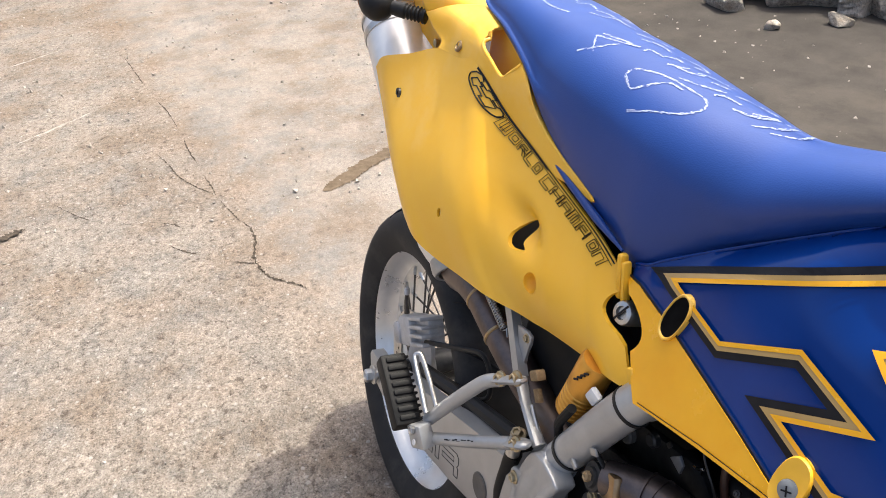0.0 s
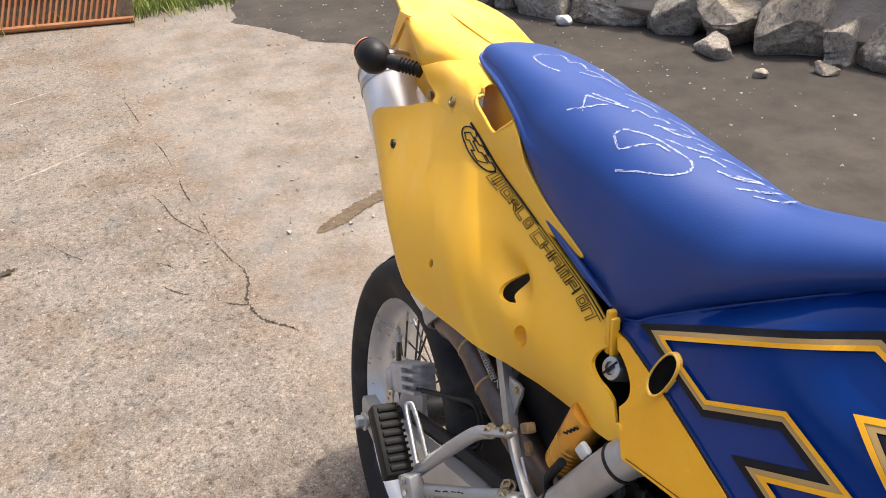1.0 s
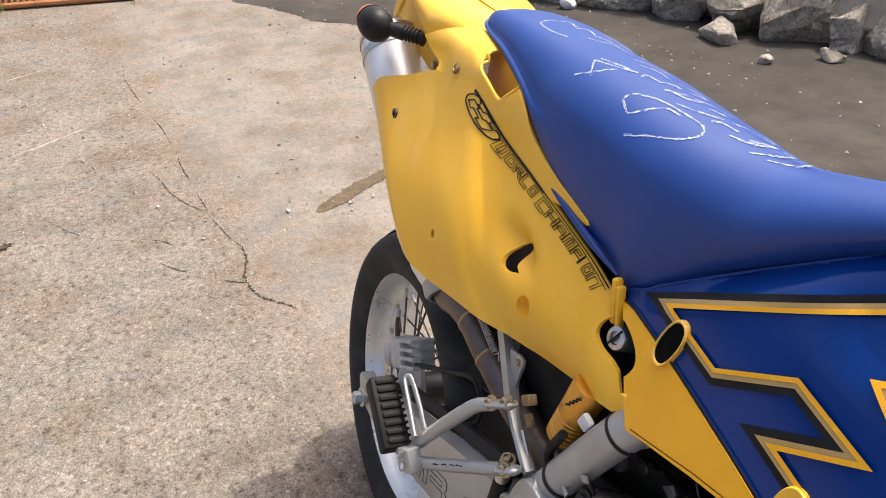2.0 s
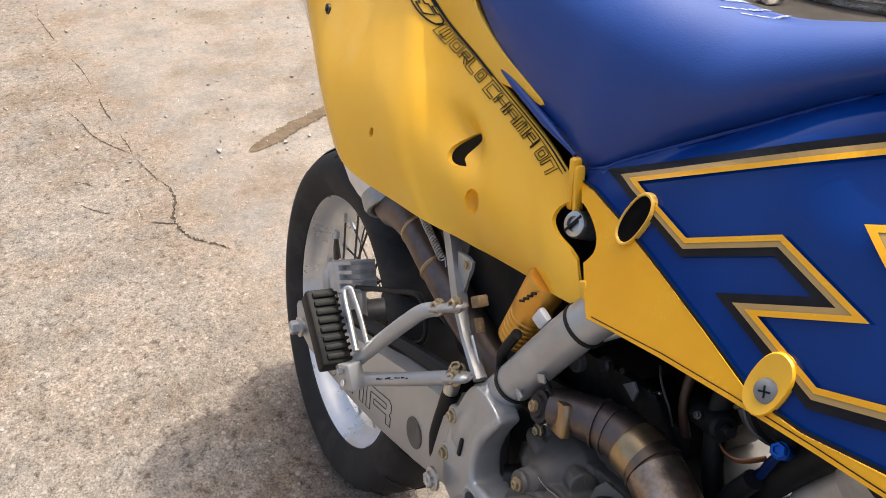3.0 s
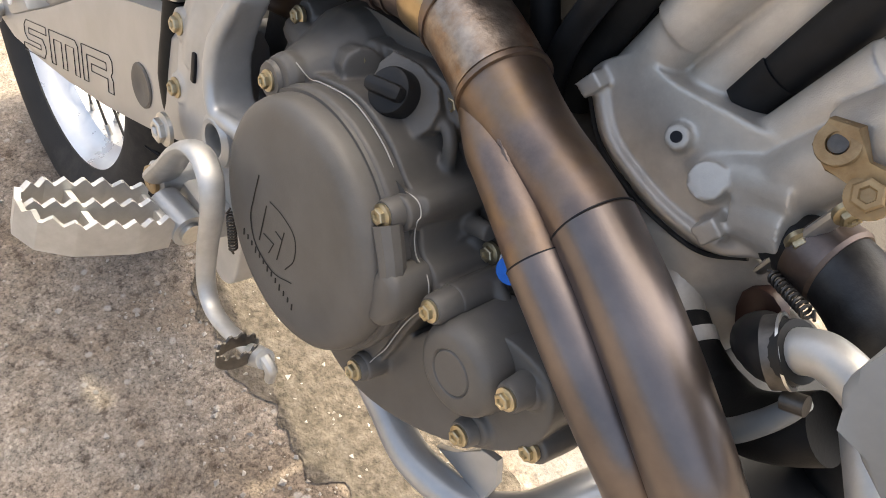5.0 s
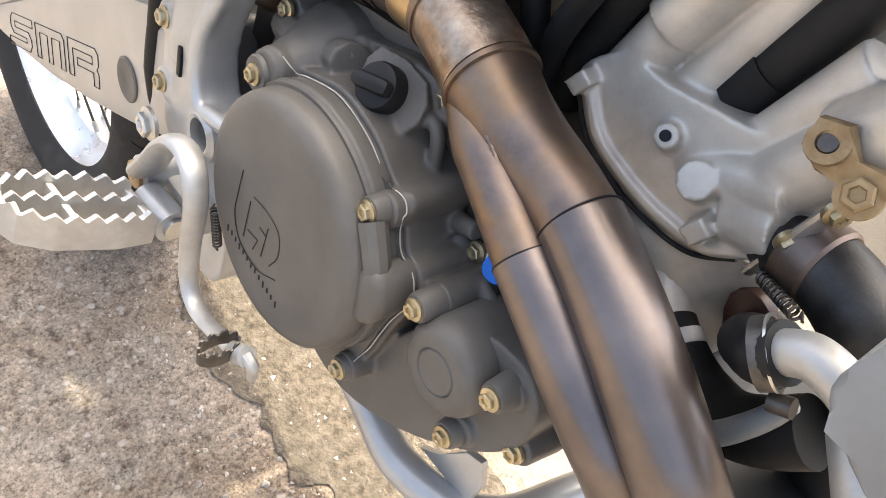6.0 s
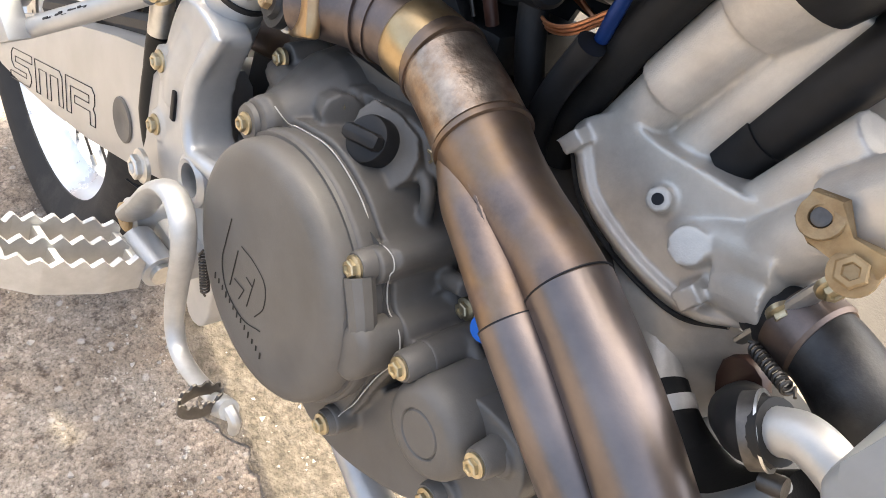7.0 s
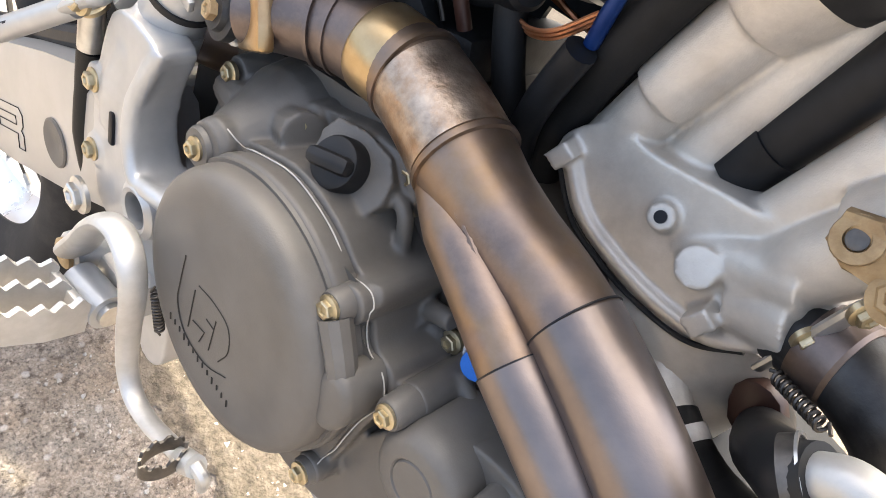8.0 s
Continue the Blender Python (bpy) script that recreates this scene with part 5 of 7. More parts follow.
    mpart("rib", tube([(0.752, -0.137, 0.262), (0.768, -0.139, 0.240), (0.772, -0.139, 0.222)], [0.009, 0.008, 0.007], 10), CASE, "", clutch)
    # badge of plain lines, groove shade put into their colour, over a row of small bars
    def engrave(loops, r, n, soft):
        bm = bmesh.new()
        for loop in loops:
            tube([(x, -0.1550, z) for x, z in loop], r, 4, n, smooth=soft, bm=bm)
        return bm
    mpart("badge", engrave(BADGE_ARCS, 0.00045, 5, True), GROOVE_SHADE, "badge shape of dark lines drawn as engraving", clutch)
    mpart("badge", engrave(BADGE_BARS, 0.00050, 5, False), GROOVE_SHADE, "", clutch)
    bm = bmesh.new()
    (xa, za), (xb, zb) = BADGE_ROW
    for k in range(13):
        x, z = xa + (xb - xa) * k / 12, za + (zb - za) * k / 12
        tube([(x, -0.1549, z), (x + 0.0006, -0.1549, z - 0.0034 - 0.0012 * (k % 3 == 0))], 0.0006, 4, smooth=False, bm=bm)
    mpart("lettering_bar", bm, GROOVE_SHADE, "small dark bars drawn as engraving", clutch)
    # water pump cover
    wm = aim((0.825, -0.104, 0.211), SIDE)
    pump = mpart("pump_cover", lathe([(-0.02, 0), (-0.02, 0.0320), (0.014, 0.0302), (0.022, 0.0285), (0.0265, 0.0258), (0.0285, 0.0220), (0.0285, 0.0150), (0.0281, 0.0146), (0.0274, 0.0140), (0.0281, 0.0134), (0.0285, 0.0130), (0.0285, 0)], 56, wm), CASE,
                 "round dark grey pump cover")
    for x, y, z in ((0.797, -0.132, 0.234), P1, P2):
        mpart("boss", lathe([(-0.02, 0), (-0.02, 0.0105), (-0.002, 0.0090), (0, 0.0080), (0, 0)], 22, aim((x, y, z), SIDE)), CASE, "", pump)
        hex_bolt("bolt", (x, y - 0.001, z), SIDE, 0.0049, pump, BRASS)
    for x, y, z in ((0.7225, -0.083, 0.3106), (0.7828, -0.0815, 0.2455), (0.8774, -0.112, 0.1883), (0.580, -0.098, 0.292), (0.654, -0.102, 0.303)):
        hex_bolt("bolt", (x, y + 0.003, z), SIDE, 0.0050, side, BRASS)
    # small blue drain fitting
    mpart("fitting", tube([(0.801, -0.076, 0.253), (0.8075, -0.089, 0.2575)], [0.0088, 0.0088], 18, smooth=False), BLUE_ALLOY, "blue anodised fitting")
    mpart("fitting_ring", tube([(0.799, -0.072, 0.252), (0.802, -0.078, 0.254)], [0.0104, 0.0104], 18, smooth=False), ALLOY)
    # oil filler with its lip and grip bar
    cap = mpart("filler_cap", lathe([(-0.008, 0), (-0.008, 0.0150), (0.003, 0.0146), (0.0055, 0.0134), (0.0066, 0.011), (0.0068, 0)], 40, om), BLACK, "black oil filler cap with a grip bar")
    mpart("grip", box((0.0270, 0.0100, 0.011), om @ pose(0, 0, 0.0085, 0, 0, 12), 0.0042), BLACK, "", cap)
    mpart("sprocket_shaft", tube([(0.560, -0.10, 0.205), (0.60, -0.04, 0.225)], 0.016, 16, smooth=False), DARK_METAL, "dark shaft")


build_engine()


def build_cylinder():
    # cylinder block, head with gasket edge, camshaft towers and bosses
    mpart("cylinder", lathe([(-0.03, 0), (-0.03, 0.062), (0.045, 0.060), (0.05, 0.058), (0.05, 0)], 48, aim((0.850, 0.035, 0.275), (0.28, 0, 0.96))), CAST, "cast aluminium engine cylinder")
    outline = [(0.764, 0.352), (0.772, 0.334), (0.788, 0.319), (0.813, 0.309), (0.842, 0.304), (0.871, 0.306), (0.893, 0.320), (0.912, 0.345), (0.908, 0.368), (0.885, 0.378), (0.850, 0.376), (0.815, 0.372), (0.785, 0.372)]
    edge = [(0.766, -0.026, 0.342), (0.788, -0.026, 0.3175), (0.813, -0.026, 0.3075), (0.842, -0.026, 0.3025), (0.871, -0.026, 0.3045), (0.893, -0.026, 0.319)]

    def bar(p, q, r0, r1):
        return tube([p, q], [r0, r1], 22, smooth=False)
    nrm = (0.1, -0.9, 0.35)
    shapes = [plate(outline, 0.10, -0.026, 0, 4), tube([(x + 0.004, -0.027, z + 0.009) for x, y, z in edge], 0.0045, 8),
              bar((0.778, -0.010, 0.345), (0.808, -0.014, 0.418), 0.0150, 0.0155), bar((0.797, -0.014, 0.394), (0.836, -0.018, 0.478), 0.0172, 0.0185),
              bar((0.815, 0.000, 0.355), (0.853, -0.004, 0.468), 0.0140, 0.0150), bar((0.820, -0.018, 0.444), (0.8345, -0.021, 0.473), 0.0205, 0.0275),
              bar((0.860, -0.010, 0.350), (0.895, -0.014, 0.428), 0.0140, 0.0150), bar((0.876, -0.018, 0.345), (0.922, -0.032, 0.415), 0.0165, 0.0190), bar((0.905, -0.026, 0.395), (0.93, -0.034, 0.43), 0.0215, 0.0225),
              bar((0.838, -0.014, 0.338), (0.900, -0.028, 0.366), 0.0115, 0.0150), bar((0.880, -0.012, 0.338), (0.908, -0.022, 0.350), 0.0225, 0.0215),
              lathe([(-0.02, 0), (-0.02, 0.0085), (0.0062, 0.0068), (0.0062, 0)], 20, aim((0.8305, -0.028, 0.3505), nrm)), lathe([(-0.02, 0), (-0.02, 0.0115), (0.008, 0.0102), (0.008, 0)], 24, aim((0.857, -0.030, 0.3425), nrm)),
              box((0.010, 0.016, 0.014), Matrix.Translation((0.772, -0.030, 0.348)) @ pose(0, 0, 0, 0, 30, 10)), box((0.011, 0.016, 0.014), Matrix.Translation((0.871, -0.032, 0.3235)) @ pose(0, 0, 0, 0, 30, 10)),
              box((0.11, 0.08, 0.10), pose(0.845, 0.06, 0.42))]
    head = casting_part("cylinder_head", shapes, CAST, "cast aluminium cylinder head with cam towers", bike, 0.0014, 3)
    mpart("gasket_edge", tube(edge, 0.0015, 8), DARK_METAL, "dark head gasket edge", head)
    plug = mpart("plug_tube", tube([(0.840, 0.002, 0.376), (0.884, -0.004, 0.480)], [0.0140, 0.0150], 24, smooth=False), BLACK, "black rubber plug tube", head)
    mpart("collar", tube([(0.8395, 0.002, 0.3755), (0.8495, 0.0005, 0.398)], [0.0152, 0.0155], 24, smooth=False), BLACK, "", plug)
    mpart("drilled_bore", lathe([(0, 0), (0, 0.0031), (0.001, 0.0031), (0.001, 0)], 16, aim((0.8312, -0.0338, 0.3527), nrm)), INK, "", head)
    mpart("intake_boot", tube([(0.8335, -0.021, 0.471), (0.842, -0.022, 0.488), (0.862, -0.024, 0.53)], [0.0285, 0.031, 0.036], 28), BLACK, "black rubber intake boot")
    mpart("outlet", tube([(0.850, -0.004, 0.288), (0.866, -0.014, 0.272), (0.8786, -0.022, 0.265), (0.892, -0.029, 0.261)], [0.018, 0.015, 0.0128, 0.0118], 20), CAST, "cast water outlet", head)
    hose = mpart("water_hose", tube([(0.884, -0.025, 0.2632), (0.894, -0.030, 0.260), (0.908, -0.034, 0.2545), (0.923, -0.037, 0.251), (0.942, -0.044, 0.256), (0.958, -0.050, 0.272), (0.972, -0.050, 0.290)], [0.0136, 0.0138, 0.0150, 0.0165, 0.0175, 0.0175, 0.0175], 22), RUBBER, "black rubber water hose")
    clamp_dir = Vector((0.016, -0.006, -0.0065))
    band = mpart("clamp_band", lathe([(-0.0042, 0.0134), (-0.0042, 0.0147), (0.0042, 0.0147), (0.0042, 0.0134)], 32, aim((0.8945, -0.0302, 0.2598), clamp_dir), closed=True), CALIPER, "grey steel hose clamp", hose)
    mpart("clamp_screw", tube([(0.893, -0.0455, 0.264), (0.8985, -0.0465, 0.2545)], 0.0036, 12, smooth=False), CALIPER, "", band)
    # red-brown plate added to keep the shaded cavity below the head dark
    mpart("cavity_fill", plate([(0.896, 0.292), (0.904, 0.302), (0.918, 0.300), (0.926, 0.284), (0.916, 0.270), (0.902, 0.274)], -0.004, -0.012, 0.003, 2), RUSTBROWN, "dark red-brown plate filling the cavity below the head")
    # corroded bracket with its stud
    br = mpart("bracket", plate([(0.8955, 0.398), (0.8955, 0.411), (0.908, 0.4145), (0.918, 0.404), (0.936, 0.408), (0.934, 0.392), (0.918, 0.394), (0.906, 0.392)], -0.052, -0.058, 0.001), RUSTY, "corroded brass coloured bracket")
    mpart("stud", lathe([(-0.004, 0), (-0.004, 0.0042), (0.0012, 0.004), (0.0016, 0.003), (0.0016, 0)], 20, aim((0.9045, -0.058, 0.4045), (0, -0.9, 0.4))), SPOKE, "", br)
    mpart("eye", lathe([(0, 0.0045), (0, 0.0095), (0.002, 0.009), (0.002, 0.0048)], 24, aim((0.9045, -0.058, 0.4045), (0, -0.9, 0.4)), closed=True), RUSTY, "", br)
    hex_bolt("bolt", (0.926, -0.058, 0.394), (0, -0.9, 0.4), 0.0070, br, RUSTY)


build_cylinder()


def build_intake():
    # dark bay under the tank: carburettor, air hoses, blue banjo bolt and hose, wires
    carb = mpart("carburettor", lathe([(-0.05, 0), (-0.05, 0.030), (-0.02, 0.032), (-0.02, 0.038), (0.02, 0.038), (0.02, 0.034), (0.05, 0.034), (0.05, 0)], 36, aim((0.735, 0.0, 0.448), (0.6, -0.35, 0.3))), BLACK, "black carburettor body")
    mpart("clamp_ring", lathe([(-0.005, 0.0385), (-0.005, 0.0405), (0.005, 0.0405), (0.005, 0.0385)], 36, aim((0.740, -0.003, 0.4505), (0.6, -0.35, 0.3)), closed=True), STEEL, "", carb)
    mpart("air_duct", tube([(0.70, 0.01, 0.435), (0.64, 0.02, 0.425), (0.57, 0.02, 0.43), (0.50, 0.02, 0.44)], [0.034, 0.036, 0.042, 0.05], 24), BLACK, "black rubber intake duct")
    mpart("airbox", box((0.26, 0.15, 0.16), pose(0.44, 0.02, 0.44), 0.03), BLACK, "black plastic airbox")
    mpart("tank_underside", box((0.34, 0.15, 0.06), pose(0.80, 0.02, 0.555, 0, -14, 0), 0.02), BLACK, "black underside of the fuel tank")
    mpart("rubber_mount", lathe([(0, 0), (0, 0.0105), (0.006, 0.0105), (0.008, 0.008), (0.008, 0)], 24, aim((0.568, -0.058, 0.362), SIDE)), CASE, "dull grey rubber mount")
    mpart("rubber_mount", lathe([(0, 0), (0, 0.008), (0.006, 0.008), (0.008, 0.006), (0.008, 0)], 24, aim((0.603, -0.058, 0.386), SIDE)), DARK_METAL, "dark rubber mount")
    ban = mpart("banjo", lathe([(-0.012, 0), (-0.012, 0.0066), (0.0, 0.0066), (0.0, 0)], 24, aim((0.7765, -0.052, 0.444), (0.1, -0.85, 0.5))), BLUE_ALLOY, "blue anodised banjo fitting")
    hex_bolt("banjo_bolt", (0.7765, -0.052, 0.444), (0.1, -0.85, 0.5), 0.0062, ban, BLUE_ALLOY, washer=False, tall=0.8)
    mpart("hose_end", tube([(0.7755, -0.049, 0.438), (0.770, -0.044, 0.420), (0.766, -0.040, 0.404)], [0.0034, 0.0040, 0.0038], 14), NAVY, "blue hose end", ban)
    mpart("oil_hose", tube([(0.766, -0.046, 0.402), (0.752, -0.040, 0.365), (0.745, -0.03, 0.335), (0.748, -0.02, 0.30)], 0.0082, 14), BLACK, "black oil hose")
    mpart("hose", tube([(0.815, -0.030, 0.490), (0.795, -0.030, 0.455), (0.772, -0.025, 0.405), (0.755, -0.015, 0.36), (0.75, -0.01, 0.32)], 0.0135, 16), RUBBER, "thick black rubber hose")
    mpart("hose", tube([(0.70, -0.02, 0.47), (0.705, -0.03, 0.42), (0.72, -0.03, 0.37), (0.74, -0.02, 0.32)], 0.009, 12), RUBBER, "black breather hose")
    mpart("hose", tube([(0.672, -0.035, 0.455), (0.676, -0.040, 0.420), (0.682, -0.040, 0.395), (0.690, -0.034, 0.372)], 0.0042, 12), RUSTBROWN, "red-brown rubber cable")
    # small fittings that catch the light in the bay, and one stand-in for daylight
    mpart("clip", box((0.006, 0.003, 0.007), pose(0.606, -0.040, 0.377, 0, 30, 0), 0.001), SPOKE, "dull steel clip")
    # bright plate, no real part: imitates daylight showing through a gap
    mpart("bracket", plate([(0.612, 0.366), (0.623, 0.378), (0.631, 0.372), (0.630, 0.360)], -0.038, -0.041, 0.0008), ALLOY, "bright metal piece standing in for daylight through the bay")
    mpart("cable_clip", tube([(0.644, -0.042, 0.386), (0.651, -0.044, 0.389), (0.656, -0.043, 0.393), (0.654, -0.040, 0.384)], 0.0016, 8), CHROME, "bright wire clip")
    mpart("cable", tube([(0.640, -0.036, 0.410), (0.650, -0.040, 0.402), (0.660, -0.041, 0.394), (0.668, -0.040, 0.386), (0.676, -0.036, 0.370)], 0.0013, 8), SPOKE, "thin steel cable")
    starter = mpart("starter_motor", lathe([(-0.03, 0), (-0.03, 0.0125), (0.014, 0.0125), (0.017, 0.010), (0.017, 0.005), (0.026, 0.0045), (0.026, 0)], 28, aim((0.708, -0.032, 0.405), (0.8, -0.3, 0.35))), BLACK, "black fitting below the carburettor")
    hex_bolt("bolt", (0.700, -0.046, 0.408), (0, -0.9, 0.4), 0.0026, starter, SPOKE, washer=True, tall=0.7)
    mpart("clip", box((0.004, 0.004, 0.012), pose(0.727, -0.040, 0.440, 0, 40, 0), 0.0012), SPOKE, "dull steel clip")
    for k in range(3):
        o = 0.0022 * k
        mpart("wire", tube([(0.715, -0.030 + o, 0.392 - o), (0.731, -0.038 + o, 0.394 - o), (0.746, -0.040 + o, 0.401 - o), (0.760, -0.034 + o, 0.416 - o)], 0.0011, 6), COPPER, "thin copper coloured wire")
    for k in range(5):
        o = 0.003 * k
        mpart("wire", tube([(0.66, 0.02 + o, 0.40 + o), (0.71, 0.03 - o, 0.385 + 0.5 * o), (0.75, 0.035 + o, 0.39 - o), (0.78, 0.02, 0.41 + o)], 0.0016, 6), COPPER, "thin copper coloured wire")
    # added dark plate in place of the shaded depth behind the pivot
    mpart("pivot_gap_fill", plate([(0.470, 0.10), (0.490, 0.300), (0.600, 0.335), (0.668, 0.330), (0.640, 0.20), (0.620, 0.10)], -0.050, -0.058, 0.003), DARK_METAL, "dark plate added to fill the gap behind the pivot")
    mpart("ecu_box", box((0.09, 0.03, 0.05), pose(0.70, -0.035, 0.495, 0, -15, 0), 0.006), BLACK, "black electrical box")
    # added black backing that keeps the bay dark, open at one gap
    bay = [(0.45, 0.62), (0.45, 0.22), (0.58, 0.24), (0.655, 0.32), (0.668, 0.372), (0.715, 0.372), (0.72, 0.33), (0.80, 0.33), (0.92, 0.45), (0.92, 0.62)]
    mpart("bay_gap_fill", plate(bay, 0.072, 0.064, 0.002), BLACK, "black plate added to darken gaps in the engine bay")
    # added black plate, gives the panel's openings a shaded interior
    mpart("vent_dark_fill", plate([(0.02, 0.60), (0.10, 0.42), (0.20, 0.33), (0.45, 0.36), (0.50, 0.45), (0.50, 0.60)], -0.030, -0.036, 0.002), BLACK, "black plate added to darken the vent opening")
    # dark filler added for the shade between frame and engine
    mpart("engine_gap_fill", plate([(0.50, 0.20), (0.51, 0.34), (0.64, 0.375), (0.70, 0.33), (0.62, 0.22)], -0.018, -0.028, 0.003), DARK_METAL, "dark plate added to fill the gap beside the engine")
    mpart("battery_tray", box((0.10, 0.10, 0.03), pose(0.64, 0.03, 0.34, 0, -10, 0), 0.008), DARK_METAL, "dark bracket")


build_intake()


def build_shock():
    d = Vector((0.0209, 0.0, 0.0781)).normalized()
    p0 = Vector((0.508, -0.092, 0.350))
    m = aim(p0, d)
    prof = [(0, 0), (0, 0.0185), (0.003, 0.0205)]
    for k in range(6):
        z = 0.006 + 0.0066 * k
        prof += [(z, 0.0205), (z + 0.0012, 0.0192), (z + 0.003, 0.0192), (z + 0.0044, 0.0205)]
    prof += [(0.048, 0.0205), (0.085, 0.0205), (0.090, 0.018), (0.090, 0)]
    can = mpart("shock_reservoir", lathe(prof, 36, m), GOLD, "gold anodised shock reservoir with turned grooves")
    bm = bmesh.new()
    for k in range(4):
        tube([p0 + d * (0.062 + 0.006 * k) + Vector((-0.001 + 0.003 * k, -0.0208, 0)), p0 + d * (0.066 + 0.006 * k) + Vector((0.004 + 0.003 * k, -0.0203, 0))], 0.0013, 4, smooth=False, bm=bm)
    mpart("label_bar", bm, INK, "small printed bars", can)
    mpart("tape", box((0.015, 0.008, 0.020), pose(0.552, -0.106, 0.409, 12, 25, 15), 0.003), WHITE_TAPE, "white tape scrap", can)
    mpart("shock_body", tube([(0.47, -0.03, 0.26), (0.53, -0.03, 0.46)], 0.035, 24, smooth=False), DARK_METAL, "dark shock absorber body")
    mpart("hose", tube([(0.535, -0.115, 0.380), (0.518, -0.112, 0.345), (0.505, -0.10, 0.318), (0.50, -0.09, 0.29)], 0.0055, 10), RUBBER, "black ribbed hose")
    mpart("mud_flap", plate([(0.33, 0.23), (0.35, 0.42), (0.46, 0.43), (0.48, 0.30), (0.44, 0.22)], 0.06, -0.062, 0.02, 3), BLACK, "black plastic inner mudguard")


build_shock()



def build_cooling():
    # coolant pipe with its clamped hose, and the grey guard beside the radiator
    guard = mpart("radiator_guard", plate([(0.970, 0.372), (0.972, 0.392), (0.982, 0.43), (1.01, 0.45), (1.12, 0.45), (1.12, 0.315), (1.004, 0.349), (0.980, 0.363)], -0.090, -0.142, 0.004, 3, segs=3), GREY, "smooth grey plastic radiator guard")
    pipe = mpart("coolant_pipe", tube([(0.938, -0.083, 0.326), (0.946, -0.086, 0.336), (0.956, -0.088, 0.344), (0.972, -0.090, 0.344), (0.995, -0.09, 0.335)], 0.0098, 20), ALLOY, "bare aluminium coolant pipe")
    mpart("coolant_pipe", tube([(0.985, -0.070, 0.318), (0.995, -0.078, 0.312), (1.01, -0.085, 0.300), (1.03, -0.09, 0.29)], 0.012, 18), ALLOY, "bare aluminium coolant pipe")
    mpart("coolant_hose", tube([(0.947, -0.0865, 0.337), (0.940, -0.084, 0.328), (0.932, -0.070, 0.318), (0.925, -0.045, 0.300), (0.92, -0.01, 0.28), (0.915, 0.03, 0.26)], [0.0135, 0.0140, 0.0140, 0.0140, 0.014, 0.014], 22), BLACK, "black rubber coolant hose")
    d = Vector((0.010, 0.004, 0.010))
    cl = mpart("hose_clamp", lathe([(-0.0036, 0.0138), (-0.0036, 0.0160), (0.0036, 0.0160), (0.0036, 0.0138)], 36, aim((0.9405, -0.0842, 0.3285), d), closed=True), SPOKE, "slotted steel hose clamp")
    mpart("clamp_edge", lathe([(0.0030, 0.0150), (0.0030, 0.0166), (0.0042, 0.0166), (0.0042, 0.0150)], 36, aim((0.9405, -0.0842, 0.3285), d), closed=True), STEEL, "", cl)
    mpart("clamp_screw", tube([(0.962, -0.079, 0.313), (0.953, -0.079, 0.308)], 0.0048, 12, smooth=False), SPOKE, "", cl)
    mpart("lower_pipe", tube([(0.960, -0.072, 0.309), (0.957, -0.070, 0.298), (0.952, -0.068, 0.282), (0.943, -0.066, 0.262), (0.930, -0.06, 0.246), (0.91, -0.05, 0.235)], [0.004, 0.0055, 0.006, 0.0065, 0.0065, 0.0065], 16), GREY, "grey rubber overflow hose")
    mpart("lower_bracket", box((0.14, 0.20, 0.006), pose(0.945, 0.02, 0.215, 0, 12, 0), 0.002), BLACK, "dark bracket below the cylinder")


build_cooling()

# bodywork


def shroud_y(x, z):
    """The shroud's outer face: flat below, rolling in towards the seat and the tank's nose."""
    y = -0.1555 - 0.1068 * x + 0.2478 * z - 0.0036 * max(0.0, 1 - ((x - 0.74) / 0.22) ** 2)
    e = 0.557 + (x - 0.543) * 0.767 - z
    roll = max(0.0, min(1.0, 1 - e / 0.032)) ** 1.6 * max(0.0, min(1.0, (x - 0.55) / 0.07))
    nose = max(0.0, min(1.0, (x - 0.69) / 0.07)) * max(0.0, min(1.0, (z - 0.615) / 0.06))
    return y + 0.020 * roll + 0.016 * nose * nose * (3 - 2 * nose)


def on_shroud(x, z, h=0.0):
    n = Vector((0.098, -0.917, 0.228)).normalized()
    p = Vector((x, shroud_y(x, z), z)) + n * h
    return p


def sheet(name, outline, h, thick, material, label="", parent=None, grid=0.012):
    """A thin piece that follows the tank shroud, with a small edge."""
    bm = bmesh.new()
    f = bm.faces.new([bm.verts.new((x, 0, z)) for x, z in outline])
    xs, zs = [p[0] for p in outline], [p[1] for p in outline]
    for lo, hi, nrm in ((min(xs), max(xs), (1, 0, 0)), (min(zs), max(zs), (0, 0, 1))):
        k = lo + grid
        while k < hi:
            co = (k, 0, 0) if nrm[0] else (0, 0, k)
            bmesh.ops.bisect_plane(bm, geom=list(bm.verts) + list(bm.edges) + list(bm.faces), plane_co=co, plane_no=nrm)
            k += grid
    for v in bm.verts:
        v.co = on_shroud(v.co.x, v.co.z, h)
    ob = mpart(name, bm, material, label, parent)
    if ob.data.polygons[0].normal.y > 0:
        ob.data.flip_normals()
    return solid(ob, thick, -1.0)


def stripe(pts, half, off):
    """Outline of an angular stripe along pts, shifted sideways by off."""
    def shifted(d):
        out = []
        for i, p in enumerate(pts):
            p = Vector(p)
            dirs = []
            if i:
                dirs.append((p - Vector(pts[i - 1])).normalized())
            if i < len(pts) - 1:
                dirs.append((Vector(pts[i + 1]) - p).normalized())
            ns = [Vector((-q.y, q.x)) for q in dirs]
            n = sum(ns, Vector((0, 0)))
            n.normalize()
            k = min(3.2, 1.0 / max(0.25, n.dot(ns[0])))
            q = p + n * d * k
            out.append((q.x, q.y))
        return out
    return shifted(off + half), shifted(off - half)


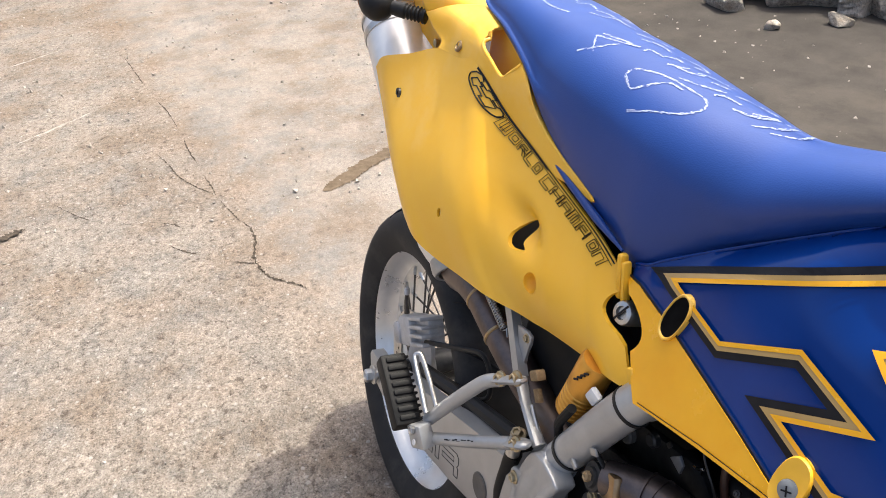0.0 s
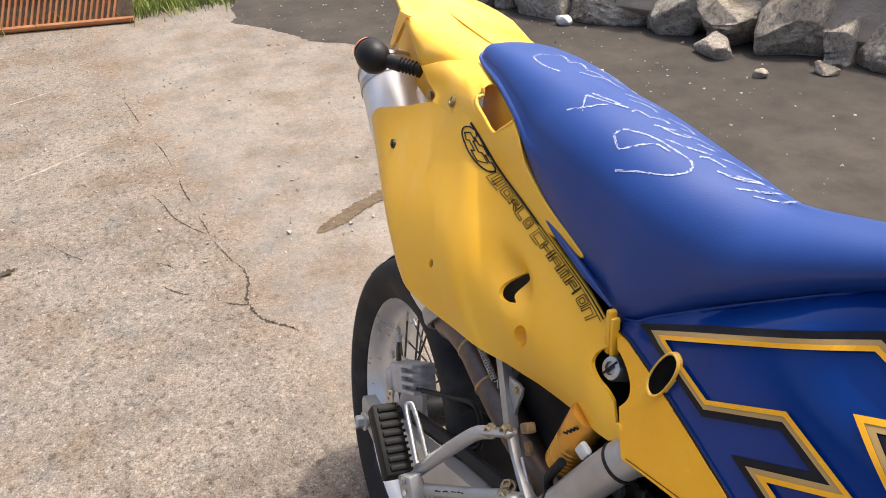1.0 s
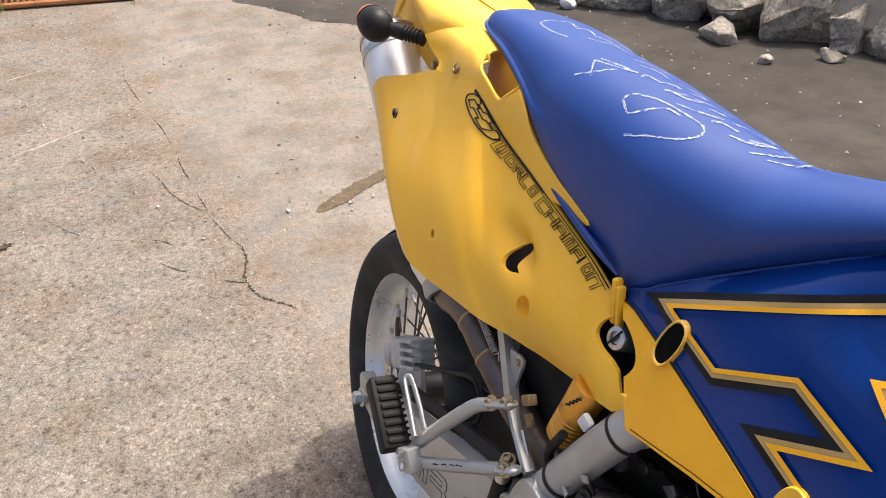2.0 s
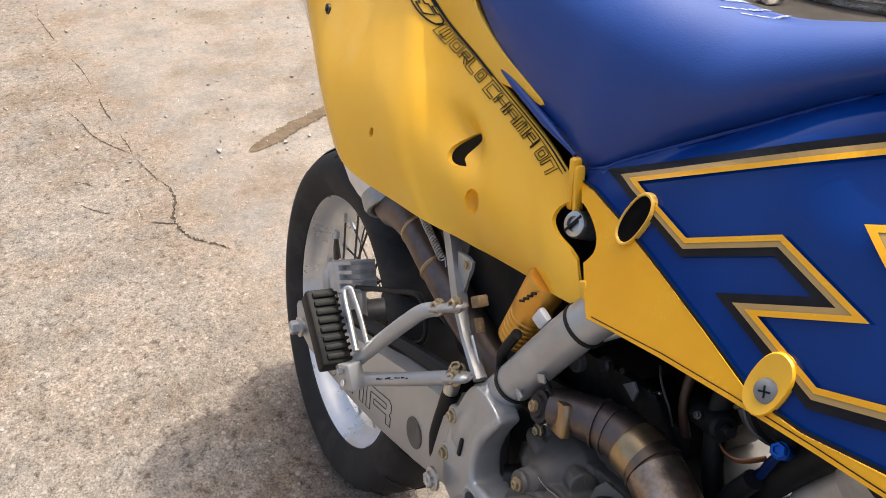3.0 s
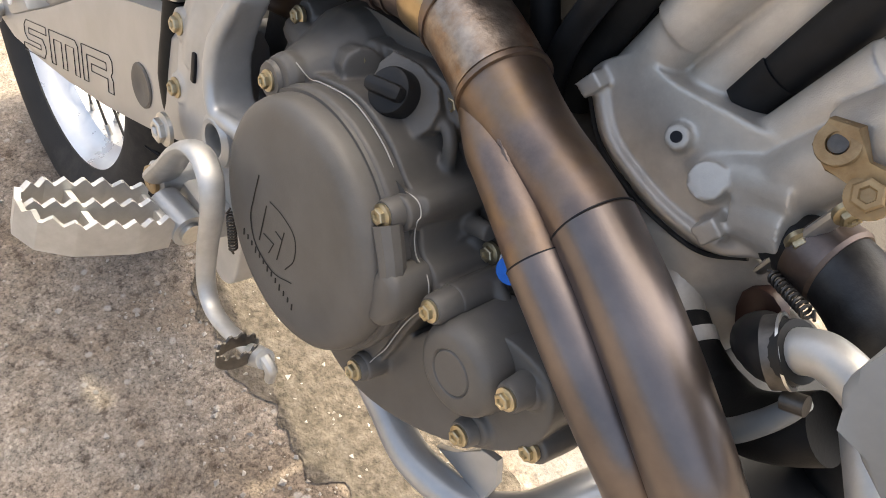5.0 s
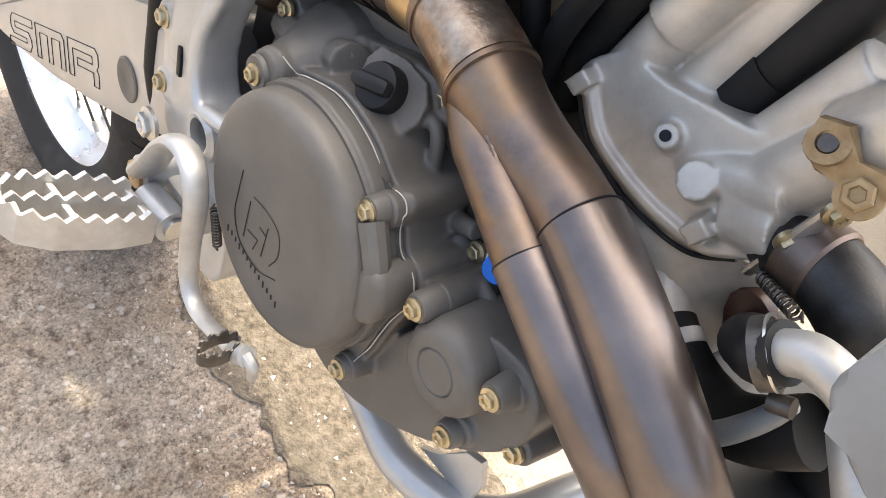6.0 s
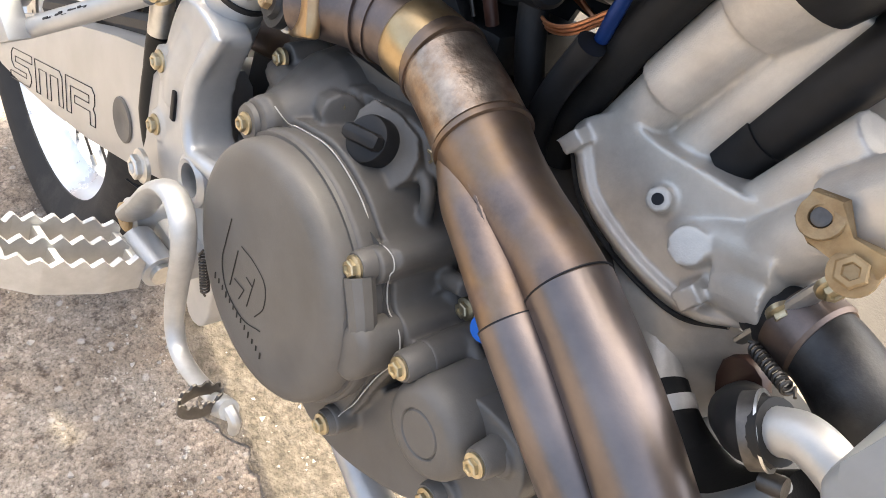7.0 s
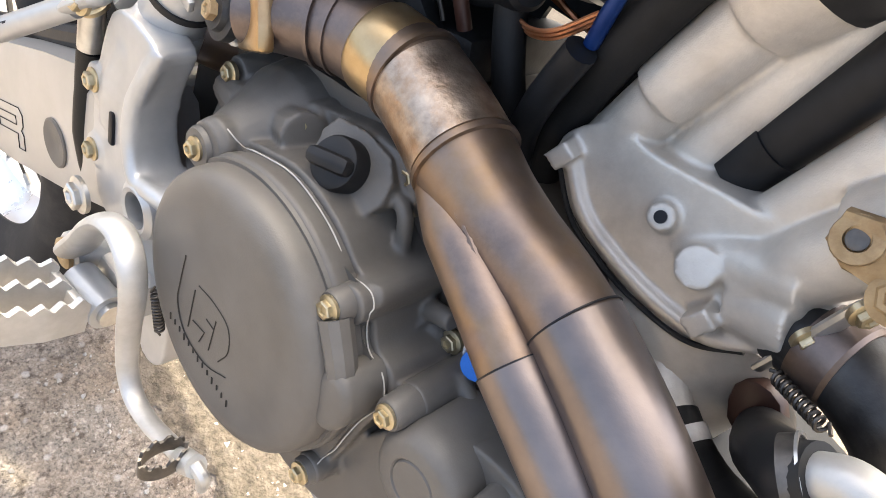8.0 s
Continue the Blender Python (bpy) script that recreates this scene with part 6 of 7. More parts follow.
def stripe_part(name, pts, half, off, h, material, parent, label=""):
    a, b = stripe(pts, half, off)
    bm = bmesh.new()
    rows = []
    for i in range(len(pts) - 1):
        n = 24
        for k in range(n + (1 if i == len(pts) - 2 else 0)):
            t = k / n
            rows.append([bm.verts.new(on_shroud(u[i][0] + (u[i + 1][0] - u[i][0]) * t, u[i][1] + (u[i + 1][1] - u[i][1]) * t, h)) for u in (a, b)])
    for p, q in zip(rows, rows[1:]):
        bm.faces.new((p[0], q[0], q[1], p[1]))
    return mpart(name, bm, material, label, parent, smooth=False)


def build_shroud():
    blue = [(0.522, 0.546), (0.543, 0.5575), (0.560, 0.5725), (0.605, 0.608), (0.652, 0.643), (0.700, 0.678), (0.740, 0.706), (0.82, 0.752), (0.93, 0.79), (1.0, 0.76), (1.0, 0.60), (0.95, 0.544), (0.883, 0.527), (0.830, 0.515), (0.764, 0.499), (0.700, 0.482),
            (0.640, 0.464), (0.612, 0.455), (0.604, 0.462), (0.565, 0.510), (0.530, 0.530)]
    shroud = sheet("tank_shroud", blue, 0.0, 0.004, BLUE, "glossy blue plastic tank shroud with yellow zigzag graphics", None, 0.006)
    low = [(0.524, 0.534), (0.545, 0.536), (0.600, 0.5325), (0.660, 0.526), (0.720, 0.5185), (0.777, 0.5095), (0.815, 0.5155), (0.865, 0.532), (0.91, 0.541), (0.95, 0.548), (0.952, 0.5425), (0.883, 0.5255), (0.830, 0.5135), (0.764, 0.4975), (0.700, 0.4805),
           (0.640, 0.4625), (0.613, 0.4535), (0.603, 0.461)]
    yel = sheet("lower_panel", low, 0.0025, 0.0025, YELLOW_GLOSS, "yellow lower flank of the shroud", shroud)
    edge = [(0.524, 0.536), (0.545, 0.538), (0.600, 0.5345), (0.660, 0.528), (0.720, 0.5205), (0.777, 0.5118), (0.815, 0.5178), (0.865, 0.5343), (0.95, 0.5505)]
    stripe_part("black_edge", edge, 0.0011, 0.0, 0.0032, INK, shroud, "thin black border line")
    stripe_part("black_edge", [(0.618, 0.4585), (0.700, 0.4845), (0.764, 0.5015), (0.830, 0.5172), (0.90, 0.532)], 0.0004, 0.0, 0.0034, INK, shroud)
    zig = [(0.795, 0.664), (0.756, 0.6695), (0.583, 0.5655), (0.665, 0.5575), (0.733, 0.5995), (0.807, 0.5895), (0.744, 0.5505), (0.809, 0.5415), (0.856, 0.5645), (0.93, 0.575)]
    stripe_part("graphic", zig, 0.0032, -0.0084, 0.0022, INK, shroud, "black shadow of the zigzag")
    stripe_part("graphic", zig, 0.0020, -0.0038, 0.0028, TAN, shroud, "tan band of the zigzag")
    stripe_part("graphic", zig, 0.0019, 0.0, 0.0034, YELLOW_GLOSS, shroud, "yellow zigzag line")
    wedge = [(0.86, 0.672), (0.779, 0.632), (0.835, 0.607)]
    stripe_part("graphic", wedge, 0.0022, 0.0042, 0.0028, TAN, shroud)
    stripe_part("graphic", wedge, 0.0021, 0.0, 0.0034, YELLOW_GLOSS, shroud)
    stripe_part("graphic", [(0.86, 0.655), (0.81, 0.632), (0.835, 0.620)], 0.004, -0.002, 0.0022, INK, shroud)
    rim = [on_shroud(x, z, -0.0006) for x, z in ((0.524, 0.547), (0.543, 0.5575), (0.560, 0.5725), (0.605, 0.608), (0.652, 0.643), (0.700, 0.678), (0.740, 0.706), (0.80, 0.740))]
    mpart("shroud_rim", tube(rim, 0.0017, 8), BLUE, "", shroud)
    hollow = [(0.517, 0.493), (0.516, 0.506), (0.526, 0.518), (0.541, 0.522), (0.562, 0.5175), (0.578, 0.509), (0.583, 0.498), (0.576, 0.483), (0.565, 0.476), (0.548, 0.481), (0.530, 0.485)]
    for ob in (shroud, yel):
        cut(ob, [plate(hollow, -0.25, 0.0, 0, 3)])
    for p in yel.data.polygons:
        p.use_smooth = False
    n = Vector((0.098, -0.917, 0.228)).normalized()
    # flanged oblong washer and bolt
    def oblong(cx, cz, a, b, ang, k=28):
        out = []
        for i in range(k):
            t = 2 * math.pi * i / k
            e = 0.86
            u, v = a * math.copysign(abs(math.cos(t)) ** e, math.cos(t)), b * math.copysign(abs(math.sin(t)) ** e, math.sin(t))
            out.append((cx + u * math.cos(ang) - v * math.sin(ang), cz + u * math.sin(ang) + v * math.cos(ang)))
        return out
    def collar(name, cx, cz, a, b, ang, rings, material, label, closed=True):
        bm = bmesh.new()
        loops = []
        for s, h in rings:
            loops.append([bm.verts.new(on_shroud(x, z, h)) for x, z in oblong(cx, cz, a * s, b * s, ang)])
        for p, q in zip(loops, loops[1:]):
            for i in range(len(p)):
                j = (i + 1) % len(p)
                bm.faces.new((p[i], p[j], q[j], q[i]))
        if closed:
            bm.faces.new(loops[-1])
        return mpart(name, bm, material, label, shroud)
    collar("oblong_washer", 0.7825, 0.5245, 0.0142, 0.0218, radians(-4), ((1.0, 0.0), (1.0, 0.0046), (0.95, 0.0060), (0.86, 0.0058), (0.6, 0.0042), (0.4, 0.0039)), YELLOW, "yellow dished oblong washer")
    c = on_shroud(0.7845, 0.5205, 0.0036)
    bolt = mpart("shroud_bolt", lathe([(0, 0), (0, 0.0085), (0.0018, 0.0080), (0.0030, 0.006), (0.0034, 0.0035), (0.0034, 0)], 28, aim(c, n)), GREY, "round headed grey steel bolt", shroud)
    mpart("bolt_slot", box((0.008, 0.0012, 0.0016), aim(c + n * 0.0030, n) @ pose(0, 0, 0, 0, 0, 25)), INK, "", shroud)
    mpart("bolt_slot", box((0.0012, 0.008, 0.0016), aim(c + n * 0.0030, n) @ pose(0, 0, 0, 0, 0, 25)), INK, "", shroud)
    # oval duct, its unlit depth painted as a shallow near-black cup
    collar("oval_duct", 0.6085, 0.5435, 0.0134, 0.0240, radians(-12), ((1.02, -0.001), (1.0, 0.0048), (0.96, 0.0062), (0.91, 0.0062), (0.87, 0.0052), (0.84, 0.0036)), YELLOW, "yellow oval air duct", False)
    collar("duct_bore", 0.6085, 0.5435, 0.0134, 0.0240, radians(-12), ((0.875, 0.0046), (0.6, 0.0037), (0.3, 0.0036)), BORE, "near-black cup painted as an unlit bore")
    return shroud


shroud = build_shroud()


# tail panel, lofted between its upper and lower edges
TOP = [(-0.123, -0.135, 0.535), (-0.092, -0.135, 0.561), (-0.009, -0.125, 0.591), (0.064, -0.112, 0.621), (0.125, -0.108, 0.627), (0.173, -0.104, 0.634), (0.257, -0.094, 0.600), (0.326, -0.091, 0.584),
       (0.375, -0.088, 0.571), (0.428, -0.086, 0.559), (0.470, -0.083, 0.5475), (0.507, -0.079, 0.532)]
LOW = [(0.115, -0.155, 0.389), (0.181, -0.165, 0.392), (0.231, -0.156, 0.391), (0.294, -0.145, 0.398), (0.344, -0.137, 0.4035), (0.367, -0.124, 0.402), (0.388, -0.112, 0.402), (0.414, -0.102, 0.403),
       (0.442, -0.095, 0.407), (0.507, -0.093, 0.422), (0.553, -0.100, 0.435), (0.592, -0.099, 0.446)]


def panel_point(u, v, tops, lows):
    k = u * (len(tops) - 1)
    i = min(int(k), len(tops) - 2)
    a, b = tops[i].lerp(tops[i + 1], k - i), lows[i].lerp(lows[i + 1], k - i)
    p = a.lerp(b, v)
    full = math.sin(math.pi * v ** 1.5) if 0 < v < 1 else 0.0
    fat = float(np.interp(u, (0.0, 0.1, 0.3, 0.62, 0.76, 0.86, 1.0), (0.004, 0.012, 0.022, 0.026, 0.024, 0.010, 0.002)))
    p.y -= fat * full
    # scooped hollow about the vent, dying out towards the front
    p.y += 0.022 * math.exp(-((u - 0.645) / 0.065) ** 2 - ((v - 0.44) / 0.11) ** 2)
    p.y += 0.0012 * math.exp(-((u - 0.33) / 0.10) ** 2 - ((v - 0.35) / 0.2) ** 2)
    return p


# angular capitals, each a few strokes on a grid one unit high
GLYPHS = {"W": ("00 04 44 40", "20 24"), "O": ("o",), "R": ("04 00 40 42 02", "22 44"), "L": ("00 04 44",), "D": ("o",), "C": ("40 00 04 44",), "H": ("00 04", "02 42", "40 44"),
          "A": ("04 00 40 44", "02 42"), "M": ("04 00 40 44", "20 24"), "P": ("04 00 40 42 02",), "I": ("00 04",), "N": ("04 00 40 44",)}


def build_tail_panel():
    tops, lows = spline(TOP, 10), spline(LOW, 10)
    bm = bmesh.new()
    nu, nv = 132, 44
    grid = [[bm.verts.new(panel_point(i / nu, j / nv, tops, lows)) for j in range(nv + 1)] for i in range(nu + 1)]
    for a, b in zip(grid, grid[1:]):
        for j in range(nv):
            bm.faces.new((a[j], b[j], b[j + 1], a[j + 1]))
    panel = mpart("side_panel", bm, YELLOW, "scuffed yellow plastic rear side panel", angle=60)
    mid = panel.data.polygons[len(panel.data.polygons) // 2]
    if mid.normal.y > 0:
        panel.data.flip_normals()
    solid(panel, 0.004, -1.0)

    def bore(p, r, sx=1.0, ang=0.0, n=28):
        m = aim(p, (0, -1, 0.0)) @ Matrix.Rotation(ang, 4, "Z") @ Matrix.Diagonal((sx, 1, 1, 1))
        return lathe([(-0.06, 0), (-0.06, r), (0.06, r), (0.06, 0)], n, m)
    cres = [(0.3745, 0.5168), (0.366, 0.5125), (0.358, 0.5065), (0.3535, 0.498), (0.3527, 0.4895), (0.3565, 0.483), (0.3625, 0.4792), (0.372, 0.479), (0.382, 0.483), (0.374, 0.4865), (0.3705, 0.4915), (0.3695, 0.499), (0.371, 0.508)]
    notch = [(0.517, 0.493), (0.516, 0.506), (0.526, 0.518), (0.541, 0.522), (0.562, 0.5175), (0.578, 0.509), (0.583, 0.498), (0.576, 0.483), (0.565, 0.476), (0.548, 0.481), (0.530, 0.485)]
    hit, spot, _, _ = panel.ray_cast(Vector((0.413, -0.4, 0.459)), Vector((0, 1, 0)))
    dimple_y = spot.y + 0.0012
    cut(panel, [bore((0.230, -0.15, 0.4555), 0.0062, 0.75), bore((0.007, -0.15, 0.536), 0.0060, 0.75), bore((0.413, -0.115, 0.459), 0.0125, 0.9),
                plate(cres, -0.25, 0.0, 0, 2), plate(notch, -0.25, 0.0, 0, 3)])
    for p in panel.data.polygons:
        p.use_smooth = True
    panel.data.set_sharp_from_angle(angle=radians(50))
    for x, y, z, r in ((0.230, -0.140, 0.4555, 0.0085), (0.007, -0.140, 0.536, 0.0085)):
        mpart("stud", lathe([(0, 0), (0, r), (0.003, r), (0.003, r * 0.4), (0, r * 0.3)], 18, aim((x, y, z), SIDE)), DARK_METAL, "", panel)
    mpart("recess", lathe([(0.0, 0.0127), (-0.006, 0.0115), (-0.011, 0.008), (-0.012, 0.0)], 24, aim((0.413, dimple_y, 0.459), SIDE) @ Matrix.Diagonal((0.9, 1, 1, 1))), YELLOW, "yellow recess", panel)
    # black plate added behind the vent, inner shade put into its colour
    mpart("liner", plate([(0.34, 0.46), (0.40, 0.46), (0.40, 0.53), (0.34, 0.53)], -0.060, -0.066, 0.002), BLACK, "", panel)
    # bolt in its dark recess and joining tabs
    mpart("panel_bolt", lathe([(-0.02, 0), (-0.02, 0.013), (0.004, 0.013), (0.007, 0.0115), (0.008, 0.007), (0.005, 0.006), (0.005, 0)], 28, aim((0.5375, -0.082, 0.4985), (0.1, -0.95, 0.25))), STEEL, "slotted round steel bolt", panel)
    mpart("bolt_slot", box((0.022, 0.0022, 0.003), aim((0.5375, -0.0885, 0.5003), (0.1, -0.95, 0.25)) @ pose(0, 0, 0, 0, 0, 65)), INK, "", panel)
    mpart("recess_wall", lathe([(0, 0), (0, 0.030), (0.018, 0.034)], 24, aim((0.545, -0.062, 0.492), SIDE)), BLACK, "", panel)
    mpart("tab", box((0.0085, 0.010, 0.050), pose(0.5165, -0.0825, 0.529, 8, -6, 0), 0.003), YELLOW, "", panel)
    mpart("tab", box((0.0060, 0.010, 0.044), pose(0.5255, -0.0835, 0.528, 8, -8, 0), 0.0025), YELLOW, "", panel)
    mpart("tab", box((0.010, 0.006, 0.030), pose(0.596, -0.103, 0.462, 8, -30, 0), 0.002), YELLOW, "", panel)
    # black border line along the upper edge, broad behind and thin in front
    out = Vector((0.06, -0.97, 0.22)).normalized()

    def edge_at(u, across):
        """A place on the panel's skin, across metres inwards from its upper edge."""
        p, q = panel_point(u, 0.0, tops, lows), panel_point(min(1.0, u + 0.01), 0.0, tops, lows)
        along = (q - p).normalized()
        inward = along.cross(out).normalized()
        if inward.z > 0:
            inward = -inward
        p = p + inward * across
        hit, spot, n, _ = panel.ray_cast(Vector((p.x, -0.4, p.z)), Vector((0, 1, 0)))
        return (spot if hit else p) + Vector((0, -0.0008, 0.0002))

    def band(u0, u1, lo, hi, n=50):
        bm = bmesh.new()
        rows = []
        for i in range(n + 1):
            u = u0 + (u1 - u0) * i / n
            rows.append([bm.verts.new(edge_at(u, d)) for d in (lo, hi)])
        for p, q in zip(rows, rows[1:]):
            bm.faces.new((p[0], q[0], q[1], p[1]))
        return bm
    mpart("border_line", band(0.462, 0.70, 0.0010, 0.0040), INK, "broad black line", panel, smooth=False)
    mpart("border_line", band(0.50, 0.985, 0.0048, 0.0055), INK, "thin black line", panel, smooth=False)
    mpart("border_line", band(0.70, 0.985, 0.0012, 0.0026), INK, "thin black line", panel, smooth=False)

    # outlined words along the line
    def word(text, u0, u1, near=0.0066, tall=0.0120):
        n = sum(0.45 if c == "I" else 1.0 for c in text)
        bm, pos = bmesh.new(), 0.0
        for c in text:
            wide = 0.45 if c == "I" else 1.0

            def put(gx, gy):
                u = u0 + (u1 - u0) * (pos + wide * (0.12 + 0.76 * gx) - 0.20 * gy) / n
                return edge_at(u, near + tall * gy)
            for stroke in GLYPHS[c]:
                if stroke == "o":
                    for inset in (0.0, 0.24):
                        ring = [(0.12, 0), (0.88, 0), (1, 0.12), (1, 0.88), (0.88, 1), (0.12, 1), (0, 0.88), (0, 0.12)]
                        pts = [put(0.5 + (x - 0.5) * (1 - 2 * inset), 0.5 + (y - 0.5) * (1 - 2 * inset)) for x, y in ring]
                        tube(pts + [pts[0]], 0.0005, 4, smooth=False, bm=bm)
                else:
                    path = [(int(q[0]) / 4, int(q[1]) / 4) for q in stroke.split()]
                    a, b = stripe(path, 0.13, 0.0)
                    loop = a + b[::-1]
                    tube([put(x, y) for x, y in loop + [loop[0]]], 0.0005, 4, smooth=False, bm=bm)
            pos += wide
        mpart("lettering", bm, INK, "black outlined angular words", panel)
    word("WORLD", 0.545, 0.690)
    word("CHAMPION", 0.705, 0.968)
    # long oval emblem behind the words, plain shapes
    bm = bmesh.new()

    def em(a, b):
        return edge_at(0.497 + 0.042 * a + 0.016 * b, 0.0125 - 0.0115 * b)
    for ring in ([em(math.cos(t), math.sin(t)) for t in (math.pi + 0.1 + 1.15 * math.pi * k / 24 for k in range(25))], [em(-1, 0.0), em(-0.95, 0.5), em(-0.75, 0.85)], [em(0.98, -0.1), em(0.95, 0.4), em(0.75, 0.6)]):
        tube(ring, 0.0010, 4, smooth=False, bm=bm)
    for line in (((-0.75, 0.85), (-0.45, 0.6), (-0.42, 0.35), (-0.1, 0.4), (-0.08, 0.75), (0.25, 0.75), (0.27, 0.4), (0.55, 0.4), (0.58, 0.6), (0.75, 0.6)),
                 ((-0.62, -0.45), (-0.62, 0.22), (-0.22, 0.22), (-0.22, 0.0), (0.22, 0.0), (0.22, 0.25), (0.62, 0.22), (0.62, -0.55), (0.22, -0.65), (0.22, -0.32), (-0.22, -0.32), (-0.22, -0.65), (-0.62, -0.45))):
        tube([em(*q) for q in line], 0.0009, 4, smooth=False, bm=bm)
    mpart("emblem", bm, INK, "black outlined round emblem", panel)
    return panel


panel = build_tail_panel()


def mirror_panel():
    """The far side panel, the mirror of the near one; it throws the shade under the engine."""
    tops, lows = spline(TOP, 10), spline(LOW, 10)
    bm = bmesh.new()
    grid = []
    for i in range(67):
        row = [panel_point(i / 66, j / 16, tops, lows) for j in range(17)]
        grid.append([bm.verts.new((p.x, 0.024 - p.y, p.z)) for p in row])
    for a, b in zip(grid, grid[1:]):
        for j in range(16):
            bm.faces.new((a[j], a[j + 1], b[j + 1], b[j]))
    return solid(mpart("side_panel", bm, YELLOW, "yellow plastic rear side panel of the far side", angle=50), 0.004, 0.0)


mirror_panel()


def build_tail():
    # rear mudguard and the flank that joins it to the side panel
    def inside(x, z, loop):
        odd = False
        for (x0, z0), (x1, z1) in zip(loop, loop[1:] + loop[:1]):
            if (z0 > z) != (z1 > z) and x < x0 + (x1 - x0) * (z - z0) / (z1 - z0):
                odd = not odd
        return odd

    def loft(stations, name, material, label, thick=0.004, fine=1, hole=None):
        """A skin through cross sections; faces inside the hole's outline are left out."""
        bm = bmesh.new()
        across = [spline(pts, 5 * max(1, fine // 2)) for pts in stations]
        if fine > 1:
            columns = [spline(col, fine) for col in zip(*across)]
            across = list(zip(*columns))
        rows = [[bm.verts.new(q) for q in pts] for pts in across]
        for a, b in zip(rows, rows[1:]):
            for j in range(len(a) - 1):
                quad = (a[j], b[j], b[j + 1], a[j + 1])
                if hole and inside(sum(q.co.x for q in quad) / 4, sum(q.co.z for q in quad) / 4, hole):
                    continue
                bm.faces.new(quad)
        ob = mpart(name, bm, material, label, angle=50)
        up = sum((p.normal.z for p in ob.data.polygons))
        if up < 0:
            ob.data.flip_normals()
        return solid(ob, thick, -1.0)

    def arch(x, z, w, drop, crown=0.006):
        f = w + 0.034
        return [(x, -w, z - drop), (x, -w * 0.97, z - drop * 0.45), (x, -w * 0.78, z - 0.004), (x, -w * 0.35, z + crown * 0.6), (x, 0, z + crown), (x, f * 0.35, z + crown * 0.6), (x, f * 0.78, z - 0.006), (x, f * 0.97, z - drop * 0.45), (x, f, z - drop)]
    rear = [arch(0.24, 0.678, 0.060, 0.012), arch(0.12, 0.684, 0.066, 0.014), arch(0.06, 0.688, 0.072, 0.024), arch(0.01, 0.690, 0.082, 0.034), arch(-0.047, 0.692, 0.090, 0.050), arch(-0.089, 0.694, 0.088, 0.036),
            arch(-0.130, 0.698, 0.086, 0.020), arch(-0.165, 0.702, 0.085, 0.012), arch(-0.21, 0.707, 0.077, 0.010), arch(-0.255, 0.7105, 0.067, 0.009), arch(-0.29, 0.713, 0.050, 0.008), arch(-0.315, 0.714, 0.022, 0.006)]
    guard = loft(rear, "rear_mudguard", YELLOW, "yellow plastic rear mudguard")
    mpart("spine", tube([(0.10, 0.012, 0.692), (0.0, 0.012, 0.6975), (-0.15, 0.010, 0.706), (-0.29, 0.008, 0.719)], [0.010, 0.024, 0.022, 0.010], 14, flat=0.12), YELLOW, "", guard)
    # flank: from the mudguard's edge down to the panel's upper edge, with the grab recess
    flank = [
        [(-0.047, -0.0905, 0.642), (0.003, -0.097, 0.632), (0.056, -0.106, 0.630), (0.064, -0.112, 0.621)],
        [(0.023, -0.085, 0.669), (0.067, -0.098, 0.663), (0.108, -0.106, 0.648), (0.125, -0.108, 0.627)],
        [(0.059, -0.075, 0.680), (0.121, -0.095, 0.671), (0.157, -0.102, 0.655), (0.173, -0.104, 0.634)],
        [(0.097, -0.065, 0.687), (0.151, -0.086, 0.675), (0.201, -0.098, 0.647), (0.219, -0.099, 0.616)],
        [(0.156, -0.068, 0.680), (0.226, -0.086, 0.667), (0.256, -0.093, 0.641), (0.257, -0.094, 0.600)],
        [(0.241, -0.078, 0.664), (0.276, -0.090, 0.649), (0.292, -0.092, 0.619), (0.297, -0.092, 0.590)],
        [(0.280, -0.082, 0.638), (0.312, -0.0905, 0.622), (0.327, -0.091, 0.607), (0.326, -0.091, 0.584)],
        [(0.315, -0.084, 0.618), (0.345, -0.090, 0.607), (0.357, -0.090, 0.594), (0.352, -0.0895, 0.577)],
        [(0.368, -0.085, 0.599), (0.383, -0.0885, 0.595), (0.386, -0.0885, 0.588), (0.375, -0.088, 0.571)],
        [(0.410, -0.085, 0.589), (0.417, -0.087, 0.586), (0.416, -0.087, 0.582), (0.408, -0.087, 0.574)],
        [(0.444, -0.084, 0.5795), (0.448, -0.0855, 0.578), (0.447, -0.0855, 0.576), (0.444, -0.085, 0.574)]]
    loft([[(x, 0.024 - y, z) for x, y, z in pts] for pts in flank], "tail_flank", YELLOW, "yellow plastic tail flank of the far side")
    recess = [(0.164, 0.672), (0.172, 0.656), (0.197, 0.645), (0.226, 0.634), (0.240, 0.643), (0.256, 0.659), (0.252, 0.700), (0.20, 0.710), (0.172, 0.690)]
    outline = [(q.x, q.z) for q in closed_spline([(x, 0, z) for x, z in recess], 4)]
    fl = loft(flank, "tail_flank", YELLOW, "yellow plastic tail flank with a grab recess", fine=18, hole=outline)
    line = []
    for q in spline([(x, 0, z) for x, z in recess[:6]], 6):
        hit, spot, n, _ = fl.ray_cast(Vector((q.x + 0.002, -0.3, q.z - 0.0035)), Vector((0, 1, 0)))
        line.append((q.x, (spot.y if hit else -0.09) + 0.0025, q.z))
    mpart("recess_lip", tube(line, 0.0026, 10, smooth=False, flat=1.0), YELLOW, "", fl)
    mpart("recess_floor", box((0.15, 0.006, 0.10), pose(0.20, -0.062, 0.638), 0.002), YELLOW, "yellow floor of the grab recess", fl)
